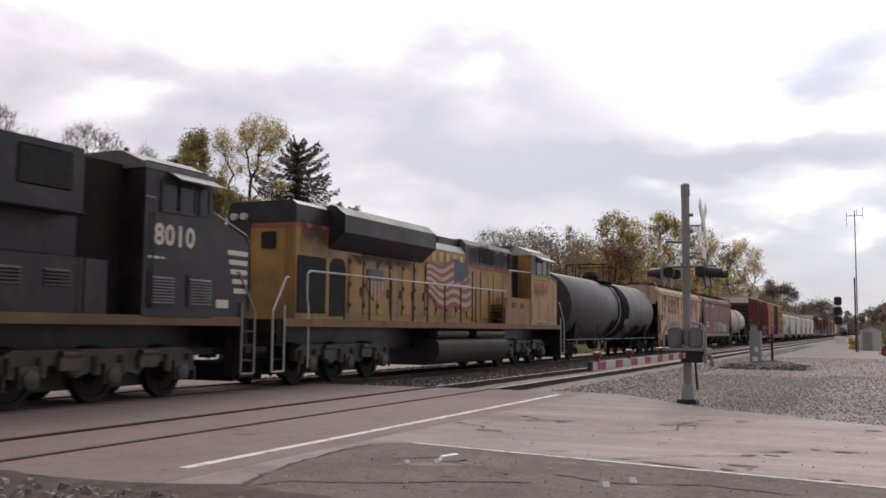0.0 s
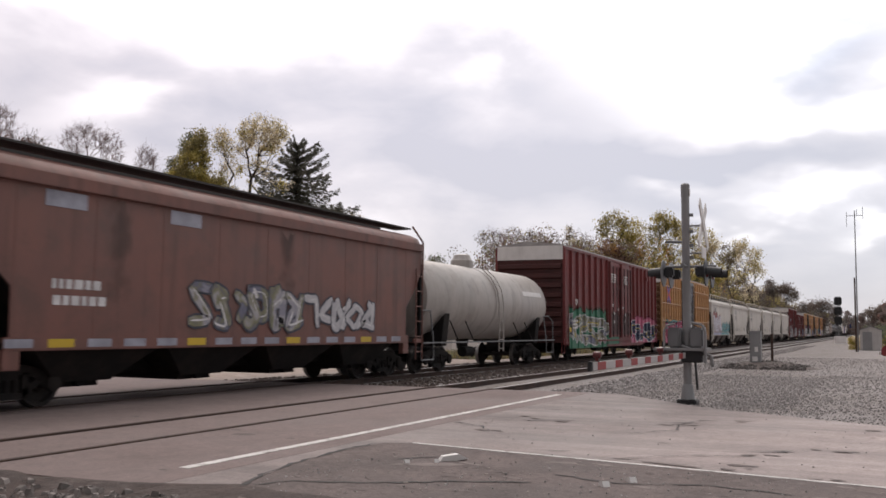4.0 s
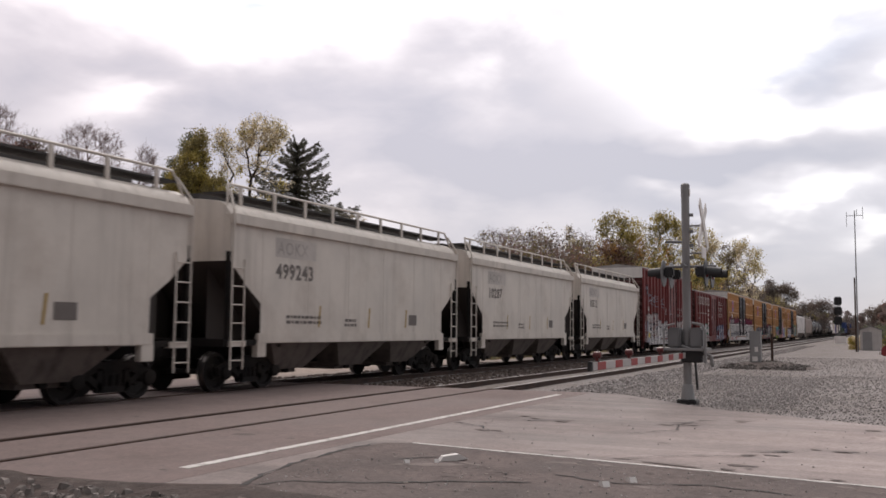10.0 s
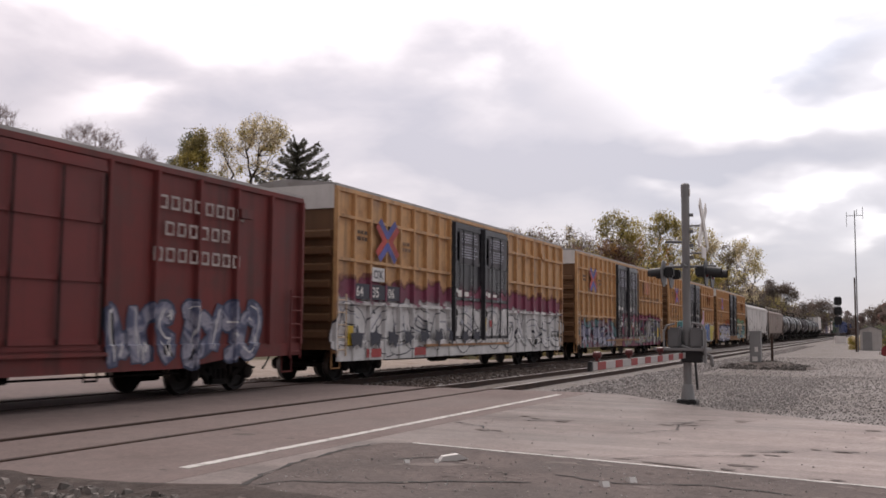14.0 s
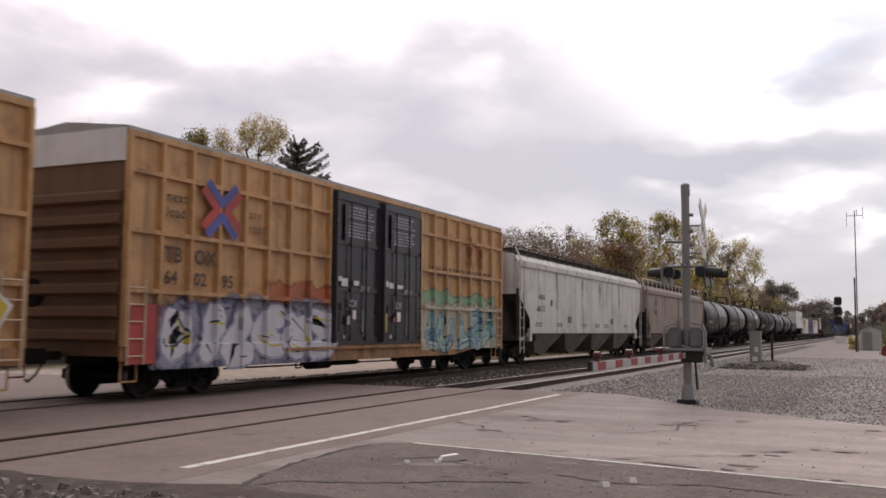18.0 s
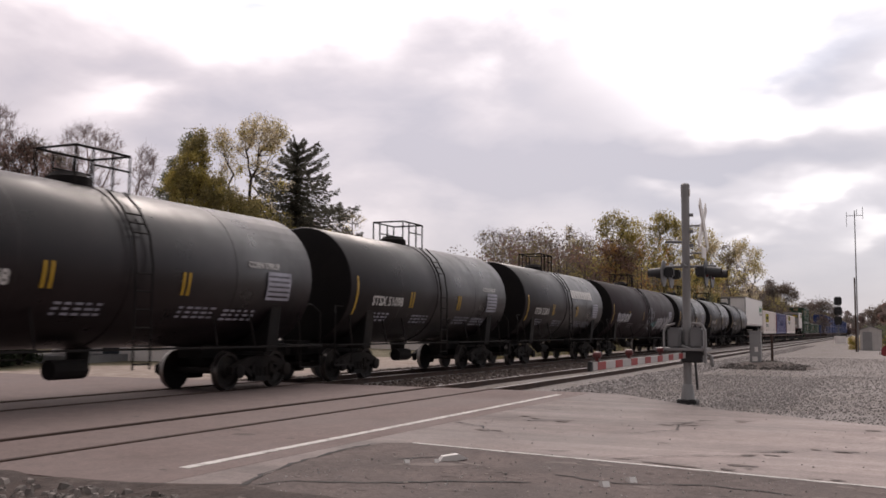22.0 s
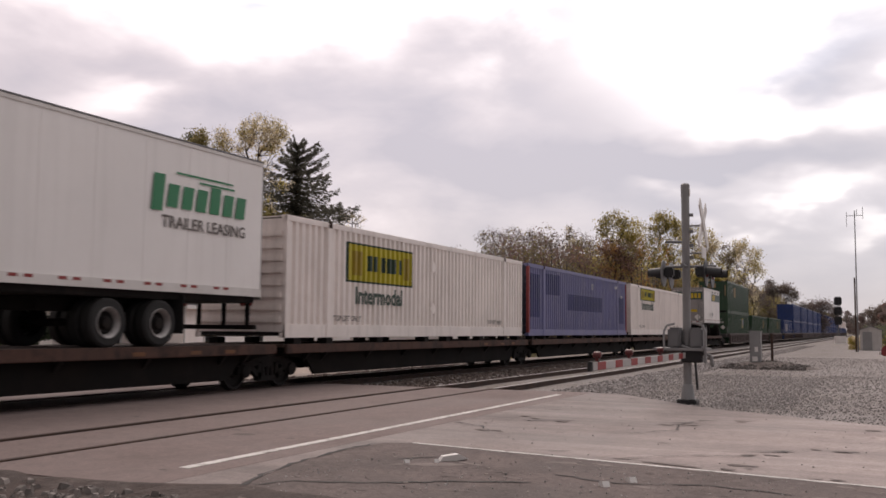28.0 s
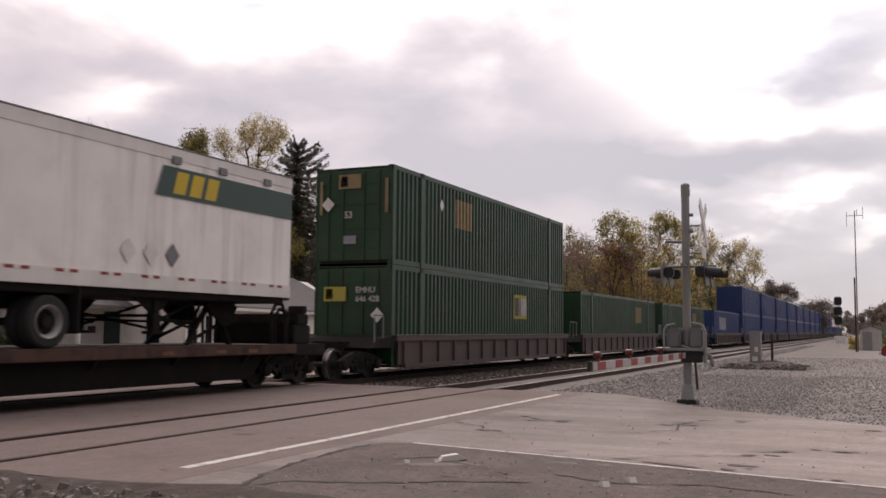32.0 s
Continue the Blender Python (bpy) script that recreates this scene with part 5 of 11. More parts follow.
GLYPHS = [
    [[(0.9, 0.82), (0.5, 0.98), (0.12, 0.80), (0.25, 0.56), (0.75, 0.45), (0.9, 0.2), (0.5, 0.02), (0.08, 0.18)]],
    [[(0.1, 0.0), (0.12, 1.0)], [(0.12, 0.95), (0.7, 0.98), (0.88, 0.72), (0.6, 0.50), (0.2, 0.50)], [(0.4, 0.5), (0.95, -0.02)]],
    [[(0.05, 0.0), (0.35, 0.9), (0.55, 0.98), (0.7, 0.85), (0.95, 0.0)], [(0.25, 0.36), (0.8, 0.34)]],
    [[(0.5, 1.0), (0.12, 0.75), (0.1, 0.3), (0.5, 0.0), (0.9, 0.3), (0.88, 0.75), (0.5, 1.0)]],
    [[(0.9, 0.95), (0.2, 0.97), (0.12, 0.5), (0.15, 0.05), (0.92, 0.04)], [(0.15, 0.52), (0.75, 0.52)]],
    [[(0.1, 0.0), (0.08, 1.0)], [(0.08, 0.97), (0.5, 0.3), (0.85, 0.02)], [(0.88, 0.0), (0.92, 1.0)]],
    [[(0.1, 1.0), (0.12, 0.0)], [(0.9, 1.0), (0.25, 0.5), (0.95, 0.0)]],
    [[(0.05, 0.95), (0.95, 0.97)], [(0.5, 0.95), (0.45, 0.5), (0.5, 0.0)]],
    [[(0.08, 1.0), (0.1, 0.3), (0.45, 0.0), (0.85, 0.25), (0.92, 1.0)]],
    [[(0.1, 0.95), (0.9, 0.95), (0.15, 0.06), (0.95, 0.04)]]]


def paint_cloud(material, most=1.0):
    """The same paint, breaking up into mist towards the edge of the sprayed patch."""
    name = material.name + ("_mist" if most == 1.0 else "_haze")
    if name in MATS:
        return MATS[name]
    m = material.copy()
    m.name = name
    nt = m.node_tree
    N, L = nt.nodes.new, nt.links.new
    at = N("ShaderNodeAttribute")
    at.attribute_name = "cover"
    tc = N("ShaderNodeTexCoord")
    n = N("ShaderNodeTexNoise")
    n.inputs["Scale"].default_value, n.inputs["Detail"].default_value = 3.0, 7.0
    L(tc.outputs["Object"], n.inputs["Vector"])
    ad = N("ShaderNodeMath")
    ad.operation = "MULTIPLY_ADD"
    L(n.outputs["Fac"], ad.inputs[0])
    ad.inputs[1].default_value = 1.1
    L(at.outputs["Fac"], ad.inputs[2])
    mr = N("ShaderNodeMapRange")
    mr.inputs["From Min"].default_value, mr.inputs["From Max"].default_value = 0.50, 1.0
    mr.inputs["To Max"].default_value = most
    L(ad.outputs[0], mr.inputs["Value"])
    L(mr.outputs[0], nt.nodes["Principled BSDF"].inputs["Alpha"])
    MATS[name] = m
    return m


COATS = {}


def cloud(car, x0, x1, z0, z1, y, material, r, name="graffiti", most=1.0):
    b = bmesh.new()
    COATS[car.name] = COATS.get(car.name, 0) + 1
    coat = 0.0012 + 0.0006 * (COATS[car.name] % 9)
    lay = b.verts.layers.float.new("cover")
    k = max(8, int((x1 - x0) / 0.3))
    rows = []
    for i in range(k + 1):
        u = i / k
        side = min(1.0, min(u, 1 - u) * (x1 - x0) / 0.45)
        top = z1 + r.uniform(-0.12, 0.16)
        col = []
        for f, c in ((0.0, 0.45), (0.12, 1.0), (0.55, 1.0), (0.82, 0.72), (1.0, 0.0)) if most == 1.0 else ((0.0, 0.0), (0.3, 0.25), (0.6, 0.5), (0.85, 0.75), (1.0, 0.9)):
            v = b.verts.new((x0 + (x1 - x0) * u, -coat, z0 + (top - z0) * f))
            v[lay] = c * side
            col.append(v)
        rows.append(col)
    for p, q in zip(rows, rows[1:]):
        for j in range(4):
            b.faces.new((p[j], q[j], q[j + 1], p[j + 1]))
    drape(b, car, y)
    part(name, b, paint_cloud(material, most), car, "sprayed cloud of colour behind painted letters" if most == 1.0 else "faded red mark" if name == "faded_logo" else "dark streak of soot")


def graffiti(car, x0, x1, z0, z1, y, cols, seed, n=6, ground=None, name="graffiti", fat=0.30, edge=0.05):
    """Sprayed lettering that cannot be read: a misty cloud of colour, fat outlined letters, then thin strokes."""
    r = random.Random(seed)
    if ground:
        cloud(car, x0 - 0.25, x1 + 0.25, z0 - 0.03, z1 + 0.22, y, ground, r, name)
    w = (x1 - x0) / n
    coats = [bmesh.new() for _ in cols]
    last = -1
    for i in range(n):
        g = r.choice([q for q in range(len(GLYPHS)) if q != last])
        last = g
        h = (z1 - z0) * r.uniform(0.84, 1.0)
        zb = z0 + (z1 - z0 - h) * r.random()
        lean = r.uniform(-0.12, 0.22) * w
        ww = w * r.uniform(1.05, 1.4)
        xa = x0 + w * i - (ww - w) / 2
        fw = min(fat * h * 0.8, ww * 0.42) * r.uniform(0.85, 1.1)
        pad = fw * 0.6
        fx, fz = r.random() < 0.6, r.random() < 0.5
        lines = [[((1 - q[0]) if fx else q[0], (1 - q[1]) if fz else q[1]) for q in line] for line in GLYPHS[g]]
        lines = [[(q[0] + r.uniform(-0.24, 0.24), q[1] + r.uniform(-0.18, 0.18)) for q in line] for line in lines]
        if r.random() < 0.7:
            u, v = r.choice(lines)[-1], r.choice((-1, 1))
            lines.append([u, (u[0] + 0.25 * v, u[1] + r.uniform(-0.3, 0.3)), (u[0] + 0.55 * v, u[1] + r.uniform(-0.15, 0.5))])
        strokes = [[(xa + pad + (ww - 2 * pad) * q[0] + lean * (q[1] - 0.5) + r.uniform(-0.03, 0.03) * w, zb + pad + (h - 2 * pad) * min(1.05, max(-0.05, q[1]))) for q in line] for line in lines]
        o = 0.0075 + 0.0022 * i
        for k, line in enumerate(strokes):
            t = r.uniform(0.75, 1.15)
            brush(coats[0], line, fw + 2 * edge, o + 0.0002 * k, t)
            brush(coats[1], line, fw, o + 0.0008 + 0.0002 * k, t)
            for j in range(2, len(cols)):
                if r.random() < 0.75:
                    d = fw * r.uniform(-0.28, 0.28)
                    m = max(2, int(len(line) * r.uniform(0.5, 1.0)))
                    brush(coats[j], [(q[0] + d, q[1] + d * 0.6) for q in line[:m]], r.uniform(0.022, 0.05), o + 0.0014 + 0.0002 * j)
        for j in range(2, len(cols)):
            if r.random() < 0.5:
                cx, cz = xa + ww * r.uniform(0.2, 0.8), zb + h * r.uniform(0.2, 0.9)
                brush(coats[j], [(cx, cz), (cx + r.uniform(-0.12, 0.12), cz + r.uniform(0.05, 0.2))], r.uniform(0.05, 0.11), o + 0.0019)
    for j, (b, col) in enumerate(zip(coats, cols)):
        if not b.faces:
            b.free()
            continue
        drape(b, car, y)
        part(name, b, col, car, "sprayed graffiti letters" if j < 2 else "sprayed graffiti strokes")


def scrawl(car, x0, x1, z0, z1, y, material, seed, n, w=0.035, tail=True):
    """A thin hand-sprayed tag that cannot be read."""
    r = random.Random(seed)
    b = bmesh.new()
    s = (x1 - x0) / n
    for i in range(n):
        fz = r.random() < 0.5
        for k, line in enumerate(GLYPHS[r.randrange(len(GLYPHS))]):
            line = [(1 - q[0] + r.uniform(-0.2, 0.2), (1 - q[1] if fz else q[1]) + r.uniform(-0.15, 0.15)) for q in line]
            h = (z1 - z0) * r.uniform(0.6, 1.0)
            brush(b, [(x0 + s * (i + 0.95 * q[0]) + 0.2 * s * (q[1] - 0.5), z0 + h * q[1] + r.uniform(-0.04, 0.04)) for q in line], w * r.uniform(0.8, 1.2), 0.004 + 0.0004 * k)
    if tail:
        brush(b, [(x0 + s, z0 - 0.1), ((x0 + x1) / 2, z0 - 0.18), (x1, z0 - 0.32), (x1 + 0.25, z0 - 0.62)], w, 0.006, 0.6)
    drape(b, car, y)
    part("graffiti", b, material, car, "thin sprayed scrawl")


RAILS = {}
SHELLS = {}
G_WHITE = mat("spray_white", (0.68, 0.66, 0.66), 0.6, 0, 0.25, 9)
G_DARK = mat("spray_dark", (0.05, 0.05, 0.07), 0.6, 0, 0.3, 9)
G_NAVY = mat("spray_navy", (0.05, 0.06, 0.11), 0.6, 0, 0.4, 9)
G_PINK = mat("spray_pink", (0.55, 0.16, 0.25), 0.6, 0, 0.25, 7)
G_TEAL = mat("spray_teal", (0.16, 0.42, 0.44), 0.6, 0, 0.25, 9)
G_GREEN = mat("spray_green", (0.05, 0.18, 0.11), 0.6, 0, 0.35, 5)
G_YEL = mat("spray_yellow", (0.60, 0.47, 0.05), 0.6, 0, 0.15, 9)
G_BLUE = mat("spray_blue", (0.09, 0.17, 0.42), 0.6, 0, 0.2, 9)
G_ROSE = mat("spray_rose", (0.58, 0.30, 0.42), 0.6, 0, 0.12, 9)
G_RED = mat("spray_red", (0.45, 0.07, 0.07), 0.6, 0, 0.3, 6)
G_GREY = mat("spray_grey", (0.36, 0.36, 0.42), 0.6, 0, 0.4, 9)
G_MAROON = mat("spray_maroon", (0.22, 0.05, 0.09), 0.6, 0, 0.35, 6)
G_LILAC = mat("spray_lilac", (0.42, 0.42, 0.56), 0.6, 0, 0.3, 8)


def bars(car, x, z, y, w, h, n, material, seed=0, name="marking"):
    """Small writing that cannot be read, as short bars in lines."""
    r = random.Random(seed)
    b = bmesh.new()
    for i in range(n):
        a = x + r.uniform(0, 0.08) * w
        while a < x + w * r.uniform(0.8, 1.0):
            c = min(x + w, a + r.uniform(0.06, 0.2))
            zz = z - i * h * 1.7
            v = [b.verts.new(p) for p in ((a, y, zz), (c, y, zz), (c, y, zz + h), (a, y, zz + h))]
            b.faces.new(v)
            a = c + 0.05
    if b.faces:
        return part(name, b, material, car, "unreadable stencilled lines")
    b.free()


def patch(car, x0, x1, z0, z1, y, material, name="panel_mark", label="", skew=0.0):
    b = bmesh.new()
    v = [b.verts.new(p) for p in ((x0, y, z0), (x1, y, z0), (x1 + skew, y, z1), (x0 + skew, y, z1))]
    b.faces.new(v)
    return part(name, b, material, car, label)


M_WALK = mat("dark_grating", (0.055, 0.05, 0.048), 0.75, 0.2, 0.3, 12, 0.4)


def hopper(u, L, H, material, label, bays=3, sill=1.16, cut=(3.1, 2.25, 1.25), W=1.55, dark=None, rail=True, under=None):
    """Covered hopper: rounded side sheets cut back at both ends, slope sheets, outlet bays, roof walk with its rail, ladders."""
    car = thing("covered_hopper_car", label, "hopper car", "freight cars")
    dark = dark or M_GEAR
    zt, z1, c = cut
    st = [(0.0, zt), (c * 0.55, zt + (z1 - zt) * 0.62), (c, z1), (c + 0.01, sill)] + [(c + (L - 2 * c) * k / 8, sill) for k in range(1, 8)] + [(L - c - 0.01, sill), (L - c, z1), (L - c * 0.55, zt + (z1 - zt) * 0.62), (L, zt)]
    b = bmesh.new()
    rows = []
    for x, zb in st:
        half = [(-W, zb), (-W, max(zb + 0.05, H - 0.55)), (-W * 0.975, H - 0.32), (-W * 0.90, H - 0.14), (-W * 0.76, H - 0.03), (-W * 0.5, H + 0.02), (-0.3, H + 0.05)]
        rows.append([b.verts.new((x, y, z)) for y, z in half + [(-y, z) for y, z in reversed(half)]])
    for a, d in zip(rows, rows[1:]):
        for i in range(len(a) - 1):
            b.faces.new((a[i], a[i + 1], d[i + 1], d[i]))
    b.faces.new(rows[0])
    b.faces.new(rows[-1][::-1])
    part("side_sheet", b, material, car, smooth=True)
    # sill that runs along the foot of the side
    for s in (-1, 1):
        y0, y1 = sorted((s * (W - 0.06), s * (W + 0.035)))
        part("side_sill", bevelled(c - 0.1, L - c + 0.1, y0, y1, sill - 0.12, sill + 0.10, 0.015), material, car)
        y0, y1 = sorted((s * (W - 0.05), s * (W + 0.085)))
        part("top_chord", bevelled(0.03, L - 0.03, y0, y1, H - 0.54, H - 0.32, 0.015), material, car)
    # slope sheets and end structure; near-black closing faces paint the end recess's shade
    for q in (0, 1):
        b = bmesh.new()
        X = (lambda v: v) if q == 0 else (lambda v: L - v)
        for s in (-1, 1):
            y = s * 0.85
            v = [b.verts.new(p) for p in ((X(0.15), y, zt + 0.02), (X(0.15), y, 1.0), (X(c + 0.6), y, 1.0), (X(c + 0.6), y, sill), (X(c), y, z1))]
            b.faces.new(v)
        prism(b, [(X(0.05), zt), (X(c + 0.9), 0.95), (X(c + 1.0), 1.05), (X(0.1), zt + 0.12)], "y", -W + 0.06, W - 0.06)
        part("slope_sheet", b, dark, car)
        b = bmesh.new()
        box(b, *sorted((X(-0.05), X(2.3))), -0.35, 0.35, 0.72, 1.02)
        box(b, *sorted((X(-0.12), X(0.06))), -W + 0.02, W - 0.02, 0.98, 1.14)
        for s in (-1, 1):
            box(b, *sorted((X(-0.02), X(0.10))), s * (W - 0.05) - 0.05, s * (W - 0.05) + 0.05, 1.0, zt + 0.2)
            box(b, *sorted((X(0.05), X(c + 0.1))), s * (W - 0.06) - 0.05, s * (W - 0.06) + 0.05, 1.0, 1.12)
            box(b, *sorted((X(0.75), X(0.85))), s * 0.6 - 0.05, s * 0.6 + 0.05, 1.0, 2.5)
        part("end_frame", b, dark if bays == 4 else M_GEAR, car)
        xx = X(0.02)
        for s in (-1, 1):
            ladder(car, min(xx, X(0.46)), s * (W + 0.05), 0.50, zt + 0.05, 0.42, 6, "x", material)
            b = bmesh.new()
            pipe(b, [(X(0.03), s * (W + 0.05), zt + 0.02), (X(0.03), s * (W + 0.05), H - 0.25), (X(0.22), s * (W * 0.86), H + 0.22)], 0.03)
            part("corner_grab", b, material, car, "tall corner handrail")
        b = bmesh.new()
        box(b, *sorted((X(0.0), X(0.55))), -W - 0.04, -W + 0.1, 0.98, 1.10)
        part("end_step", b, material, car)
        for s in (-1, 1):
            part("jacking_pad", bevelled(*sorted((X(c - 0.12), X(c + 0.22))), *sorted((s * (W - 0.12), s * (W + 0.03))), sill - 0.42, sill - 0.10, 0.015), material, car)
        coupler(car, X(0.0), -1 if q == 0 else 1)
        truck(car, X(1.45))
    # outlet bays
    span = (L - 2 * c - 0.9) / bays
    for k in range(bays):
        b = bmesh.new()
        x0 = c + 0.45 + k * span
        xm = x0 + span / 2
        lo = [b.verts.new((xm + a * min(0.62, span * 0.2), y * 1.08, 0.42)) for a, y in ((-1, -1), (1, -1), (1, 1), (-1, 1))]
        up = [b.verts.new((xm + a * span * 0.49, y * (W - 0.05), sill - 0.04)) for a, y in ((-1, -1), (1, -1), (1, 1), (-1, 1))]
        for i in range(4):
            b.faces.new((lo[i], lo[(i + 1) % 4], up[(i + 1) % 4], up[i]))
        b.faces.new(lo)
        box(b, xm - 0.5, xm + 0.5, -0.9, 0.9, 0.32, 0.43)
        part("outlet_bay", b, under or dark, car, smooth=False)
        b = bmesh.new()
        tube(b, (xm, -0.6, 0.42), (xm, -1.0, 0.42), 0.10, 10)
        part("outlet_gate", b, M_GEAR, car)
    # dark box added to close the view between the bays, as a centre sill
    b = bmesh.new()
    box(b, c, L - c, -0.5, 0.5, 0.52, sill - 0.02)
    part("centre_sill", b, M_GEAR, car)
    sm = bmesh.new()
    box(sm, -0.012, 0.012, -0.004, 0.004, sill + 0.09, H - 0.58)
    sm = mesh_of("weld_seam", sm, material)
    n = max(5, round((L - 2 * c) / 1.75))
    for s in (-1, 1):
        for i in range(n + 1):
            part("weld_seam", sm, None, car, at=pose(c + 0.05 + (L - 2 * c - 0.1) * i / n, s * W, 0))
    # roof walk
    z = H + 0.06
    b = bmesh.new()
    for s in (-1, 1):
        box(b, 0.1, L - 0.1, s * 0.95 - 0.28, s * 0.95 + 0.28, z + 0.08, z + 0.12)
    box(b, 0.4, L - 0.4, -0.35, 0.35, z - 0.02, z + 0.16)
    part("roof_walk", b, M_WALK if material is not M_HOPTAN else M_RUST, car, "grating walkway and hatch trough")
    if rail:
        pale = material is not M_HOPLIGHT
        rail_mat, rh = (M_HOPPER, 0.30) if pale else (M_WALK, 0.21)
        b = bmesh.new()
        for s in (-1, 1):
            y = s * (W * 0.80)
            pipe(b, [(0.25, y, z + rh), (L - 0.25, y, z + rh)], 0.028 if pale else 0.02)
            pipe(b, [(0.25, y, z + rh), (0.0, y - s * -0.2, H - 0.35)], 0.028)
            pipe(b, [(L - 0.25, y, z + rh), (L, y - s * -0.2, H - 0.35)], 0.028)
        part("roof_rail", b, rail_mat, car, "thin roof handrail")
        pm = bmesh.new()
        box(pm, *((-0.05, 0.05) if pale else (-0.03, 0.03)), -0.02, 0.02, -0.18, rh + 0.01)
        pm = mesh_of("rail_post", pm, rail_mat)
        n = int(L / 1.25)
        for s in (-1, 1):
            for i in range(n):
                part("rail_post", pm, None, car, at=pose(0.7 + (L - 1.4) * i / (n - 1), s * W * 0.80, z))
    add_to_train(car, u)
    return car


def boxcar(u, L, H, material, label, end_mat, door=(0, 1), door_mat=None, leaves=2, grid=False, rib=1.02, zb=0.74, header=None, W=1.52, roof_mat=None, rib_mat=None, counts=None, rung_mat=None, sill_mat=None):
    car = thing("boxcar", label, "boxcar", "freight cars")
    d0, d1 = door
    zs = zb + 0.28
    b = bmesh.new()
    prism(b, [(-W, zb + 0.12), (W, zb + 0.12), (W, H - 0.12), (-W, H - 0.12)], "x", 0.06, L - 0.06)
    part("body_shell", b, material, car)
    b = bmesh.new()
    prism(b, [(-W - 0.05, H - 0.13), (W + 0.05, H - 0.13), (W + 0.05, H - 0.06), (0, H + 0.12), (-W - 0.05, H - 0.06)], "x", 0.0, L)
    part("roof", b, roof_mat or M_ROOFGALV, car, "weathered metal roof")
    rm = bmesh.new()
    box(rm, -0.04, 0.04, -W + 0.6, W - 0.6, -0.02, 0.05)
    rm = mesh_of("roof_seam", rm, roof_mat or M_ROOFGALV)
    for i in range(int(L / 1.2)):
        part("roof_seam", rm, None, car, at=pose(0.6 + 1.2 * i, 0, H - 0.02))
    for s in (-1, 1):
        y0, y1 = sorted((s * W, s * (W + 0.06)))
        # deeper sill towards the middle
        b = bmesh.new()
        prism(b, [(0.0, zb + 0.30), (0.0, zb + 0.02), (2.7, zb), (4.2, zb - 0.16), (L - 4.2, zb - 0.16), (L - 2.7, zb), (L, zb + 0.02), (L, zb + 0.30)], "y", y0, y1)
        part("side_sill", b, sill_mat or material, car)
        part("top_chord", bevelled(0, L, y0, y1, H - 0.24, H - 0.115, 0.012), material, car)
        pm = bmesh.new()
        w = 0.06
        prism(pm, [(-w, 0), (-w * 0.6, -s * -0.105), (w * 0.6, -s * -0.105), (w, 0)], "z", zs, H - 0.22)
        pm = mesh_of("side_post", pm, rib_mat or material)
        n0, n1 = counts or (max(1, round(d0 / rib)), max(1, round((L - d1) / rib)))
        posts = [0.06 + (d0 - 0.12) * i / n0 for i in range(n0 + 1)] + [d1 + 0.06 + (L - d1 - 0.12) * i / n1 for i in range(n1 + 1)]
        POSTS[car.name], DOORS[car.name] = posts, (d0, d1)
        RAILS[car.name] = [zs + (H - zs) * q for q in (0.25, 0.52, 0.79)] if grid else []
        for x in posts:
            part("side_post", pm, None, car, at=pose(x, s * W, 0))
        if grid:
            for z in RAILS[car.name]:
                for a, c in ((0.1, d0), (d1, L - 0.1)):
                    y0, y1 = sorted((s * W, s * (W + 0.10)))
                    part("side_rail", bevelled(a, c, y0, y1, z - 0.045, z + 0.045, 0.01), rib_mat or material, car)
        # doors hang outside the wall on rails
        for k in range(leaves):
            a, c = d0 + (d1 - d0) * k / leaves, d0 + (d1 - d0) * (k + 1) / leaves
            y0, y1 = sorted((s * (W + 0.005), s * (W + 0.085)))
            dr = part("door", bevelled(a + 0.03, c - 0.03, y0, y1, zs - 0.06, H - 0.26, 0.015), door_mat or material, car, "sliding plug door")
            y0, y1 = sorted((s * (W + 0.085), s * (W + 0.125)))
            for z in (zs + 0.1, zs + (H - zs) * 0.33, zs + (H - zs) * 0.62, H - 0.42):
                b = bmesh.new()
                box(b, a + 0.06, c - 0.06, y0, y1, z - 0.05, z + 0.05)
                part("door_rib", b, door_mat or material, dr)
            for x in (a + (c - a) * 0.34, a + (c - a) * 0.66, c - 0.12):
                b = bmesh.new()
                tube(b, (x, s * (W + 0.15), zs + 0.05), (x, s * (W + 0.15), H - 0.5), 0.022, 6)
                part("locking_bar", b, M_GEAR if door_mat is not M_DOORBLK else M_DOORBLK, dr)
            part("door_lock", bevelled(a + 0.14, a + 0.38, *sorted((s * (W + 0.12), s * (W + 0.17))), zs + 0.8, zs + 1.0, 0.01), M_GEAR, dr)
            b = bmesh.new()
            prism(b, [(a + 0.02, 0), (a + 0.06, s * 0.13), (a + 0.14, s * 0.13), (a + 0.18, 0)], "z", zs, H - 0.3)
            for v in b.verts:
                v.co.y += s * (W + 0.085)
            part("door_post", b, door_mat or material, dr)
        y0, y1 = sorted((s * (W + 0.06), s * (W + 0.14)))
        part("door_track", bevelled(d0 - 1.9, d1 + 0.1, y0, y1, zs - 0.16, zs - 0.09, 0.01), sill_mat or material, car)
    for s in (-1, 1):
        part("tack_board", bevelled(L * 0.84, L * 0.84 + 0.42, *sorted((s * (W + 0.05), s * (W + 0.17))), H - 0.86, H - 0.66, 0.01), material, car, "small board bracket")
        b = bmesh.new()
        pipe(b, [(L * 0.32, s * 1.3, zb - 0.1), (L * 0.32, s * 1.3, 0.44), (L * 0.32 + 0.22, s * 1.3, 0.44), (L * 0.32 + 0.22, s * 1.3, zb - 0.1)], 0.02)
        part("rod_hanger", b, M_GEAR, car, "bent steel hanger below the sill")
        b = bmesh.new()
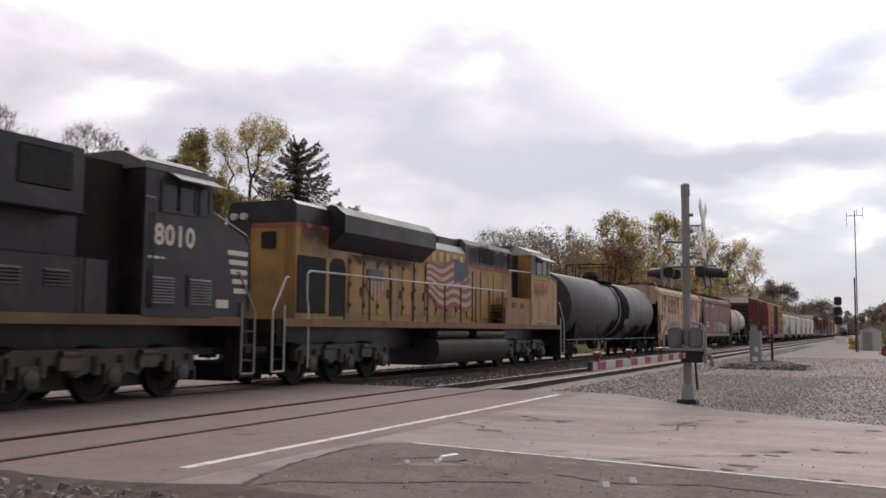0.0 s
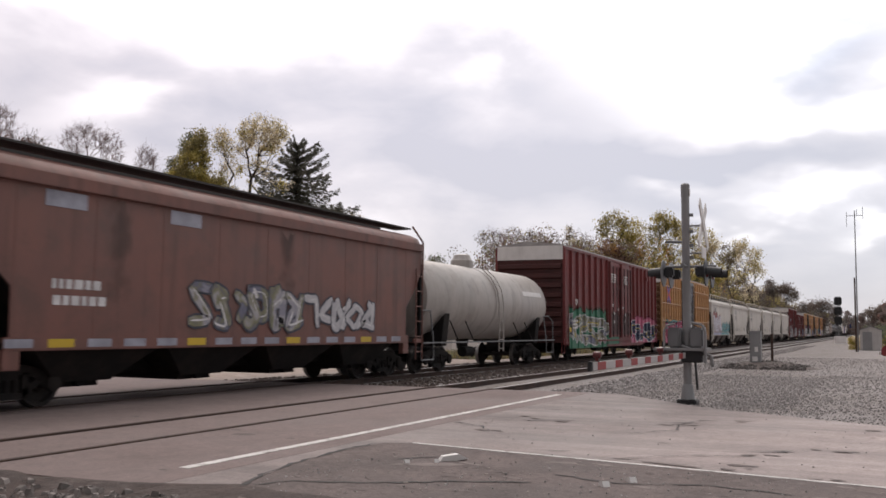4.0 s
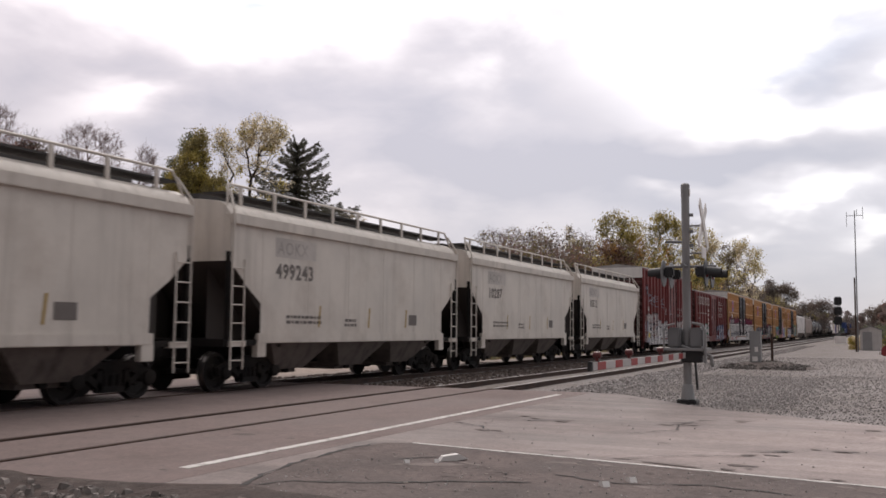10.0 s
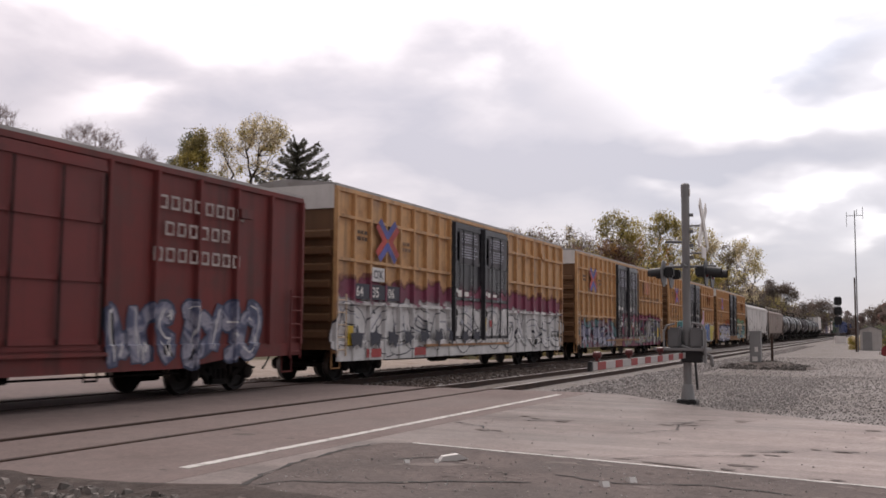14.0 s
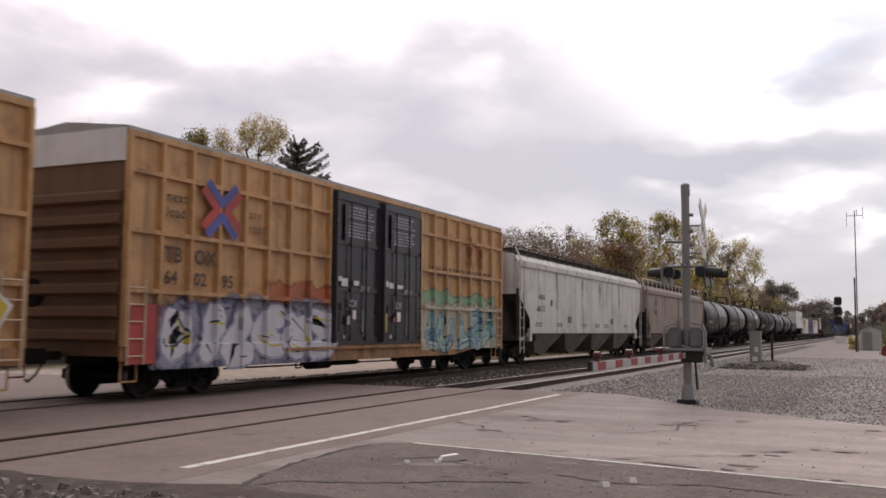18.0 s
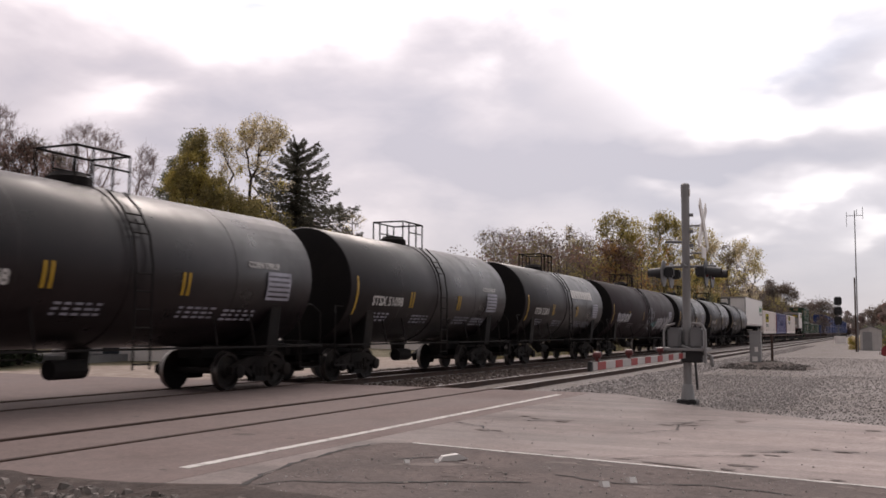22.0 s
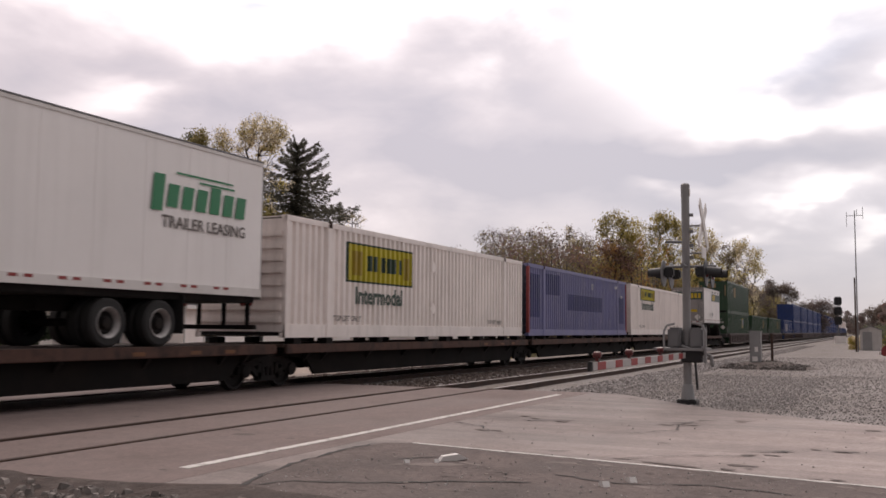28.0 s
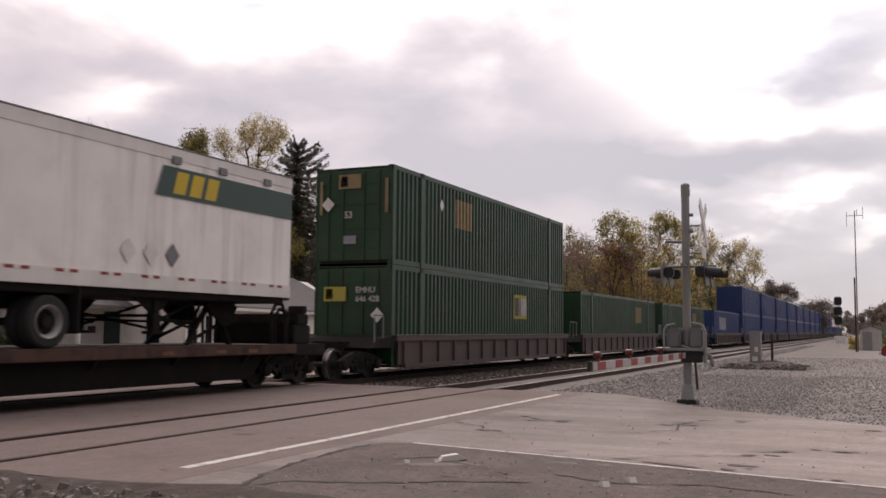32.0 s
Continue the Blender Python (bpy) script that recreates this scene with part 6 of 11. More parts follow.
        pipe(b, [(L * 0.60, s * 1.3, zb - 0.1), (L * 0.60, s * 1.3, 0.42), (L * 0.60 + 0.3, s * 1.3, 0.42), (L * 0.60 + 0.3, s * 1.3, zb - 0.1)], 0.02)
        part("rod_hanger", b, M_GEAR, car, "bent steel hanger below the sill")
        b = bmesh.new()
        pipe(b, [(3.6, s * 1.05, 0.50), (L - 3.6, s * 1.05, 0.46)], 0.022)
        part("brake_rod", b, M_GEAR, car)
    # corrugated ends
    for q in (0, 1):
        x = 0.06 if q == 0 else L - 0.06
        w = -1 if q == 0 else 1
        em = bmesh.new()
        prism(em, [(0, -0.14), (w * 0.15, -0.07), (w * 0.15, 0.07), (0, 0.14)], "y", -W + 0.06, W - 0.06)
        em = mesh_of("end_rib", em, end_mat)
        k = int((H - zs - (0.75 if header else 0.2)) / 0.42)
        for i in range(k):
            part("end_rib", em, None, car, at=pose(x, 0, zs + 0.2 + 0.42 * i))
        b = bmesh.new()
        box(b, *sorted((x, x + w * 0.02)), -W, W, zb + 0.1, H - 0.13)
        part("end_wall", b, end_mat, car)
        if header:
            b = bmesh.new()
            box(b, *sorted((x + w * 0.02, x + w * 0.07)), -W, W, H - 0.70, H - 0.09)
            part("end_header", b, header, car, "pale painted top of the end wall")
        for s in (-1, 1):
            ladder(car, 0.10 if q == 0 else L - 0.52, s * (W + 0.10), zb - 0.05, 2.25, 0.42, 5, "x", rung_mat or material)
            b = bmesh.new()
            pipe(b, [(x - w * 0.1, s * (W - 0.1), zb + 0.1), (x - w * 0.1, s * (W - 0.1), 0.38), (x - w * 0.5, s * (W - 0.1), 0.38), (x - w * 0.5, s * (W - 0.1), zb + 0.1)], 0.02)
            part("sill_step", b, material, car)
        coupler(car, x, w)
        b = bmesh.new()
        lathe(b, [(x + w * 0.02, 0.27), (x + w * 0.09, 0.27), (x + w * 0.09, 0.22)], 16, "x", (0, 0.7, 2.0))
        part("brake_wheel", b, M_GEAR, car)
        truck(car, 2.3 if q == 0 else L - 2.3)
    part("underframe", bevelled(0.5, L - 0.5, -0.3, 0.3, 0.66, 0.95, 0.02), M_GEAR, car)
    part("valve_box", bevelled(L * 0.45, L * 0.45 + 1.1, -1.0, -0.55, 0.42, 0.75, 0.03), M_GEAR, car)
    b = bmesh.new()
    tube(b, (L * 0.38, -0.9, 0.55), (L * 0.38 + 0.9, -0.9, 0.55), 0.2, 12)
    part("air_tank", b, M_GEAR, car, "grimy air reservoir")
    add_to_train(car, u)
    return car


def tankcar(u, L, R, zc, material, label, platform=True, head=0.20, cx=None):
    """Tank on saddles: shell with dished heads, top platform with railings, side ladder, walk and hand rails."""
    car = thing("tank_car", label, "tank car", "freight cars")
    SHELLS[car.name] = (R, zc)
    b = bmesh.new()
    dish = [(0.0, 0.02), (0.015, 0.45), (0.04, 0.75), (0.09, 0.90), (0.16, 0.955), (0.27, 0.988), (0.36, 0.998)]
    k = head * 0.45
    lathe(b, [(k, R * 0.985), (k + 0.03, R), (L * 0.5 - 0.5, R), (L * 0.5, R), (L * 0.5 + 0.5, R), (L - k - 0.03, R), (L - k, R * 0.985)], 40, "x", (0, 0, zc))
    part("tank_shell", b, material, car, smooth=True)
    for q in (0, 1):
        b = bmesh.new()
        lathe(b, [((x if q == 0 else L - x), r * R) for x, r in ((0.0, 0.02), (k * 0.15, 0.45), (k * 0.4, 0.75), (k * 0.75, 0.93), (k, 0.984))], 40, "x", (0, 0, zc))
        part("tank_head", b, mat("sooty_tank_end", (0.010, 0.0085, 0.009), 0.7, 0, 0.3, 4, streak=0.4, dirt=(0.02, 0.016, 0.015), dirt_amt=0.4, spec=0.15) if material in (M_TANKBLK, M_TANKMATT) else mat("dull_tank_end", (0.05, 0.047, 0.048), 0.7, 0, 0.25, 4, spec=0.3) if material is M_TANKGRY else material, car, "dull sooty dished tank end", smooth=True)
    wm = bmesh.new()
    lathe(wm, [(-0.012, R), (-0.008, R + 0.003), (0.008, R + 0.003), (0.012, R)], 40, "x")
    wm = mesh_of("weld_seam", wm, material, True)
    n = 4
    for i in range(1, n):
        part("weld_seam", wm, None, car, at=pose(head + (L - 2 * head) * i / n, 0, zc))
    black = material in (M_TANKBLK, M_TANKMATT)
    cx = cx or L * 0.52 - (0.35 if black else 0)
    pa, pb, top, py = (0.62, 0.75, 0.66, 0.52) if black else (1.4, 1.1, 0.78, 1.0)
    dh = 0.5 if black else 1.0
    # jacket band and ladder at the middle
    b = bmesh.new()
    lathe(b, [(cx - 0.22, R), (cx - 0.2, R + 0.02), (cx + 0.2, R + 0.02), (cx + 0.22, R)], 40, "x", (0, 0, zc))
    part("jacket_band", b, material, car, smooth=True)
    for s in (-1, 1):
        b = bmesh.new()
        for q in (-0.22, 0.22):
            pts = [(cx + q, s * (R + 0.12), 0.6)] + [(cx + q, s * (R + 0.12) * math.cos(a), zc + (R + 0.12) * math.sin(a)) for a in (0, 0.35, 0.7, 1.0)]
            pipe(b, pts, 0.022)
        lad = part("ladder", b, M_GEAR if material is not M_TANKWHT else material, car)
        for k in range(9):
            b = bmesh.new()
            y, z = ((R + 0.12), 0.7 + 0.33 * k) if 0.7 + 0.33 * k < zc else ((R + 0.12) * math.cos(0.12 * (k - 3)), zc + (R + 0.12) * math.sin(0.12 * (k - 3)))
            tube(b, (cx - 0.22, s * y, z), (cx + 0.22, s * y, z), 0.016, 6)
            part("rung", b, M_GEAR if material is not M_TANKWHT else material, lad)
    zt = zc + R
    b = bmesh.new()
    lathe(b, [(zt - 0.1, 0.42), (zt + 0.22 * dh, 0.42), (zt + 0.26 * dh, 0.36), (zt + 0.42 * dh, 0.30), (zt + 0.45 * dh, 0.2)], 18, "z", (cx - 0.3, 0, 0))
    part("dome_fitting", b, M_GEAR if material is not M_TANKWHT else material, car, smooth=True)
    if platform:
        for s in (-1, 1):
            part("top_platform", bevelled(cx - pa, cx + pb, s * py * 0.75 - 0.27 * py, s * py * 0.75 + 0.27 * py, zt - 0.14, zt - 0.09, 0.01), M_GEAR, car, "grating platform on the tank's top")
        pm = bmesh.new()
        tube(pm, (0, 0, zt - 0.12), (0, 0, zt + top), 0.024, 6)
        pm = mesh_of("railing_post", pm, M_GEAR)
        for s in (-1, 1):
            y = s * py
            b = bmesh.new()
            pipe(b, [(cx - pa, y, zt + top), (cx + pb, y, zt + top)], 0.024)
            rl = part("safety_railing", b, M_GEAR, car)
            b = bmesh.new()
            pipe(b, [(cx - 0.2, y, zt + 0.35), (cx + pb, y, zt + 0.35)], 0.02)
            part("mid_rail", b, M_GEAR, rl)
            for x in (cx - pa, cx - 0.2, cx + 0.3, cx + pb):
                part("railing_post", pm, None, rl, at=pose(x, y, 0))
        for x in (cx - pa, cx + pb):
            b = bmesh.new()
            pipe(b, [(x, -py, zt + top), (x, py, zt + top)], 0.024)
            part("end_rail", b, M_GEAR, car)
    # saddles, stub sills, walk rails
    for q in (0, 1):
        X = (lambda v: v) if q == 0 else (lambda v: L - v)
        b = bmesh.new()
        prism(b, [(-1.3, 0.85), (1.3, 0.85), (1.42, zc - R * 0.35), (0.9, zc - R * 0.8), (-0.9, zc - R * 0.8), (-1.42, zc - R * 0.35)], "x", *sorted((X(1.15), X(1.55))))
        box(b, *sorted((X(-0.55), X(2.6))), -0.33, 0.33, 0.70, 1.06)
        box(b, *sorted((X(-0.55), X(0.05))), -1.45, 1.45, 0.90, 0.98)
        part("bolster_saddle", b, M_GEAR, car)
        for s in (-1, 1):
            b = bmesh.new()
            x0, x1 = X(-0.5), X(0.35)
            pipe(b, [(x0, s * 1.42, 0.45), (x0, s * 1.42, 1.75), (X(-0.3), s * 1.3, 1.95), (x1, s * 1.3, 1.95), (x1, s * 1.42, 0.95)], 0.022)
            pipe(b, [(x1, s * 1.42, 0.95), (x1, s * 1.42, 0.45), (x0, s * 1.42, 0.45)], 0.022)
            part("end_handrail", b, M_GEAR if material is not M_TANKWHT else M_GREYP, car)
        coupler(car, X(-0.5), -1 if q == 0 else 1)
        truck(car, X(1.35))
    for s in (-1, 1):
        b = bmesh.new()
        y = s * 1.46
        box(b, -0.5, L + 0.5, y - 0.05, y + 0.05, 0.945, 0.985)
        part("side_rail", b, M_GEAR if black else M_GREYP, car)
        for x in (2.2, L * 0.3, L * 0.7, L - 2.2):
            b = bmesh.new()
            tube(b, (x, y, 0.96), (x, s * (R * 0.82), zc - R * 0.45), 0.02, 6)
            part("rail_bracket", b, M_GEAR, car)
    b = bmesh.new()
    lathe(b, [(zc - R - 0.42, 0.14), (zc - R - 0.3, 0.2), (zc - R + 0.1, 0.25)], 12, "z", (L * 0.5, 0, 0))
    part("bottom_outlet", b, M_GEAR, car)
    b = bmesh.new()
    tube(b, (L * 0.40, -0.5, 0.6), (L * 0.40 + 0.8, -0.5, 0.6), 0.18, 10)
    part("air_tank", b, M_GEAR, car, "grimy air reservoir")
    add_to_train(car, u + 0.0)
    return car


def sheet_patch(car, x0, x1, z0, z1, material, name="panel_mark", label="", off=0.004, L=16.154, W=1.3, pitch=0.28, depth=0.075):
    """Paint on a container's corrugated side, following its folds."""
    n = max(2, round((L - 0.24) / pitch))
    p = (L - 0.24) / n
    fold = []
    for i in range(n + 1):
        a = 0.12 + i * p
        fold += [(a, 0.0), (a + p * 0.36, 0.0), (a + p * 0.5, depth), (a + p * 0.86, depth)]
    fx, fd = [q[0] for q in fold], [q[1] for q in fold]
    xs = sorted({x0, x1} | {x for x in fx if x0 < x < x1})
    b = bmesh.new()
    lo, hi = [], []
    for x in xs:
        y = -(W - 0.012) + float(np.interp(x, fx, fd)) - off
        lo.append(b.verts.new((x, y, z0)))
        hi.append(b.verts.new((x, y, z1)))
    for i in range(len(xs) - 1):
        b.faces.new((lo[i], lo[i + 1], hi[i + 1], hi[i]))
    return part(name, b, material, car, label)


def corrugated(bm, x0, x1, y, z0, z1, s, pitch=0.28, depth=0.075):
    """A corrugated side sheet: s is the way it faces along y."""
    n = max(2, round((x1 - x0) / pitch))
    p = (x1 - x0) / n
    pts = []
    for i in range(n):
        a = x0 + i * p
        pts += [(a, 0), (a + p * 0.36, 0), (a + p * 0.5, -depth), (a + p * 0.86, -depth)]
    pts.append((x1, 0))
    lo = [bm.verts.new((x, y + s * d, z0)) for x, d in pts]
    hi = [bm.verts.new((x, y + s * d, z1)) for x, d in pts]
    for i in range(len(pts) - 1):
        bm.faces.new((lo[i], lo[i + 1], hi[i + 1], hi[i]))


def container(u, z, material, label, L=16.154, H=2.896, group="containers", dark=None, category="container", pitch=0.28, W=1.3, dy=0.0, rail=0.16, ribbed=False, far=False):
    """rail is the height of the bottom rail; ribbed ends have horizontal corrugations, the others doors."""
    ob = thing("shipping_container", label, category, group)
    for s in (-1, 1):
        b = bmesh.new()
        corrugated(b, 0.12, L - 0.12, s * (W - 0.012), rail - 0.02, H - 0.12, s, pitch)
        part("side_wall", b, material, ob)
        for q in ((0.0, 0.13), (L - 0.13, L)):
            y0, y1 = sorted((s * (W - 0.06), s * W))
            part("corner_post", bevelled(q[0], q[1], y0, y1, 0.0, H, 0.01), material, ob)
        for q in (1.80, L - 2.03):
            y0, y1 = sorted((s * (W - 0.06), s * (W + 0.016)))
            part("lift_post", bevelled(q, q + 0.23, y0, y1, 0.0, H, 0.016), material, ob)
            y0, y1 = sorted((s * (W - 0.03), s * (W + 0.020)))
            not far and part("lift_casting", bevelled(q + 0.03, q + 0.2, y0, y1, H - 0.15, H + 0.006, 0.008), M_RUST, ob, "worn dark lifting casting")
        for a, c in ((0.0, rail), (H - 0.14, H)):
            y0, y1 = sorted((s * (W - 0.07), s * (W - 0.002)))
            part("side_rail", bevelled(0.0, L, y0, y1, a, c, 0.012), material, ob)
    b = bmesh.new()
    box(b, 0.02, L - 0.02, -W + 0.05, W - 0.05, H - 0.05, H - 0.02)
    part("roof", b, material, ob)
    b = bmesh.new()
    box(b, 0.02, L - 0.02, -W + 0.05, W - 0.05, 0.05, 0.14)
    part("floor", b, M_GEAR, ob)
    for x, w in ((0.0, -1), (L, 1)):
        b = bmesh.new()
        box(b, *sorted((x - w * 0.06, x - w * 0.02)), -W + 0.06, W - 0.06, 0.12, H - 0.08)
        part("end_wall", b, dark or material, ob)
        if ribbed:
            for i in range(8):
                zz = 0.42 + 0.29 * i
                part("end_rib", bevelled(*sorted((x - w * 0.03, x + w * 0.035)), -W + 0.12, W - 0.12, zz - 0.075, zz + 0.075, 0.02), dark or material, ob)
        else:
            for yy in () if far else (-0.85, -0.35, 0.35, 0.85):
                b = bmesh.new()
                tube(b, (x, yy, 0.15), (x, yy, H - 0.15), 0.02, 6)
                part("lock_rod", b, dark or material, ob)
            for zz in () if far else (0.5, 1.1, 1.8, 2.4):
                part("door_batten", bevelled(*sorted((x - w * 0.03, x - w * 0.004)), -W + 0.1, W - 0.1, zz - 0.03, zz + 0.03, 0.006), dark or material, ob)
        for s in (-1, 1):
            for zz in () if far else (0.0, H - 0.12):
                cm = bmesh.new()
                box(cm, *sorted((x, x - w * 0.18)), *sorted((s * (W - 0.16), s * (W + 0.004))), zz, zz + 0.12)
                part("corner_casting", cm, material, ob)
    TRAIN.append((ob, u))
    ob.matrix_basis = pose(u, TRACK_Y + dy, z)
    return ob


M_RIM = mat("dull_rim", (0.42, 0.40, 0.39), 0.5, 0.4, 0.2, 10, dirt=(0.08, 0.06, 0.05), dirt_amt=0.6, dirt_scale=4)


def road_wheel(parent, x, y, r=0.5, w=0.26, name="road_wheel"):
    s = -1 if y < 0 else 1
    b = bmesh.new()
    lathe(b, [(-w / 2, r * 0.62), (-w / 2, r * 0.9), (-w * 0.36, r), (w * 0.36, r), (w / 2, r * 0.9), (w / 2, r * 0.62)], 28, "y", caps=False)
    o = part(name, b, M_RUBBER, parent, "black rubber tyre", True, at=pose(x, y, r))
    b = bmesh.new()
    k = -s
    lathe(b, [(-k * w * 0.5, r * 0.64), (-k * w * 0.54, r * 0.62), (-k * w * 0.44, r * 0.55), (-k * w * 0.12, r * 0.48)], 24, "y", caps=False)
    part("rim", b, M_RIM, o, "dull steel rim", True)
    b = bmesh.new()
    lathe(b, [(-k * w * 0.12, r * 0.48), (-k * w * 0.05, r * 0.28), (-k * w * 0.42, r * 0.22), (-k * w * 0.45, r * 0.05), (-k * w * 0.45, 0.004)], 20, "y", caps=False)
    part("hub", b, M_GEAR, o, "grimy dark wheel hub", True)
    for i in range(8):
        b = bmesh.new()
        lathe(b, [(-k * w * 0.12, 0.02), (-k * w * 0.2, 0.02), (-k * w * 0.21, 0.005)], 6, "y", (r * 0.38 * math.cos(i * 0.785), 0, r * 0.38 * math.sin(i * 0.785)))
        part("wheel_nut", b, M_GEAR, o)
    return o


M_TAPERED = mat("red_reflex_tape", (0.30, 0.035, 0.03), 0.5, 0, 0.2)
M_REARDOOR = mat("dull_steel_door", (0.33, 0.305, 0.30), 0.45, 0.2, 0.12, 4, streak=0.3)


def trailer(u, L, z, H, label, material, rear_left, axle, floor=1.22, W=1.3, legs=0.0, top=0.10, foot=0.16, seams=True):
    """Box trailer whose floor lies `floor` above the deck z; axle lists the wheel centres along x, legs the stand's place."""
    t = thing("semi_trailer", label, "trailer", "trailers")
    b = bmesh.new()
    prism(b, [(-W, floor), (W, floor), (W, floor + H - 0.04), (W - 0.05, floor + H), (-W + 0.05, floor + H), (-W, floor + H - 0.04)], "x", 0.02, L - 0.02)
    part("trailer_box", b, material, t)
    tapes = [bmesh.new(), bmesh.new()]
    box(tapes[0], -0.09, 0.09, -0.002, 0.002, 0, 0.055)
    box(tapes[1], -0.06, 0.06, -0.002, 0.002, 0, 0.055)
    red, white = mesh_of("reflector_tape", tapes[0], M_TAPERED), mesh_of("reflector_tape", tapes[1], M_WHITE)
    for s in (-1, 1):
        y0, y1 = sorted((s * W, s * (W + 0.018)))
        part("top_rail", bevelled(0.0, L, y0, y1, floor + H - top, floor + H - 0.022, 0.006), M_WHITE, t, "white upper rail")
        y0, y1 = sorted((s * (W - 0.05), s * (W + 0.026)))
        part("roof_edge", bevelled(0.0, L, y0, y1, floor + H - 0.022, floor + H + 0.012, 0.006), M_GREYP, t, "dull grey roof edge")
        y0, y1 = sorted((s * W, s * (W + 0.018)))
        part("bottom_rail", bevelled(0.0, L, y0, y1, floor - 0.02, floor + foot, 0.006), M_WHITE, t, "white lower rail")
        if seams:
            pm = bmesh.new()
            box(pm, -0.008, 0.008, min(0, s * 0.006), max(0, s * 0.006), floor + foot, floor + H - top)
            pm = mesh_of("panel_seam", pm, material)
            n = round(L / 1.22)
            for i in range(1, n):
                part("panel_seam", pm, None, t, at=pose(L * i / n, s * W, 0))
        for i in range(int(L / 1.02)):
            x = 0.35 + 1.02 * i
            for dx, me in ((0.0, red), (0.16, white), (0.31, red)):
                part("reflector_tape", me, None, t, at=pose(x + dx, s * (W + 0.021), floor + foot - 0.07))
    for x, w in ((0, -1), (L, 1)):
        xa, xb = sorted((x - w * 0.02, x + w * 0.02))
        part("end_beam", bevelled(xa, xb, -W, W, floor - 0.08, floor + 0.14, 0.006), M_REARDOOR, t)
        part("end_beam", bevelled(xa, xb, -W, W, floor + H - 0.16, floor + H, 0.006), M_REARDOOR, t)
        for s in (-1, 1):
            part("end_post", bevelled(xa, xb, *sorted((s * (W - 0.09), s * (W - 0.001))), floor + 0.14, floor + H - 0.16, 0.006), M_REARDOOR, t)
    part("floor_frame", bevelled(0.1, L - 0.1, -W + 0.1, W - 0.1, floor - 0.16, floor, 0.02), M_GEAR, t)
    part("slider_frame", bevelled(min(axle) - 1.0, max(axle) + 0.9, -0.55, 0.55, floor - 0.42, floor - 0.161, 0.02), M_GEAR, t)
    rx = 0.0 if rear_left else L
    w = 1 if rear_left else -1
    for y in (-1.0, -0.35, 0.35, 1.0):
        part("guard_post", bevelled(*sorted((rx + w * 0.02, rx + w * 0.09)), y - 0.045, y + 0.045, 0.44, floor - 0.08, 0.01), M_GEAR, t)
    part("rear_guard", bevelled(*sorted((rx, rx + w * 0.1)), -1.22, 1.22, 0.34, 0.44, 0.012), M_GEAR, t, "grimy steel rear guard bar")
    for z0 in (0.365, floor + 0.02):
        for i in range(9):
            b = bmesh.new()
            a = -1.17 + 0.26 * i
            box(b, *sorted((rx - w * 0.028, rx + w * 0.002)), a, a + 0.24, z0, z0 + 0.06)
            part("rear_tape", b, M_TAPERED if i % 2 else M_WHITE, t)
    for y in (-1.02, -0.82, 0.82, 1.02):
        b = bmesh.new()
        lathe(b, [(-0.02, 0.0), (-0.02, 0.055), (0.02, 0.06)], 14, "x", (rx - w * 0.0, y, floor - 0.16))
        part("tail_lamp", b, M_TAPERED, t, "small red tail lamp")
    for s in (-1, 1):
        d = part("rear_door", bevelled(*sorted((rx - w * 0.012, rx + w * 0.018)), *sorted((s * 0.008, s * (W - 0.1))), floor + 0.15, floor + H - 0.17, 0.004), M_REARDOOR, t, "dull grey steel door leaf")
        for k in range(4):
            zz = floor + 0.35 + (H - 0.75) * k / 3
            part("hinge", bevelled(*sorted((rx - w * 0.035, rx - w * 0.012)), *sorted((s * (W - 0.26), s * (W - 0.07))), zz, zz + 0.07, 0.008), M_GREYP, d)
        for y in (0.2, 0.85):
            b = bmesh.new()
            tube(b, (rx - w * 0.05, s * y, floor + 0.02), (rx - w * 0.05, s * y, floor + H - 0.2), 0.017, 8)
            part("lock_rod", b, M_GREYP, d, "thin steel lock rod")
    for a in axle:
        b = bmesh.new()
        tube(b, (a, -1.1, 0.45), (a, 1.1, 0.45), 0.07, 8)
        part("axle", b, M_GEAR, t)
        for y in (-1.13, -0.82, 0.82, 1.13):
            road_wheel(t, a, y, 0.45)
    for s in (-1, 1):
        part("mud_flap", bevelled(max(axle) + 0.62, max(axle) + 0.65, s * 0.98 - 0.3, s * 0.98 + 0.3, 0.25, 1.04, 0.006), M_RUBBER, t)
    if legs:
        for s in (-1, 1):
            b = bmesh.new()
            prism(b, [(legs - 0.55, floor - 0.16), (legs + 0.45, floor - 0.16), (legs + 0.14, floor - 0.42), (legs - 0.14, floor - 0.42)], "y", s * 0.98 - 0.03, s * 0.98 + 0.03)
            part("leg_gusset", b, M_GEAR, t, "black triangular gusset")
            part("landing_leg", bevelled(legs - 0.09, legs + 0.09, s * 0.98 - 0.09, s * 0.98 + 0.09, 0.30, floor - 0.17, 0.012), M_GEAR, t)
            part("leg_foot", bevelled(legs - 0.17, legs + 0.17, s * 0.98 - 0.14, s * 0.98 + 0.14, 0.24, 0.30, 0.012), M_GEAR, t)
            b = bmesh.new()
            pipe(b, [(legs, s * 0.9, 0.42), (legs + 1.65, s * 0.6, floor - 0.18)], 0.035)
            part("leg_brace", b, M_GEAR, t)
            b = bmesh.new()
            pipe(b, [(legs, s * 0.9, floor - 0.45), (legs + 1.6, s * 0.6, 0.35)], 0.03)
            part("leg_brace", b, M_GEAR, t)
            b = bmesh.new()
            pipe(b, [(legs, s * 0.9, 0.52), (legs + 1.6, s * 0.6, 0.50)], 0.028)
            part("leg_brace", b, M_GEAR, t)
        b = bmesh.new()
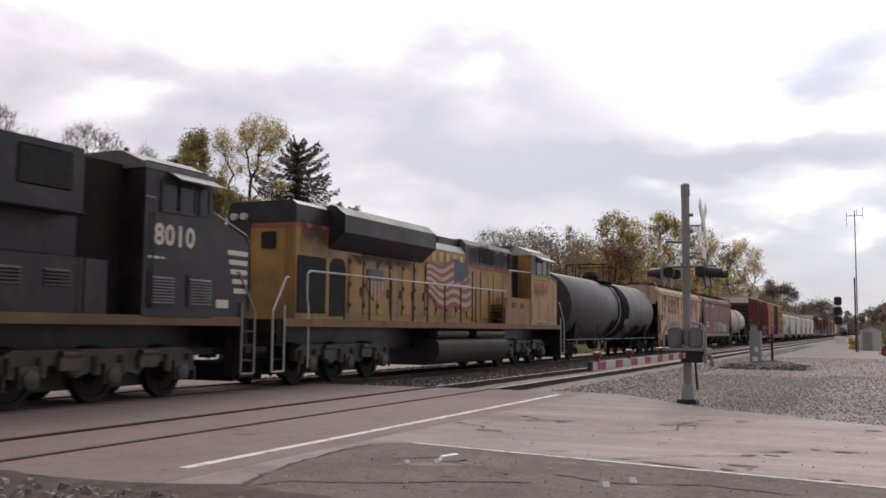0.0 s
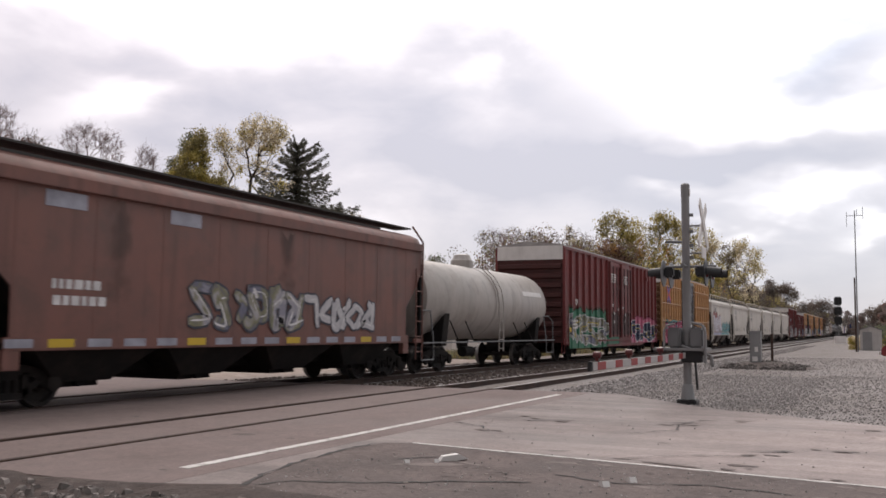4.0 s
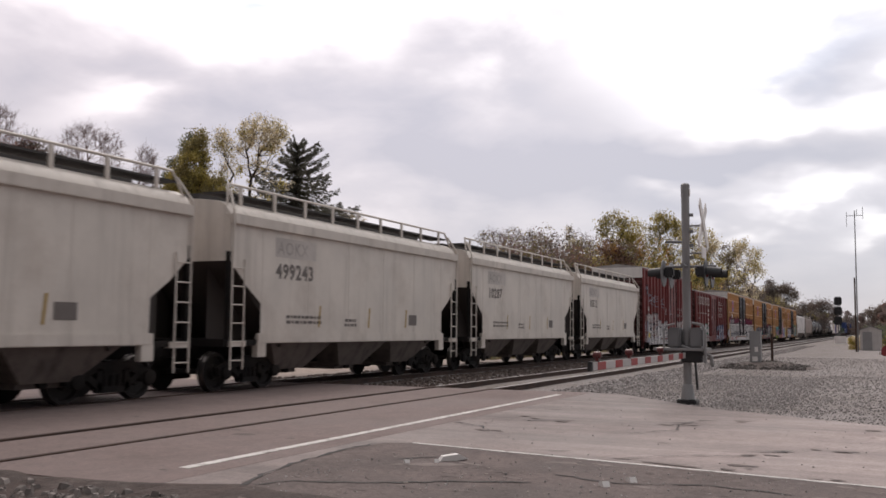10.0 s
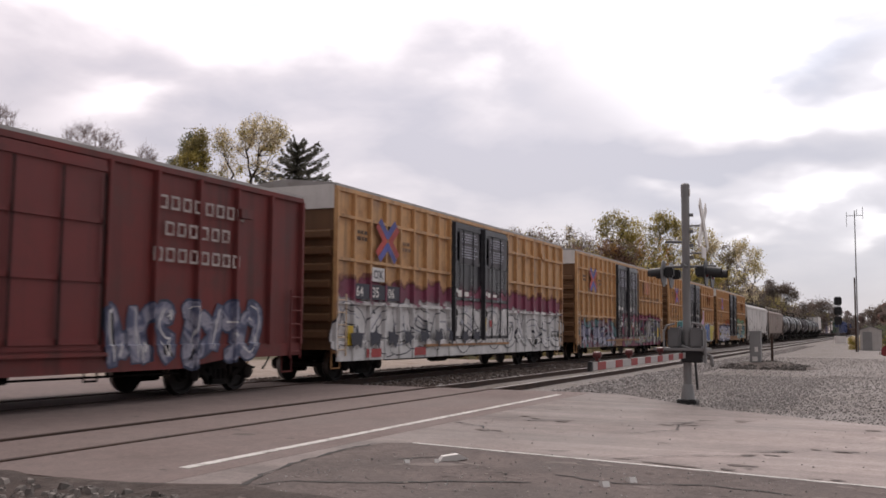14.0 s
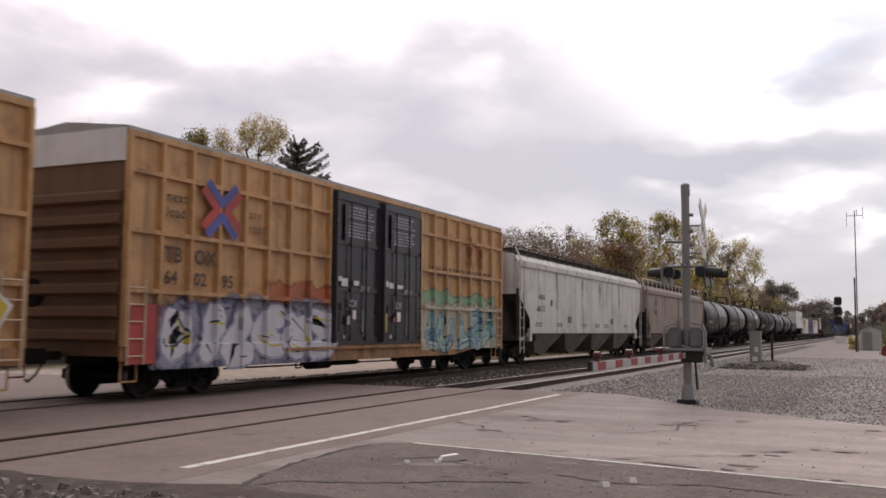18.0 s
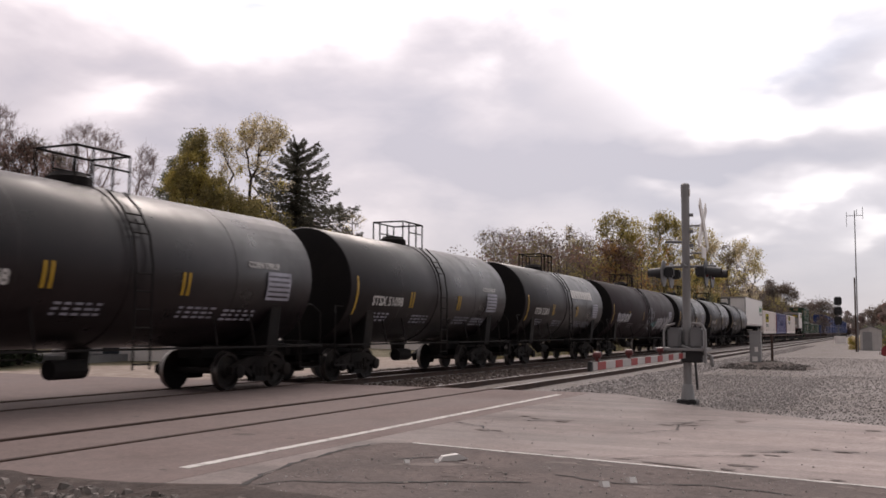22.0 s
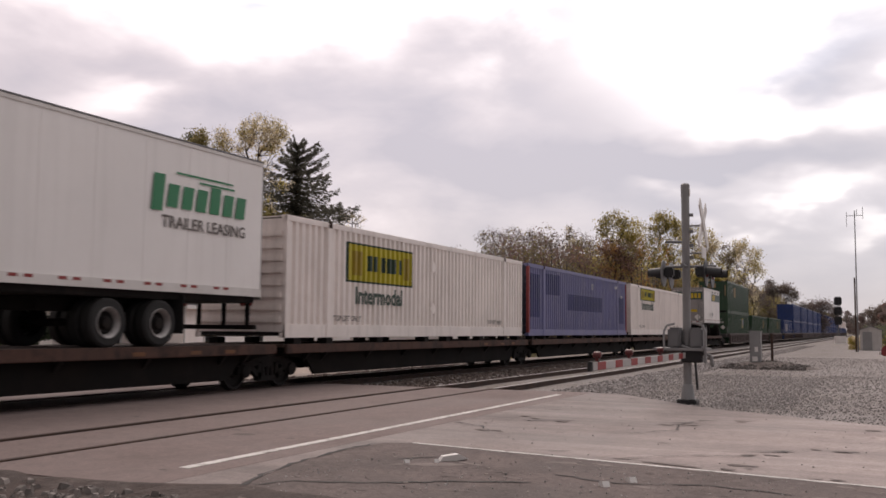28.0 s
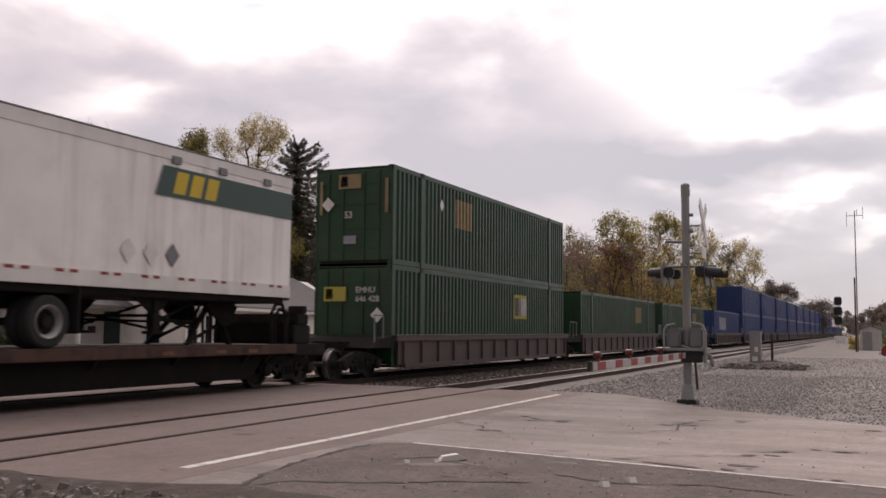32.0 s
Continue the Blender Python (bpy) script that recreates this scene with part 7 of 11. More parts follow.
        tube(b, (legs, -0.98, 0.6), (legs, 0.98, 0.6), 0.03, 6)
        part("cross_shaft", b, M_GEAR, t)
        b = bmesh.new()
        pipe(b, [(legs - 0.2, -1.1, floor - 0.2), (legs - 0.32, -1.15, 0.75), (legs - 0.2, -1.15, 0.55), (legs - 0.05, -1.1, 0.62)], 0.014)
        part("crank_handle", b, M_GEAR, t)
    TRAIN.append((t, u))
    t.matrix_basis = pose(u, TRACK_Y, z)
    return t


def hitch(car, x, zdeck, top):
    """Folding stand that holds a trailer's king pin."""
    for s in (-1, 1):
        for p, q, r in (((x - 1.1, s * 0.55, zdeck), (x - 0.15, s * 0.32, top - 0.1), 0.06), ((x + 0.35, s * 0.55, zdeck), (x + 0.1, s * 0.32, top - 0.1), 0.075), ((x - 1.1, s * 0.55, zdeck + 0.03), (x + 0.3, s * 0.45, zdeck + (top - zdeck) * 0.55), 0.04)):
            b = bmesh.new()
            pipe(b, [p, q], r)
            part("hitch_strut", b, M_GEAR, car, "steel strut of a king-pin stand")
        b = bmesh.new()
        prism(b, [(x - 0.62, top - 0.14), (x + 0.5, top - 0.14), (x + 0.24, zdeck + 0.42), (x - 0.05, zdeck + 0.42)], "y", s * 0.62 - 0.03, s * 0.62 + 0.03)
        part("hitch_gusset", b, M_GEAR, car, "black triangular gusset")
    part("hitch_plate", bevelled(x - 0.5, x + 0.5, -0.6, 0.6, top - 0.14, top - 0.02, 0.02), M_GEAR, car, "steel plate under the trailer's king pin")


M_FLANGE = mat("rusty_deck_edge", (0.085, 0.042, 0.031), 0.85, 0, 0.4, 5, 0.2, streak=0.4, dirt=(0.022, 0.015, 0.013), dirt_amt=0.9, dirt_scale=1.6)
M_ORANGEREF = mat("dull_orange_reflector", (0.17, 0.065, 0.022), 0.6, 0, 0.4, 9)
# near black: the shade below the deck edge is put into this colour
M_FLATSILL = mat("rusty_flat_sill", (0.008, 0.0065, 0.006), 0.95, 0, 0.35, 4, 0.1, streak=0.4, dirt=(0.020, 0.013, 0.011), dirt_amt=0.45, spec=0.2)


def spine(u, L, label, zdeck=1.0, end_truck=(True, False)):
    """Low flat platform; neighbours share the trucks at their ends."""
    car = thing("flat_car", label, "flat car", "freight cars")
    b = bmesh.new()
    box(b, 0.1, L - 0.1, -0.36, 0.36, 0.42, zdeck - 0.06)
    prism(b, [(1.5, 0.62), (L - 1.5, 0.62), (L - 2.4, 0.36), (2.4, 0.36)], "y", -0.30, 0.30)
    part("centre_sill", b, M_GEAR, car)
    part("deck", bevelled(0.15, L - 0.15, -1.36, 1.36, zdeck - 0.07, zdeck, 0.01), M_RUST, car, "rusty steel deck")
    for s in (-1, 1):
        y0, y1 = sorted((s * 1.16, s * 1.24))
        # sill drawn deeper to take in the shadow under the car
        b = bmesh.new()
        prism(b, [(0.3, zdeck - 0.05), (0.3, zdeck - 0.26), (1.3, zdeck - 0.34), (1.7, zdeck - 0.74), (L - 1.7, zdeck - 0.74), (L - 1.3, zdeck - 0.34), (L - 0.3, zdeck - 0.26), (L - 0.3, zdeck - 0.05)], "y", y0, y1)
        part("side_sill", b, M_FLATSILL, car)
        y0, y1 = sorted((s * 1.36, s * 1.44))
        part("deck_flange", bevelled(0.2, L - 0.2, y0, y1, zdeck - 0.21, zdeck + 0.005, 0.014), M_FLANGE, car, "worn rusty deck edge")
        for x in (1.2, 2.0, L * 0.25, L * 0.375, L * 0.5, L * 0.625, L * 0.75, L - 2.0, L - 1.2):
            b = bmesh.new()
            prism(b, [(s * 1.24, zdeck - 0.21), (s * 1.42, zdeck - 0.21), (s * 1.24, zdeck - 0.42)], "x", x - 0.04, x + 0.04)
            part("deck_bracket", b, M_GEAR, car)
        y0, y1 = sorted((s * 1.44, s * 1.446))
        for x in (L - 4.6, L - 3.0, L - 1.9):
            b = bmesh.new()
            box(b, x - 0.16, x + 0.16, y0, y1, zdeck - 0.165, zdeck - 0.09)
            part("reflector", b, M_ORANGEREF, car, "dull orange reflector strip")
    if end_truck[0]:
        truck(car, 0.0)
    if end_truck[1]:
        truck(car, L)
    add_to_train(car, u)
    return car


M_CHORD = mat("worn_pale_steel", (0.34, 0.31, 0.30), 0.5, 0.2, 0.3, 4, dirt=(0.10, 0.07, 0.06), dirt_amt=0.5)


def wellcar(u, L, label, end_truck=(True, False), material=None, far=False):
    """Well car: deep ribbed side beams with the container hung low between them."""
    material = material or M_WELL
    car = thing("well_car", label, "well car", "freight cars")
    for s in (-1, 1):
        y0, y1 = sorted((s * 1.36, s * 1.48))
        part("top_chord", bevelled(0.3, L - 0.3, y0, y1, 1.02, 1.20, 0.02), material, car)
        # thin pale strip added as the sky's highlight on the chord's top
        part("chord_cap", bevelled(0.3, L - 0.3, *sorted((s * 1.35, s * 1.49)), 1.20, 1.215, 0.005), M_CHORD, car, "worn pale edge of the chord")
        y0, y1 = sorted((s * 1.38, s * 1.42))
        b = bmesh.new()
        box(b, 0.5, L - 0.5, y0, y1, 0.36, 1.04)
        part("side_plate", b, material, car)
        y0, y1 = sorted((s * 1.34, s * 1.50))
        part("bottom_chord", bevelled(0.8, L - 0.8, y0, y1, 0.26, 0.38, 0.02), material, car)
        pm = bmesh.new()
        y0, y1 = sorted((s * 1.42, s * 1.49))
        box(pm, -0.04, 0.04, y0, y1, 0.38, 1.02)
        pm = mesh_of("side_post", pm, material)
        n = 6 if far else 14
        for i in range(n):
            part("side_post", pm, None, car, at=pose(0.8 + (L - 1.6) * i / (n - 1), 0, 0))
    for x in (0.9, L * 0.35, L * 0.65, L - 0.9):
        b = bmesh.new()
        box(b, x - 0.2, x + 0.2, -1.33, 1.33, 0.27, 0.33)
        part("floor_beam", b, M_GEAR, car)
    for q in (0, 1):
        X = (lambda v: v) if q == 0 else (lambda v: L - v)
        b = bmesh.new()
        box(b, *sorted((X(-1.0), X(0.4))), -0.5, 0.5, 0.72, 1.02)
        prism(b, [(X(-0.9), 0.85), (X(0.35), 0.85), (X(0.35), 1.2), (X(-0.5), 1.1)], "y", -1.4, 1.4)
        part("end_platform", b, M_GEAR, car, "grimy dark end platform")
        for s in (-1, 1):
            b = bmesh.new()
            pipe(b, [(X(-0.8), s * 1.35, 1.0), (X(-0.8), s * 1.35, 1.75), (X(-0.3), s * 1.35, 1.75), (X(-0.3), s * 1.35, 1.0)], 0.02)
            part("end_handrail", b, M_GREYP, car)
    if end_truck[0]:
        truck(car, -1.0)
    if end_truck[1]:
        truck(car, L + 1.0)
    add_to_train(car, u)
    return car


M_WELL = mat("well_car_paint", (0.088, 0.062, 0.058), 0.7, 0, 0.2, 5, streak=0.4, dirt=(0.09, 0.06, 0.05), dirt_amt=0.5)


def six_wheel_truck(car, x):
    b = bmesh.new()
    for s in (-1, 1):
        y0, y1 = sorted((s * 0.98, s * 1.14))
        prism(b, [(-2.35, 0.86), (-2.1, 0.98), (2.1, 0.98), (2.35, 0.86), (2.35, 0.60), (1.95, 0.56), (1.6, 0.70), (1.1, 0.72), (0.75, 0.48), (0.35, 0.60), (-0.35, 0.60), (-0.75, 0.48), (-1.1, 0.72), (-1.6, 0.70), (-1.95, 0.56), (-2.35, 0.60)], "y", y0, y1)
        for q in (-1.85, 0.0, 1.85):
            y2, y3 = sorted((s * 1.08, s * 1.26))
            box(b, q - 0.20, q + 0.20, y2, y3, 0.36, 0.72)
            lathe(b, [(s * 1.20, 0.16), (s * 1.31, 0.16), (s * 1.33, 0.1)], 12, "y", (q, 0, 0.5))
            for k in (-0.32, 0.32):
                lathe(b, [(0.52, 0.085), (0.86, 0.085)], 8, "z", (q + k, s * 1.16, 0))
        for q in (-0.95, 0.95):
            box(b, q - 0.25, q + 0.25, *sorted((s * 1.14, s * 1.24)), 0.62, 0.84)
            tube(b, (q - 0.2, s * 1.2, 0.9), (q + 0.25, s * 1.2, 0.9), 0.07, 8)
        pipe(b, [(-2.3, s * 1.2, 0.32), (-2.3, s * 1.2, 0.6)], 0.03)
        pipe(b, [(2.3, s * 1.2, 0.32), (2.3, s * 1.2, 0.6)], 0.03)
    box(b, -2.2, 2.2, -0.9, 0.9, 0.62, 0.90)
    for q in (-0.93, 0.93):
        box(b, q - 0.62, q + 0.62, -0.62, 0.62, 0.24, 0.64)
    t = part("truck", mesh_of("truck", b, M_TRUCK, True), None, car, "six-wheel locomotive truck", at=pose(x, 0, 0))
    wm = bmesh.new()
    for s in (-1, 1):
        lathe(wm, [(s * 0.66, 0.1), (s * 0.66, 0.535), (s * 0.69, 0.535), (s * 0.70, 0.51), (s * 0.80, 0.505), (s * 0.80, 0.42), (s * 0.75, 0.39), (s * 0.745, 0.2), (s * 0.82, 0.16), (s * 0.82, 0.05)], 22, "y")
    lathe(wm, [(-0.9, 0.09), (0.9, 0.09)], 8, "y")
    wm = mesh_of("wheelset", wm, M_WHEEL, True)
    for q in (-1.85, 0.0, 1.85):
        w = part("wheelset", wm, None, t, at=pose(q, 0, 0.51))
        WHEELS.append((w, car, x + q))


M_TRUCK = mat("dusty_truck", (0.075, 0.065, 0.060), 0.65, 0.1, 0.4, 8, 0.3, dirt=(0.15, 0.12, 0.10), dirt_amt=0.6, dirt_scale=3.0)
M_STRIPE = mat("locomotive_stripe", (0.62, 0.58, 0.50), 0.5, 0, 0.1)
M_SILL = mat("rusty_sill_stripe", (0.16, 0.095, 0.05), 0.7, 0, 0.3, 6)
M_MESH = mat("dark_grille", (0.012, 0.012, 0.013), 0.8, 0, 0.2, 30, 0.5)


def handrail(car, pts, z0, z1, y, material, posts=True, r=0.022):
    b = bmesh.new()
    pipe(b, [(x, y, z1) for x in pts], r)
    part("handrail", b, material, car)
    if posts:
        pm = bmesh.new()
        tube(pm, (0, 0, z0), (0, 0, z1), r * 0.9, 6)
        pm = mesh_of("handrail_post", pm, material)
        for x in pts:
            part("handrail_post", pm, None, car, at=pose(x, y, 0))


def end_steps(car, x, w, material, rail_mat, deck=1.58):
    """Stepwell at a locomotive's corner; w is the way that it faces along x."""
    for s in (-1, 1):
        b = bmesh.new()
        y0, y1 = sorted((s * 1.10, s * 1.52))
        for k, z in enumerate((0.36, 0.68, 1.0, 1.30)):
            box(b, *sorted((x, x - w * 0.42)), y0, y1, z - 0.02, z + 0.02)
        box(b, *sorted((x - w * 0.42, x - w * 0.46)), y0, y1, 0.34, deck)
        for q in (0.0, -0.42):
            box(b, *sorted((x + w * q, x + w * (q - 0.03))), y0 + 0.0, y0 + 0.05, 0.30, deck)
        part("step_well", b, material, car)
        b = bmesh.new()
        pipe(b, [(x, s * 1.53, 0.40), (x, s * 1.53, 1.75), (x - w * 0.55, s * 1.50, 2.55), (x - w * 0.65, s * 1.5, 2.55)], 0.024)
        pipe(b, [(x - w * 0.46, s * 1.53, 0.40), (x - w * 0.46, s * 1.53, 1.9)], 0.024)
        pipe(b, [(x, s * 1.53, 0.40), (x - w * 0.46, s * 1.53, 0.40)], 0.022)
        part("grab_rail", b, rail_mat, car)


def loco_frame(car, L, sill_mat, deck=1.58):
    b = bmesh.new()
    box(b, 0.5, L - 0.5, -1.5, 1.5, deck - 0.12, deck)
    box(b, 0.3, L - 0.3, -0.6, 0.6, 0.80, deck - 0.1)
    part("deck", b, M_LOCOBLK, car)
    for s in (-1, 1):
        y0, y1 = sorted((s * 1.44, s * 1.53))
        part("frame_sill", bevelled(0.5, L - 0.5, y0, y1, deck - 0.17, deck + 0.02, 0.01), sill_mat, car)
    for x, w in ((0.25, -1), (L - 0.25, 1)):
        b = bmesh.new()
        box(b, *sorted((x, x - w * 0.25)), -1.5, 1.5, 0.95, deck)
        box(b, *sorted((x, x + w * 0.12)), -1.1, 1.1, 0.22, 0.62)
        part("pilot_plate", b, M_GEAR, car)
        coupler(car, x, w)
    b = bmesh.new()
    prism(b, [(-1.40, 1.05), (-1.50, 0.96), (-1.52, 0.66), (-1.40, 0.42), (-1.10, 0.26), (1.10, 0.26), (1.40, 0.42), (1.52, 0.66), (1.50, 0.96), (1.40, 1.05)], "x", L * 0.41, L * 0.69)
    box(b, L * 0.42, L * 0.68, -0.9, 0.9, 1.0, 1.40)
    part("fuel_tank", b, M_FUEL, car, "grey underslung fuel tank", True)
    for s in (-1, 1):
        for a, c in ((0.415, 0.53), (0.56, 0.685)):
            b = bmesh.new()
            tube(b, (L * a, s * 1.26, 1.24), (L * c, s * 1.26, 1.24), 0.16, 14)
            part("air_reservoir", b, M_FUEL, car, smooth=True)


M_FUEL = mat("fuel_tank_paint", (0.042, 0.032, 0.030), 0.42, 0.1, 0.25, 5, streak=0.3, dirt=(0.10, 0.075, 0.06), dirt_amt=0.5)


def cab(car, x0, x1, zt, material, roof_mat, nose_x, nose_top, nose_mat, panes, visor, deck=1.58, W=1.55, nose_tip=2.75):
    """Wide-nosed cab whose front looks towards +x."""
    b = bmesh.new()
    prism(b, [(x0, deck), (x1 + 0.1, deck), (x1 + 0.1, nose_top), (x1 - 0.02, zt - 0.32), (x1 - 0.15, zt - 0.2), (x0, zt - 0.2)], "y", -W, W)
    part("cab_body", b, material, car)
    b = bmesh.new()
    prism(b, [(-W - 0.02, zt - 0.34), (-W - 0.02, zt - 0.24), (-W * 0.62, zt + 0.02), (W * 0.62, zt + 0.02), (W + 0.02, zt - 0.24), (W + 0.02, zt - 0.34)], "x", x0 - 0.05, x1 + 0.03)
    part("cab_roof", b, roof_mat, car)
    b = bmesh.new()
    prism(b, [(x1 + 0.05, deck), (nose_x, deck), (nose_x + 0.02, nose_tip - 0.12), (nose_x - 0.14, nose_tip + 0.03), (x1 + 0.05, nose_top + 0.02)], "y", -W * 0.96, W * 0.96)
    part("nose", b, nose_mat, car)
    for s in (-1, 1):
        b = bmesh.new()
        pipe(b, [(x1 + 0.12, s * W * 0.97, nose_top + 0.05), (nose_x - 0.1, s * W * 0.97, nose_tip + 0.08), (nose_x + 0.03, s * W * 0.97, nose_tip - 0.1)], 0.02)
        part("nose_grab_rail", b, M_GALV, car)
        for a, c, z0, z1 in panes:
            y0, y1 = sorted((s * (W - 0.02), s * (W + 0.014)))
            w = part("cab_window", bevelled(a, c, y0, y1, z0, z1, 0.03), M_GLASS, car, "dark side window")
            y0, y1 = sorted((s * (W + 0.0), s * (W + 0.03)))
            for bx in ((a - 0.05, c + 0.05, z0 - 0.06, z0), (a - 0.05, c + 0.05, z1, z1 + 0.04), (a - 0.05, a, z0 - 0.02, z1 + 0.02), (c, c + 0.05, z0 - 0.02, z1 + 0.02)):
                b = bmesh.new()
                box(b, bx[0], bx[1], y0, y1, bx[2], bx[3])
                part("window_frame", b, M_LOCOBLK, w)
        b = bmesh.new()
        prism(b, [(s * W, zt - 0.36), (s * (W + 0.32), zt - 0.52), (s * (W + 0.32), zt - 0.49), (s * W, zt - 0.32)], "x", *visor)
        part("sun_visor", b, roof_mat, car)
    for s in (-0.8, 0.8):
        b = bmesh.new()
        v = [b.verts.new(p) for p in ((x1 + 0.105, s - 0.55, nose_top + 0.12), (x1 + 0.105, s + 0.55, nose_top + 0.12), (x1 + 0.0, s + 0.5, zt - 0.42), (x1 + 0.0, s - 0.5, zt - 0.42))]
        b.faces.new(v)
        part("windscreen", b, M_GLASS, car)


def louvres(car, x0, x1, z0, z1, y, n, material):
    s = -1 if y < 0 else 1
    for i in range(n):
        b = bmesh.new()
        z = z0 + (z1 - z0) * i / n
        prism(b, [(y, z), (y + s * 0.035, z + 0.005), (y, z + (z1 - z0) / n * 0.8)], "x", x0, x1)
        part("louvre", b, material, car)


def black_locomotive(u, L=22.3):
    car = thing("locomotive", "grimy black diesel locomotive with white nose stripes", "locomotive", "locomotives")
    loco_frame(car, L, M_SILL)
    six_wheel_truck(car, 3.4)
    six_wheel_truck(car, L - 3.9)
    # long hood, low walkway side panels, radiator wings at the far end
    b = bmesh.new()
    prism(b, [(-1.05, 1.58), (1.05, 1.58), (1.05, 4.2), (0.85, 4.35), (-0.85, 4.35), (-1.05, 4.2)], "x", 1.1, 16.2)
    part("long_hood", b, M_LOCOBLK, car)
    b = bmesh.new()
    prism(b, [(-1.5, 3.55), (-1.5, 4.38), (1.5, 4.38), (1.5, 3.55), (1.0, 3.3), (-1.0, 3.3)], "x", 1.2, 7.6)
    part("radiator_wing", b, M_LOCOBLK, car)
    b = bmesh.new()
    prism(b, [(-1.45, 3.3), (-1.45, 4.44), (-0.9, 4.56), (0.9, 4.56), (1.45, 4.44), (1.45, 3.3)], "x", 8.3, 17.35)
    part("equipment_blower_housing", b, M_LOCOBLK, car)
    b = bmesh.new()
    prism(b, [(-1.42, 1.6), (-1.42, 2.55), (-1.05, 2.62), (1.05, 2.62), (1.42, 2.55), (1.42, 1.6)], "x", 9.0, 18.0)
    part("equipment_case", b, M_LOCOBLK, car)
    for s in (-1, 1):
        for a, c in ((9.0, 10.3), (10.9, 12.2), (12.9, 14.1), (14.4, 15.6), (15.95, 17.1)):
            y0, y1 = sorted((s * 1.43, s * 1.47))
            part("intake_grille", bevelled(a, c, y0, y1, 3.66, 4.32, 0.02), M_MESH, car, "dark intake grille")
        for a in (9.6, 10.8, 12.0, 13.2, 14.4, 15.6, 16.6):
            louvres(car, a, a + 0.55, 2.05, 2.35, s * 1.42, 5, M_LOCOBLK)
        for a in (2.0, 3.6, 5.2, 6.8):
            y0, y1 = sorted((s * 1.0, s * 1.07))
            part("hood_door", bevelled(a, a + 1.3, y0, y1, 1.8, 3.2, 0.02), M_LOCOBLK, car)
        b = bmesh.new()
        prism(b, [(s * 1.05, 2.62), (s * 1.05, 3.3), (s * 0.9, 3.3)], "x", 9, 17.6)
        part("hood_ledge", b, M_LOCOBLK, car)
        handrail(car, [1.2, 3.0, 4.8, 6.6, 8.4, 10.2, 12.0, 13.8, 15.6, 17.4], 1.6, 3.30, s * 1.49, M_GEAR)
    b = bmesh.new()
    box(b, 17.3, 18.8, -1.02, 1.02, 1.58, 4.42)
    part("cab_rear_cabinet", b, M_GEAR, car, "sooty cabinet behind the cab")
    cab(car, 18.75, 20.65, 4.68, M_LOCOBLK, M_LOCOGRY, 22.02, 3.68, M_LOCOBLK, ((19.2, 19.62, 3.62, 4.12), (19.68, 20.13, 3.62, 4.12), (20.3, 20.55, 3.66, 4.16)), (19.35, 20.68), nose_tip=3.28)
    for s in (-1, 1):
        b = bmesh.new()
        tube(b, (18.74, s * 1.56, 3.8), (19.0, s * 1.56, 3.8), 0.02, 6)
        part("cab_grab_iron", b, M_GALV, car)
        b = bmesh.new()
        pipe(b, [(18.95, s * 1.56, 1.75), (18.95, s * 1.6, 1.75), (18.95, s * 1.6, 3.5), (18.95, s * 1.56, 3.5)], 0.016)
        part("cab_grab_iron", b, M_LOCOBLK, car)
    b = bmesh.new()
    box(b, 18.9, 19.4, -0.6, 0.6, 4.66, 4.74)
    for x, y in ((18.9, -0.9), (19.5, -0.5), (20.0, -0.2), (20.3, -0.9)):
        tube(b, (x, y, 4.45), (x, y, 4.78), 0.05, 8)
    part("roof_antennas", b, M_LOCOBLK, car)
    for s in (-1, 1):
        y = s * 1.556
        wm = pose(19.0, y - 0.006, 2.94) if s < 0 else pose(20.15, y + 0.006, 2.90, 0, 0, 180)
        words("8010", 0.56, M_STRIPE, car, wm, spread=1.05, bold=0.03)
        for k in range(5):
            z = 2.90 - 0.20 * k
            patch(car, 21.3 + 0.055 * k, 21.98, z, z + 0.105, s * 1.495 + s * 0.004, M_STRIPE, "nose_stripe", "white nose stripe")
        bars(car, 18.85, 2.66, y + s * 0.003, 0.5, 0.05, 1, M_STRIPE, 3)
        patch(car, 20.95, 21.35, 1.78, 1.95, s * 1.495 + s * 0.004, M_STRIPE, "battery_notice")
        for a in (18.85, 19.95):
            y0, y1 = sorted((s * 1.54, s * 1.575))
            lid = part("battery_box_door", bevelled(a, a + 0.8, y0, y1, 1.75, 2.42, 0.02), M_LOCOBLK, car)
            louvres(lid, a + 0.08, a + 0.72, 1.82, 2.34, s * 1.577, 9, M_LOCOGRY)
    end_steps(car, L - 0.05, 1, M_LOCOBLK, M_GALV)
    end_steps(car, 0.05, -1, M_LOCOBLK, M_GALV)
    add_to_train(car, u)
    return car


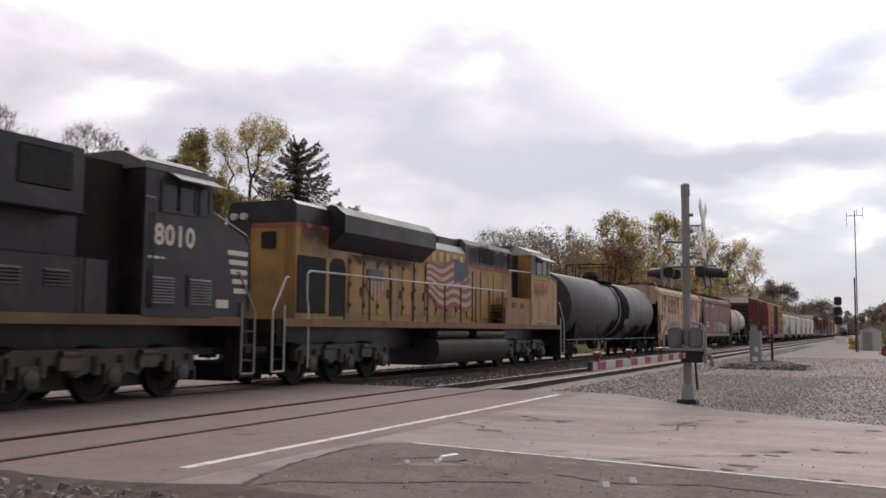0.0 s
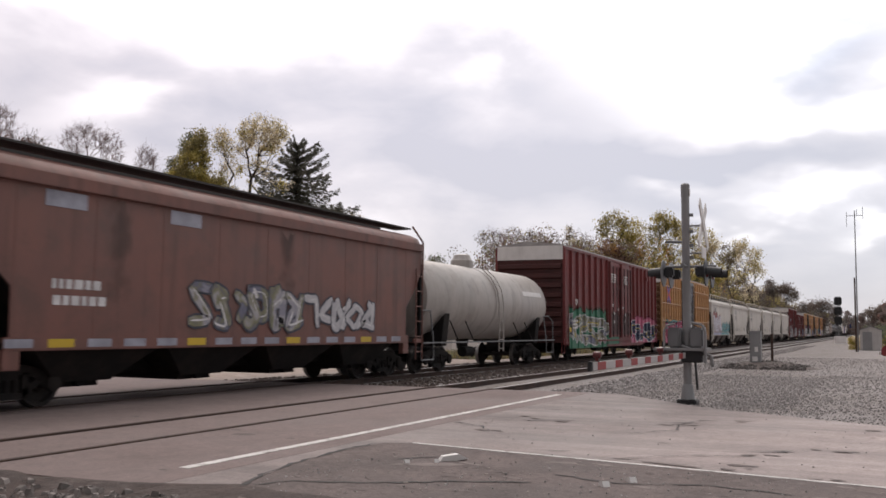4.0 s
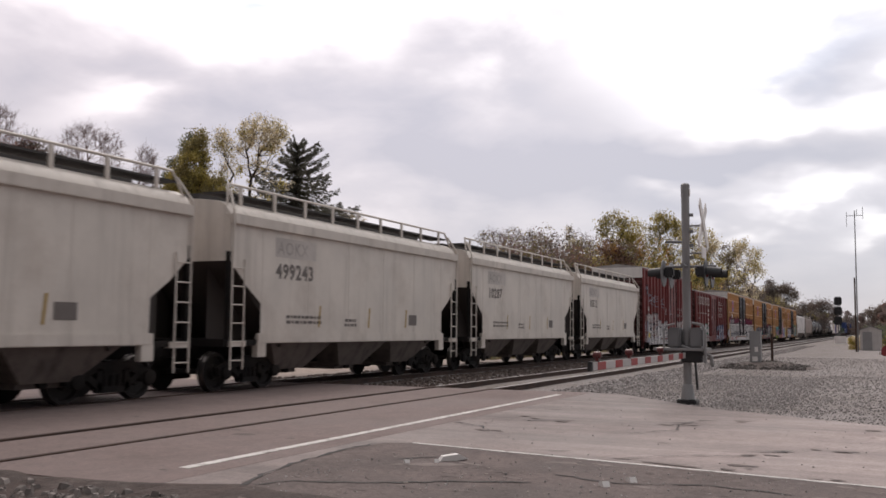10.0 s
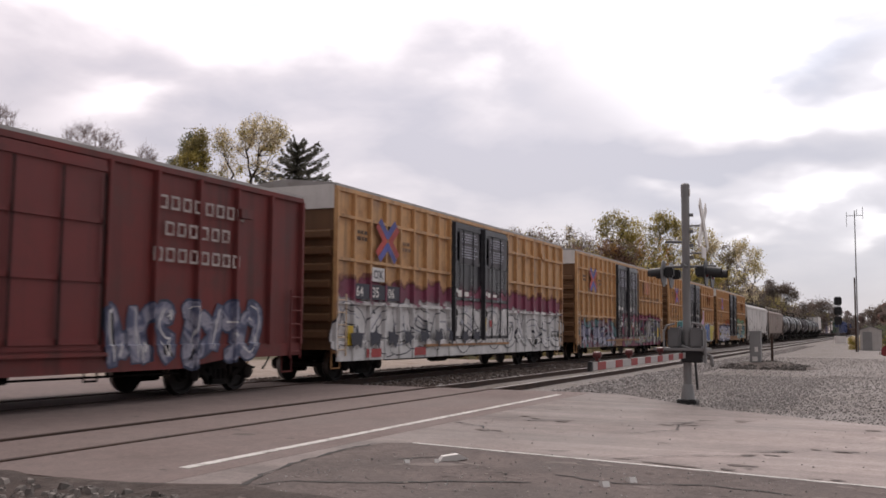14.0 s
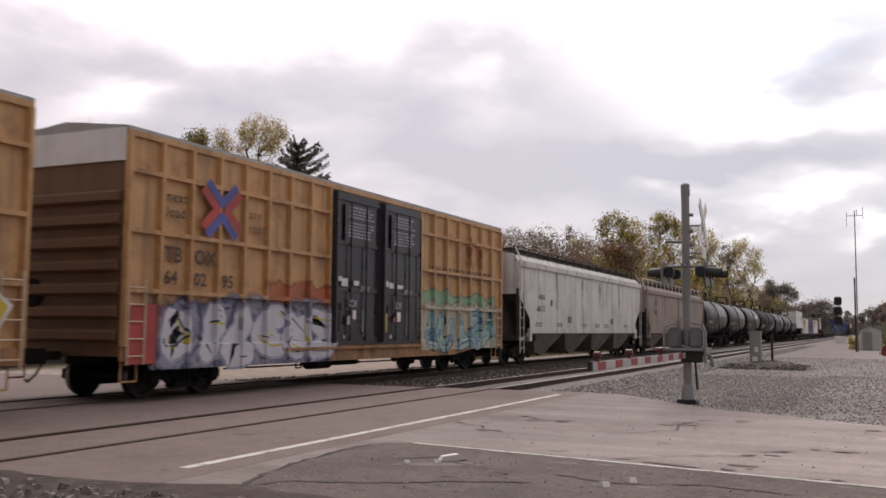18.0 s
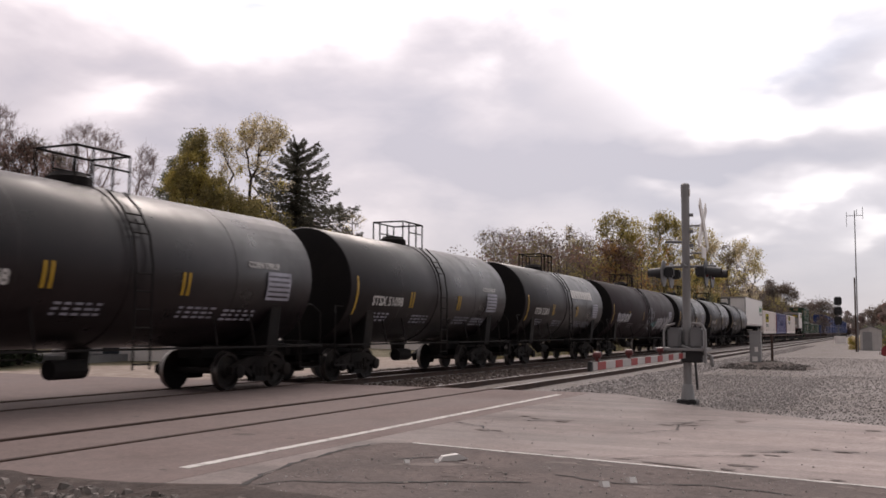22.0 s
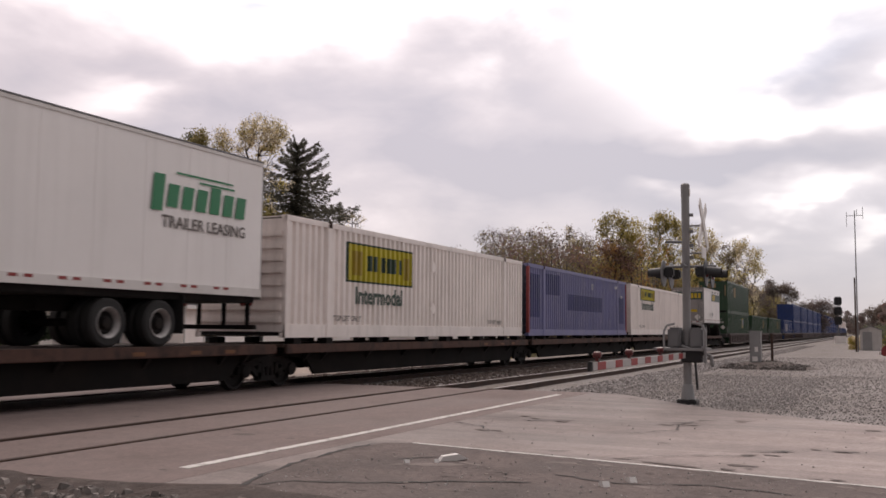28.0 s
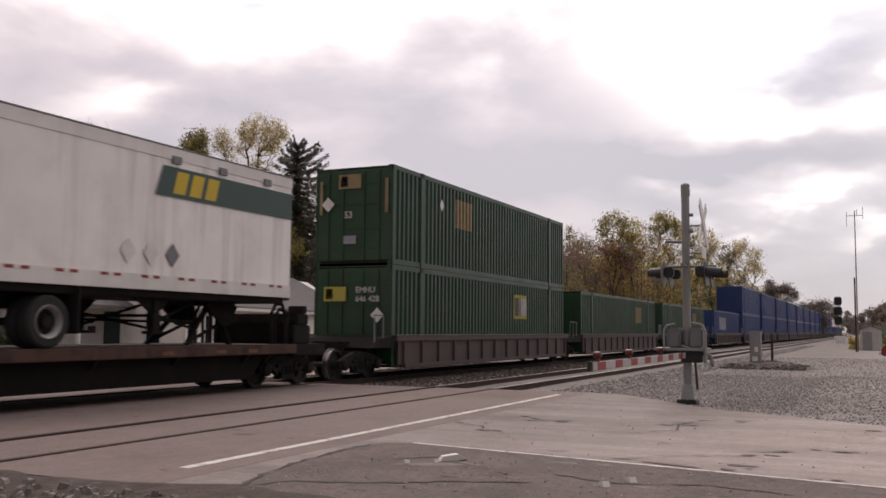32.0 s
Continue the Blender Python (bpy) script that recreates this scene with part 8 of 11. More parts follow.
def yellow_locomotive(u, L=21.7):
    car = thing("locomotive", "weathered yellow and grey diesel locomotive with flag panel", "locomotive", "locomotives")
    loco_frame(car, L, M_LOCOSILL)
    six_wheel_truck(car, 3.9)
    six_wheel_truck(car, L - 4.0)
    H = 1.02
    b = bmesh.new()
    prism(b, [(-H, 1.58), (H, 1.58), (H, 3.95), (0.86, 4.18), (-0.86, 4.18), (-H, 3.95)], "x", 8.0, 12.05)
    part("engine_hood", b, M_LOCOYEL, car)
    b = bmesh.new()
    box(b, 1.65, 8.0, -H, H, 1.58, 3.98)
    part("rear_hood", b, M_LOCOYEL, car)
    b = bmesh.new()
    box(b, 12.05, 16.55, -H, H, 1.58, 3.55)
    part("equipment_hood", b, M_LOCOYEL, car)
    for s in (-1, 1):
        b = bmesh.new()
        prism(b, [(s * (H + 0.004), 3.96), (s * 0.87, 4.19), (s * 0.7, 4.2), (s * 0.7, 4.19)], "x", 8.1, 12.04)
        part("hood_shoulder", b, M_HOODTOP, car, "pale sloping hood shoulder")
    b = bmesh.new()
    prism(b, [(-H - 0.01, 3.55), (-H - 0.01, 4.32), (-0.85, 4.5), (0.85, 4.5), (H + 0.01, 4.32), (H + 0.01, 3.55)], "x", 12.05, 16.6)
    part("inertial_filter_housing", b, M_LOCOGRY, car, "sooty grey filter housing")
    b = bmesh.new()
    prism(b, [(-0.8, 4.15), (-0.8, 4.44), (0.8, 4.44), (0.8, 4.15)], "x", 10.3, 12.05)
    part("dynamic_brake_housing", b, M_LOCOBLK, car)
    b = bmesh.new()
    prism(b, [(-H - 0.006, 3.98), (-H - 0.006, 4.42), (-0.9, 4.52), (0.9, 4.52), (H + 0.006, 4.42), (H + 0.006, 3.98)], "x", 1.63, 3.3)
    part("rear_hood_top", b, M_LOCOBLK, car, "black band round the hood end")
    # near-black block fills the recess behind the cab
    b = bmesh.new()
    box(b, 16.55, 17.4, -0.98, 0.98, 1.58, 4.3)
    part("cab_rear_cabinet", b, M_GEAR, car, "sooty recess behind the cab")
    # flared radiator
    b = bmesh.new()
    prism(b, [(-H, 3.42), (-1.5, 3.85), (-1.5, 4.30), (-1.2, 4.54), (1.2, 4.54), (1.5, 4.30), (1.5, 3.85), (H, 3.42)], "x", 3.15, 8.65)
    part("radiator_housing", b, M_LOCOBLK, car, "soot-black flared radiator housing")
    fm = bmesh.new()
    lathe(fm, [(0, 0.60), (0.10, 0.60), (0.12, 0.5)], 20, "z")
    fm = mesh_of("cooling_fan", fm, M_LOCOGRY, True)
    for x in (4.1, 5.7, 7.3):
        part("cooling_fan", fm, None, car, at=pose(x, 0, 4.54))
    b = bmesh.new()
    box(b, 1.60, 1.66, -0.42, -0.02, 3.35, 3.75)
    part("end_hatch", b, M_MESH, car, "dark square hatch in the hood end")
    b = bmesh.new()
    box(b, 1.61, 1.66, 0.35, H, 1.8, 4.0)
    part("end_door", b, M_LOCOBLK, car, "black end door")
    b = bmesh.new()
    box(b, 1.64, 1.66, -H, 0.35, 3.86, 3.97)
    part("red_stripe", b, M_FLAGRED, car, "thin red stripe")
    for y in (0.5, 0.8):
        b = bmesh.new()
        lathe(b, [(1.52, 0.09), (1.64, 0.09)], 12, "x", (0, y, 4.15))
        part("rear_headlight", b, M_STRIPE, car)
    for s in (-1, 1):
        for a, c, z0, z1 in ((13.2, 14.55, 3.74, 4.3), (14.68, 15.25, 3.82, 4.28), (16.08, 16.5, 3.7, 4.3)):
            y0, y1 = sorted((s * (H - 0.02), s * (H + 0.04)))
            part("intake_grille", bevelled(a, c, y0, y1, z0, z1, 0.02), M_LOCOGRY if a == 14.68 else M_MESH, car, "intake panel under the roof")
        y0, y1 = sorted((s * 1.0, s * 1.05))
        part("intake_grille", bevelled(1.72, 3.02, y0, y1, 1.75, 3.17, 0.02), M_MESH, car, "dark rear grille")
        b = bmesh.new()
        prism(b, [(3.22, 1.7), (4.02, 1.7), (4.02, 3.0), (3.85, 3.2), (3.4, 3.2), (3.22, 3.05)], "y", *sorted((s * 1.0, s * 1.035)))
        part("rear_door", b, M_MESH, car, "dark open doorway in the hood")
        for i in range(10):
            a = 4.15 + 0.78 * i
            y0, y1 = sorted((s * 1.0, s * 1.05))
            d = part("hood_door", bevelled(a, a + 0.73, y0, y1, 1.78, 3.30, 0.02), M_LOCOYEL, car, "yellow engine-room door")
            for z in (1.95, 2.5, 3.1):
                b = bmesh.new()
                box(b, a + 0.02, a + 0.10, *sorted((s * 1.05, s * 1.075)), z, z + 0.12)
                part("door_hinge", b, M_LOCOBLK, d)
            b = bmesh.new()
            box(b, a + 0.60, a + 0.66, *sorted((s * 1.05, s * 1.08)), 2.25, 2.5)
            part("door_handle", b, M_LOCOBLK, d)
        for a in (12.15, 13.4, 14.6, 15.6):
            y0, y1 = sorted((s * 1.0, s * 1.05))
            part("hood_panel", bevelled(a, a + 0.95, y0, y1, 1.75, 3.45, 0.02), M_LOCOYEL, car, "yellow hood panel")
        for a in (8.75, 9.3, 9.85, 10.4, 10.95, 11.5):
            y0, y1 = sorted((s * 1.02, s * 1.04))
            part("hood_louvre", bevelled(a, a + 0.30, y0, y1, 3.56, 3.86, 0.006), M_HOODPATCH, car)
        for a in (8.02, 12.6):
            b = bmesh.new()
            tube(b, (a, s * 1.06, 1.65), (a, s * 1.06, 3.4), 0.022, 6)
            part("drain_pipe", b, M_LOCOBLK, car)
        b = bmesh.new()
        pipe(b, [(1.52, s * 1.5, 0.45), (1.52, s * 1.5, 1.9), (1.45, s * 1.5, 2.05), (1.45, s * 1.5, 2.66), (1.55, s * 1.5, 2.75), (14.75, s * 1.5, 2.78)], 0.024)
        part("handrail", b, M_RAILGREY, car, "pale grey walkway handrail")
        pm = bmesh.new()
        tube(pm, (0, 0, 1.6), (0, 0, 2.76), 0.026, 6)
        pm = mesh_of("handrail_post", pm, M_SOOTYEL)
        for x in (3.2, 4.5, 5.74, 7.1, 8.1, 9.35, 10.6, 11.86, 13.1, 14.4):
            part("handrail_post", pm, None, car, at=pose(x, s * 1.49, 0))
        b = bmesh.new()
        pipe(b, [(15.1, s * 1.50, 2.58), (15.1, s * 1.50, 3.5), (15.0, s * 1.50, 3.58), (17.36, s * 1.52, 3.62)], 0.024)
        part("cab_grab_rail", b, M_RAILGREY, car)
        b = bmesh.new()
        tube(b, (16.3, s * 1.5, 2.58), (16.3, s * 1.5, 3.6), 0.03, 6)
        part("handrail_post", b, M_SOOTYEL, car)
        # waving flag: red and white bands, dark canton on the forward edge
        n = 26
        top = lambda q: 3.40 + 0.36 * q + 0.09 * math.sin(q * 11.5 + 0.8)
        bot = lambda q: 2.40 - 0.42 * min(1, q * 2.2) + 0.12 * q + 0.10 * math.sin(q * 11.5 + 1.1)
        for k in range(11):
            b = bmesh.new()
            y = s * 1.082
            for i in range(n):
                c = []
                for q in (i / n, (i + 1) / n):
                    x = 8.85 + 3.35 * q + 0.25 * (k / 11) * q
                    d = top(q) - bot(q)
                    c.append((x, top(q) - d * (k + 1) / 11, top(q) - d * k / 11))
                v = [b.verts.new(p) for p in ((c[0][0], y, c[0][1]), (c[1][0], y, c[1][1]), (c[1][0], y, c[1][2]), (c[0][0], y, c[0][2]))]
                b.faces.new(v if s < 0 else v[::-1])
            part("flag_stripe", b, M_FLAGRED if k % 2 == 0 else M_FLAGWHT, car, "faded waving flag stripe")
        b = bmesh.new()
        for i in range(8):
            q0, q1 = 0.63 + 0.045 * i, 0.63 + 0.045 * (i + 1)
            v = [b.verts.new(p) for p in ((8.85 + 3.35 * q0, s * 1.087, top(q0) - 0.85 + 0.05 * i), (8.85 + 3.35 * q1, s * 1.087, top(q1) - 0.85 + 0.05 * (i + 1) * (i < 7)), (8.85 + 3.35 * q1, s * 1.087, top(q1) + 0.01), (8.85 + 3.35 * q0, s * 1.087, top(q0) + 0.01))]
            b.faces.new(v if s < 0 else v[::-1])
        part("flag_canton", b, M_CANTON, car, "worn dark blue flag canton")
        # striped shield
        zb = lambda x: 2.12 + 0.35 * abs(x - 5.57) / 0.45
        for k in range(9):
            x0 = 5.12 + 0.1 * k
            b = bmesh.new()
            v = [b.verts.new((x, s * 1.082, z)) for x, z in ((x0, zb(x0)), (x0 + 0.1, zb(x0 + 0.1)), (x0 + 0.1, 2.74), (x0, 2.74))]
            b.faces.new(v if s < 0 else v[::-1])
            part("shield_stripe", b, M_FLAGRED if k % 2 else M_FLAGWHT, car)
        patch(car, 5.12, 6.02, 2.72, 3.03, s * 1.084, M_CANTON, "shield_top", "faded blue shield top")
        # side battery box with a sloped rear edge, steps before it
        b = bmesh.new()
        prism(b, [(14.64, 1.6), (14.64, 2.2), (14.95, 2.58), (17.38, 2.58), (17.38, 1.6)], "y", *sorted((s * 1.0, s * 1.52)))
        bb = part("battery_box", b, mat("dusty_brown_yellow", (0.32, 0.17, 0.085), 0.6, 0, 0.2, 4, streak=0.6, dirt=(0.13, 0.075, 0.05), dirt_amt=0.7), car, "dusty yellow battery box")
        for x0, z0 in ((15.3, 2.2), (15.5, 2.2), (16.2, 2.2), (16.4, 2.2)):
            for k in range(3):
                b = bmesh.new()
                box(b, x0, x0 + 0.13, *sorted((s * 1.52, s * 1.532)), z0 + 0.07 * k, z0 + 0.04 + 0.07 * k)
                part("vent_slot", b, M_MESH, bb)
        for k, z in enumerate((1.72, 1.98, 2.24)):
            b = bmesh.new()
            box(b, 14.15 + 0.12 * k, 14.64, *sorted((s * 1.05, s * 1.46)), z, z + 0.05)
            part("walkway_step", b, M_LOCOBLK, car)
        patch(car, 12.06, 16.5, 3.53, 3.64, s * (H + 0.032), M_FLAGRED, "red_stripe", "thin red stripe")
        patch(car, 1.66, 3.2, 3.86, 3.97, s * 1.026, M_FLAGRED, "red_stripe", "thin red stripe")
    cab(car, 17.36, 19.6, 4.66, M_LOCOYEL, M_RAILGREY, 20.8, 3.58, M_LOCOYEL, ((18.0, 18.62, 3.62, 4.14), (18.72, 19.26, 3.62, 4.18)), (17.85, 19.5), nose_tip=3.40)
    for s in (-1, 1):
        y0, y1 = sorted((s * 1.545, s * 1.556))
        b = bmesh.new()
        box(b, 17.38, 19.6, y0, y1, 3.56, 4.34)
        part("cab_upper_band", b, M_LOCOGRY, car, "grey upper half of the cab")
        b = bmesh.new()
        pipe(b, [(17.6, s * 1.57, 3.38), (19.5, s * 1.57, 3.40), (19.5, s * 1.57, 3.5)], 0.016)
        part("cab_ledge", b, M_LOCOYEL, car)
    b = bmesh.new()
    lathe(b, [(4.62, 0.1), (4.78, 0.1)], 8, "z", (17.9, -0.3, 0))
    box(b, 17.2, 18.2, -0.8, 0.8, 4.6, 4.70)
    part("roof_equipment", b, M_LOCOGRY, car)
    for s in (-1, 1):
        wm = pose(17.75, -1.562, 2.74) if s < 0 else pose(19.4, 1.562, 2.74, 0, 0, 180)
        words("8684", 0.74, M_FLAGRED, car, wm, spread=1.08)
        y0, y1 = sorted((s * 1.5, s * 1.57))
        part("locker_door", bevelled(17.5, 19.0, y0, y1, 1.75, 2.42, 0.02), M_LOCOYEL, car)
        b = bmesh.new()
        tube(b, (18.0, s * 1.585, 1.72), (19.1, s * 1.585, 1.72), 0.018, 6)
        part("grab_iron", b, M_RAILGREY, car)
    soot = mat("engine_soot", (0.022, 0.017, 0.015), 0.8, 0, 0.3, 6)
    for n, (xa, xb, za, zb) in enumerate(((1.75, 3.2, 3.2, 3.95), (4.1, 8.0, 3.1, 3.42), (12.1, 16.4, 3.6, 4.3))):
        cloud(car, xa, xb, za, zb, -1.066 - 0.0006 * n, soot, random.Random(n + 40), "soot_streak", 0.6)
    end_steps(car, L - 0.02, 1, M_GEAR, M_RAILGREY)
    end_steps(car, 0.02, -1, M_GEAR, M_RAILGREY)
    add_to_train(car, u)
    return car


M_RAILGREY = mat("handrail_paint", (0.50, 0.48, 0.47), 0.5, 0.2, 0.1)
M_SOOTYEL = mat("sooty_post_paint", (0.07, 0.045, 0.028), 0.7, 0, 0.2)
M_LOCOSILL = mat("sill_brown_yellow", (0.22, 0.11, 0.062), 0.6, 0, 0.2, 4, streak=0.5, dirt=(0.1, 0.06, 0.04), dirt_amt=0.7)
M_HOODTOP = mat("pale_hood_top", (0.45, 0.44, 0.43), 0.4, 0.1, 0.15, 4, streak=0.3, dirt=(0.2, 0.18, 0.17), dirt_amt=0.4)
M_CANTON = mat("faded_navy", (0.085, 0.095, 0.13), 0.6, 0, 0.3, 6, dirt=(0.25, 0.2, 0.15), dirt_amt=0.45)
M_FLAGWHT = mat("faded_flag_white", (0.48, 0.42, 0.36), 0.6, 0, 0.15, 5, dirt=(0.30, 0.2, 0.1), dirt_amt=0.5)
M_FLAGRED = mat("faded_red", (0.36, 0.09, 0.075), 0.6, 0, 0.2, 5, dirt=(0.28, 0.16, 0.08), dirt_amt=0.45)
M_HOODPATCH = mat("sunbleached_yellow", (0.55, 0.42, 0.22), 0.6, 0, 0.2, 5)

# ---- the train, front to back ----
M_BOXSILL = mat("grimy_mustard_sill", (0.42, 0.215, 0.095), 0.65, 0, 0.25, 4, 0.1, streak=0.6, dirt=(0.10, 0.052, 0.032), dirt_amt=0.85, dirt_scale=1.1)
M_RUNG = mat("worn_cream_rung", (0.62, 0.47, 0.34), 0.6, 0, 0.2, 8)
black_locomotive(1.7)
yellow_locomotive(24.6)
tankcar(47.3, 17.0, 1.56, 2.48, M_TANKGRY, "grey long tank car with sooty belt and top platform")
hopper(65.5, 15.9, 4.20, M_HOPTAN, "rust-streaked tan covered hopper with faded green letters", 4, 1.24, (3.05, 1.98, 1.0), rail=False, dark=M_GEAR, under=mat("rusty_bay", (0.05, 0.038, 0.032), 0.8, 0, 0.3, 4, streak=0.6, dirt=(0.1, 0.06, 0.045), dirt_amt=0.6))
hopper(82.3, 15.6, 4.20, M_HOPBRN, "brown covered hopper with white graffiti on its sill", 4, 1.10, (3.1, 2.0, 1.0), rail=False)
tankcar(98.7, 11.6, 1.33, 2.35, M_TANKWHT, "short beige tank car with rust runs", platform=False)
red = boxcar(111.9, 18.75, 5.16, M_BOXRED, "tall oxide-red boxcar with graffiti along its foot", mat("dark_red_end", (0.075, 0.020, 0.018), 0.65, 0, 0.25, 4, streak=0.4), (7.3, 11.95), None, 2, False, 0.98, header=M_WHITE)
yel = boxcar(132.3, 18.4, 5.16, M_BOXYEL, "mustard-yellow ribbed boxcar with black doors and pink graffiti", M_BOXYELSHADE, (6.55, 11.45), M_DOORBLK, 2, True, 1.05, header=M_WHITE, counts=(8, 7), rung_mat=M_RUNG, sill_mat=M_BOXSILL)
hops = []
for i, u in enumerate((152.0, 164.9, 177.6, 190.5, 203.3, 216.1)):
    lab = "pale grey covered hopper with white and teal graffiti" if i == 0 else "pale grey three-bay covered hopper, lightly stained"
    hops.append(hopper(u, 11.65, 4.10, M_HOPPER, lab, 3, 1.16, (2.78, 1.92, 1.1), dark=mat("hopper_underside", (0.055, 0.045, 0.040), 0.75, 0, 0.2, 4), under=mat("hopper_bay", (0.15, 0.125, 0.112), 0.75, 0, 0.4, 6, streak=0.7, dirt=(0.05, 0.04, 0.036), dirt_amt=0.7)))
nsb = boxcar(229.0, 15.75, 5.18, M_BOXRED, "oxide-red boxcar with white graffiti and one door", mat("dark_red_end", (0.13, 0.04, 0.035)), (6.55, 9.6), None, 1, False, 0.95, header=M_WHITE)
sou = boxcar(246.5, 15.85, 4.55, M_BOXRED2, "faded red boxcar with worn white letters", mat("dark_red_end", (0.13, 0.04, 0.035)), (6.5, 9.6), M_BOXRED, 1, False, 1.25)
ytags = ["white graffiti over its lower half", "dull graffiti along its foot", "bright pink and blue graffiti", "lilac and teal graffiti"]
ycars = []
for i, u in enumerate((263.8, 284.6, 305.4, 326.2)):
    ycars.append(boxcar(u, 18.7, 5.10, M_BOXYEL, "mustard-yellow ribbed boxcar, black doors, " + ytags[i], M_BOXYELSHADE, (7.0, 12.0), M_DOORBLK, 2, True, 1.03, header=M_WHITE, counts=(8, 7), rung_mat=M_RUNG, sill_mat=M_BOXSILL))
# near-black slope sheets carry the shade of the end recess in their colour
SLOPE_SHADE, DUST2 = mat("dusty_slope_sheet", (0.045, 0.036, 0.032), 0.8, 0, 0.3, 4, dirt=(0.04, 0.032, 0.03), dirt_amt=0.5), mat("dusty_hopper_bay", (0.19, 0.152, 0.135), 0.8, 0, 0.25, 4, streak=0.6, dirt=(0.09, 0.07, 0.06), dirt_amt=0.6)
hk = hopper(346.8, 20.3, 4.34, M_HOPLIGHT, "long pale grey four-bay covered hopper with dark streaks", 4, 1.36, (2.75, 1.85, 1.25), rail=True, dark=SLOPE_SHADE, under=DUST2)
ce = hopper(368.6, 20.2, 4.14, M_HOPDARK, "sooty grey four-bay covered hopper with soot stains", 4, 1.36, (2.5, 1.8, 1.0), dark=SLOPE_SHADE, under=DUST2)
TANK_R, TANK_Z = 1.55, 2.51
tanks = []
for u, L, R, zc, lab in ((390.5, 11.6, TANK_R, TANK_Z, "black tank car with yellow reflectors"), (403.8, 11.3, TANK_R, TANK_Z, "black tank car with white numbers"), (417.1, 11.4, TANK_R, TANK_Z, "black tank car with a white name panel"),
                         (430.3, 16.4, TANK_R, TANK_Z, "long matt black tank car with graffiti"), (448.5, 11.2, TANK_R, TANK_Z, "black tank car with scrawled white graffiti"), (461.7, 11.1, TANK_R, TANK_Z, "dark grey-black tank car with white numbers"), (474.8, 11.4, TANK_R, TANK_Z, "black tank car with top platform")):
    tanks.append(tankcar(u, L, R, zc, M_TANKMATT if L > 12 else M_TANKBLK, lab))
flats = []
for i, u in enumerate((487.1, 504.1, 521.1, 538.1, 555.1)):
    flats.append(spine(u, 17.0, "low rusty brown flat car platform", end_truck=(True, i == 4)))
pt = trailer(487.2, 16.2, 1.0, 3.02, "white box trailer with green lettering on a flat car", M_TRAILER, False, (11.7, 13.05), floor=1.08, legs=2.6)
j1 = container(504.4, 1.15, M_CREAM, "off-white container with yellow sign on a flat car", rail=0.32, ribbed=True)
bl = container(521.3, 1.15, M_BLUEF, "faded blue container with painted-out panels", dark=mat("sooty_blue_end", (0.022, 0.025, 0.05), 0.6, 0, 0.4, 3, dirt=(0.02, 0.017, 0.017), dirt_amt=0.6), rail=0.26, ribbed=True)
j2 = container(538.5, 1.15, M_CREAM, "off-white container with yellow sign on a flat car", rail=0.32, ribbed=True)
ab = trailer(563.5, 8.25, 1.0, 2.82, "short silver box trailer with dark green band", M_ALU, True, (1.25,), floor=1.10, legs=4.05, top=0.26, foot=0.27, seams=False)
hitch(flats[0], 1.6, 1.0, 2.0)
hitch(flats[4], 15.05, 1.0, 2.0)
for i in (1, 2, 3):
    for s in (-1, 1):
        for x in (0.9, 2.35, 5.0, 8.0, 9.6, 12.4, 14.8, 16.2):
            part("pedestal", bevelled(x - 0.16, x + 0.16, *sorted((s * 0.98, s * 1.26)), 0.998, 1.148, 0.012), M_GEAR, flats[i], "black steel pedestal under a container")
# hoses and the winch stand at the end of the last flat car
part("end_platform", bevelled(16.9, 18.3, -1.3, 1.3, 0.72, 1.0, 0.03), M_GEAR, flats[4], "grimy dark end platform")
for s in (-1, 1):
    b = bmesh.new()
    pipe(b, [(16.25, s * 1.1, 1.0), (16.22, s * 1.1, 1.7), (16.40, s * 1.1, 1.95), (16.65, s * 1.1, 1.93), (16.80, s * 1.1, 1.6), (16.78, s * 1.1, 1.0)], 0.045)
    pipe(b, [(16.45, s * 1.05, 1.0), (16.43, s * 1.05, 1.6), (16.60, s * 1.05, 1.82), (16.95, s * 1.05, 1.75), (16.95, s * 1.05, 1.0)], 0.04)
    part("hose_loop", b, M_GEAR, flats[4], "looped black air hose")
part("winch_stand", bevelled(17.00, 17.75, -1.2, 1.2, 1.0, 1.45, 0.03), M_GEAR, flats[4], "grimy stepped winch stand")
part("winch_drum", bevelled(17.30, 17.80, -1.1, 1.1, 1.45, 1.72, 0.03), M_GEAR, flats[4])
part("brake_post", bevelled(17.62, 17.80, -1.05, -0.6, 1.72, 1.92, 0.02), M_GEAR, flats[4])
w1 = wellcar(576.6, 17.0, "grey-brown ribbed well car")
e1b = container(576.9, 0.32, M_GREEND, "dark green container in a well car")
e1t = container(576.9, 3.225, M_GREEND, "dark green container stacked on another")
wellcar(595.2, 17.4, "grey-brown ribbed well car")
e2 = container(595.8, 0.32, M_GREEND, "dark green container in a well car")
wellcar(613.9, 17.4, "grey-brown ribbed well car", (True, True))
e3 = container(614.4, 0.32, M_GREEND, "dark green container in a well car")
wellcar(635.2, 17.4, "grey-brown ribbed well car")
e4 = container(635.8, 0.32, M_BLUED, "dark blue container with a white placard")
for i in range(17):
    u = 654.4 + 18.7 * i
    wellcar(u, 17.4, "grey-brown ribbed well car", (True, i % 3 == 2), far=i > 0)
    container(u + 0.5, 0.32, M_BLUED, "dark blue container in a well car", pitch=0.56, far=i > 0)
    container(u + 0.5, 3.225, M_BLUED if i < 12 else M_CREAM, "dark blue container stacked on another" if i < 12 else "off-white container stacked on another", pitch=0.56, far=i > 0)

# ---- paint, lettering and graffiti on the train ----


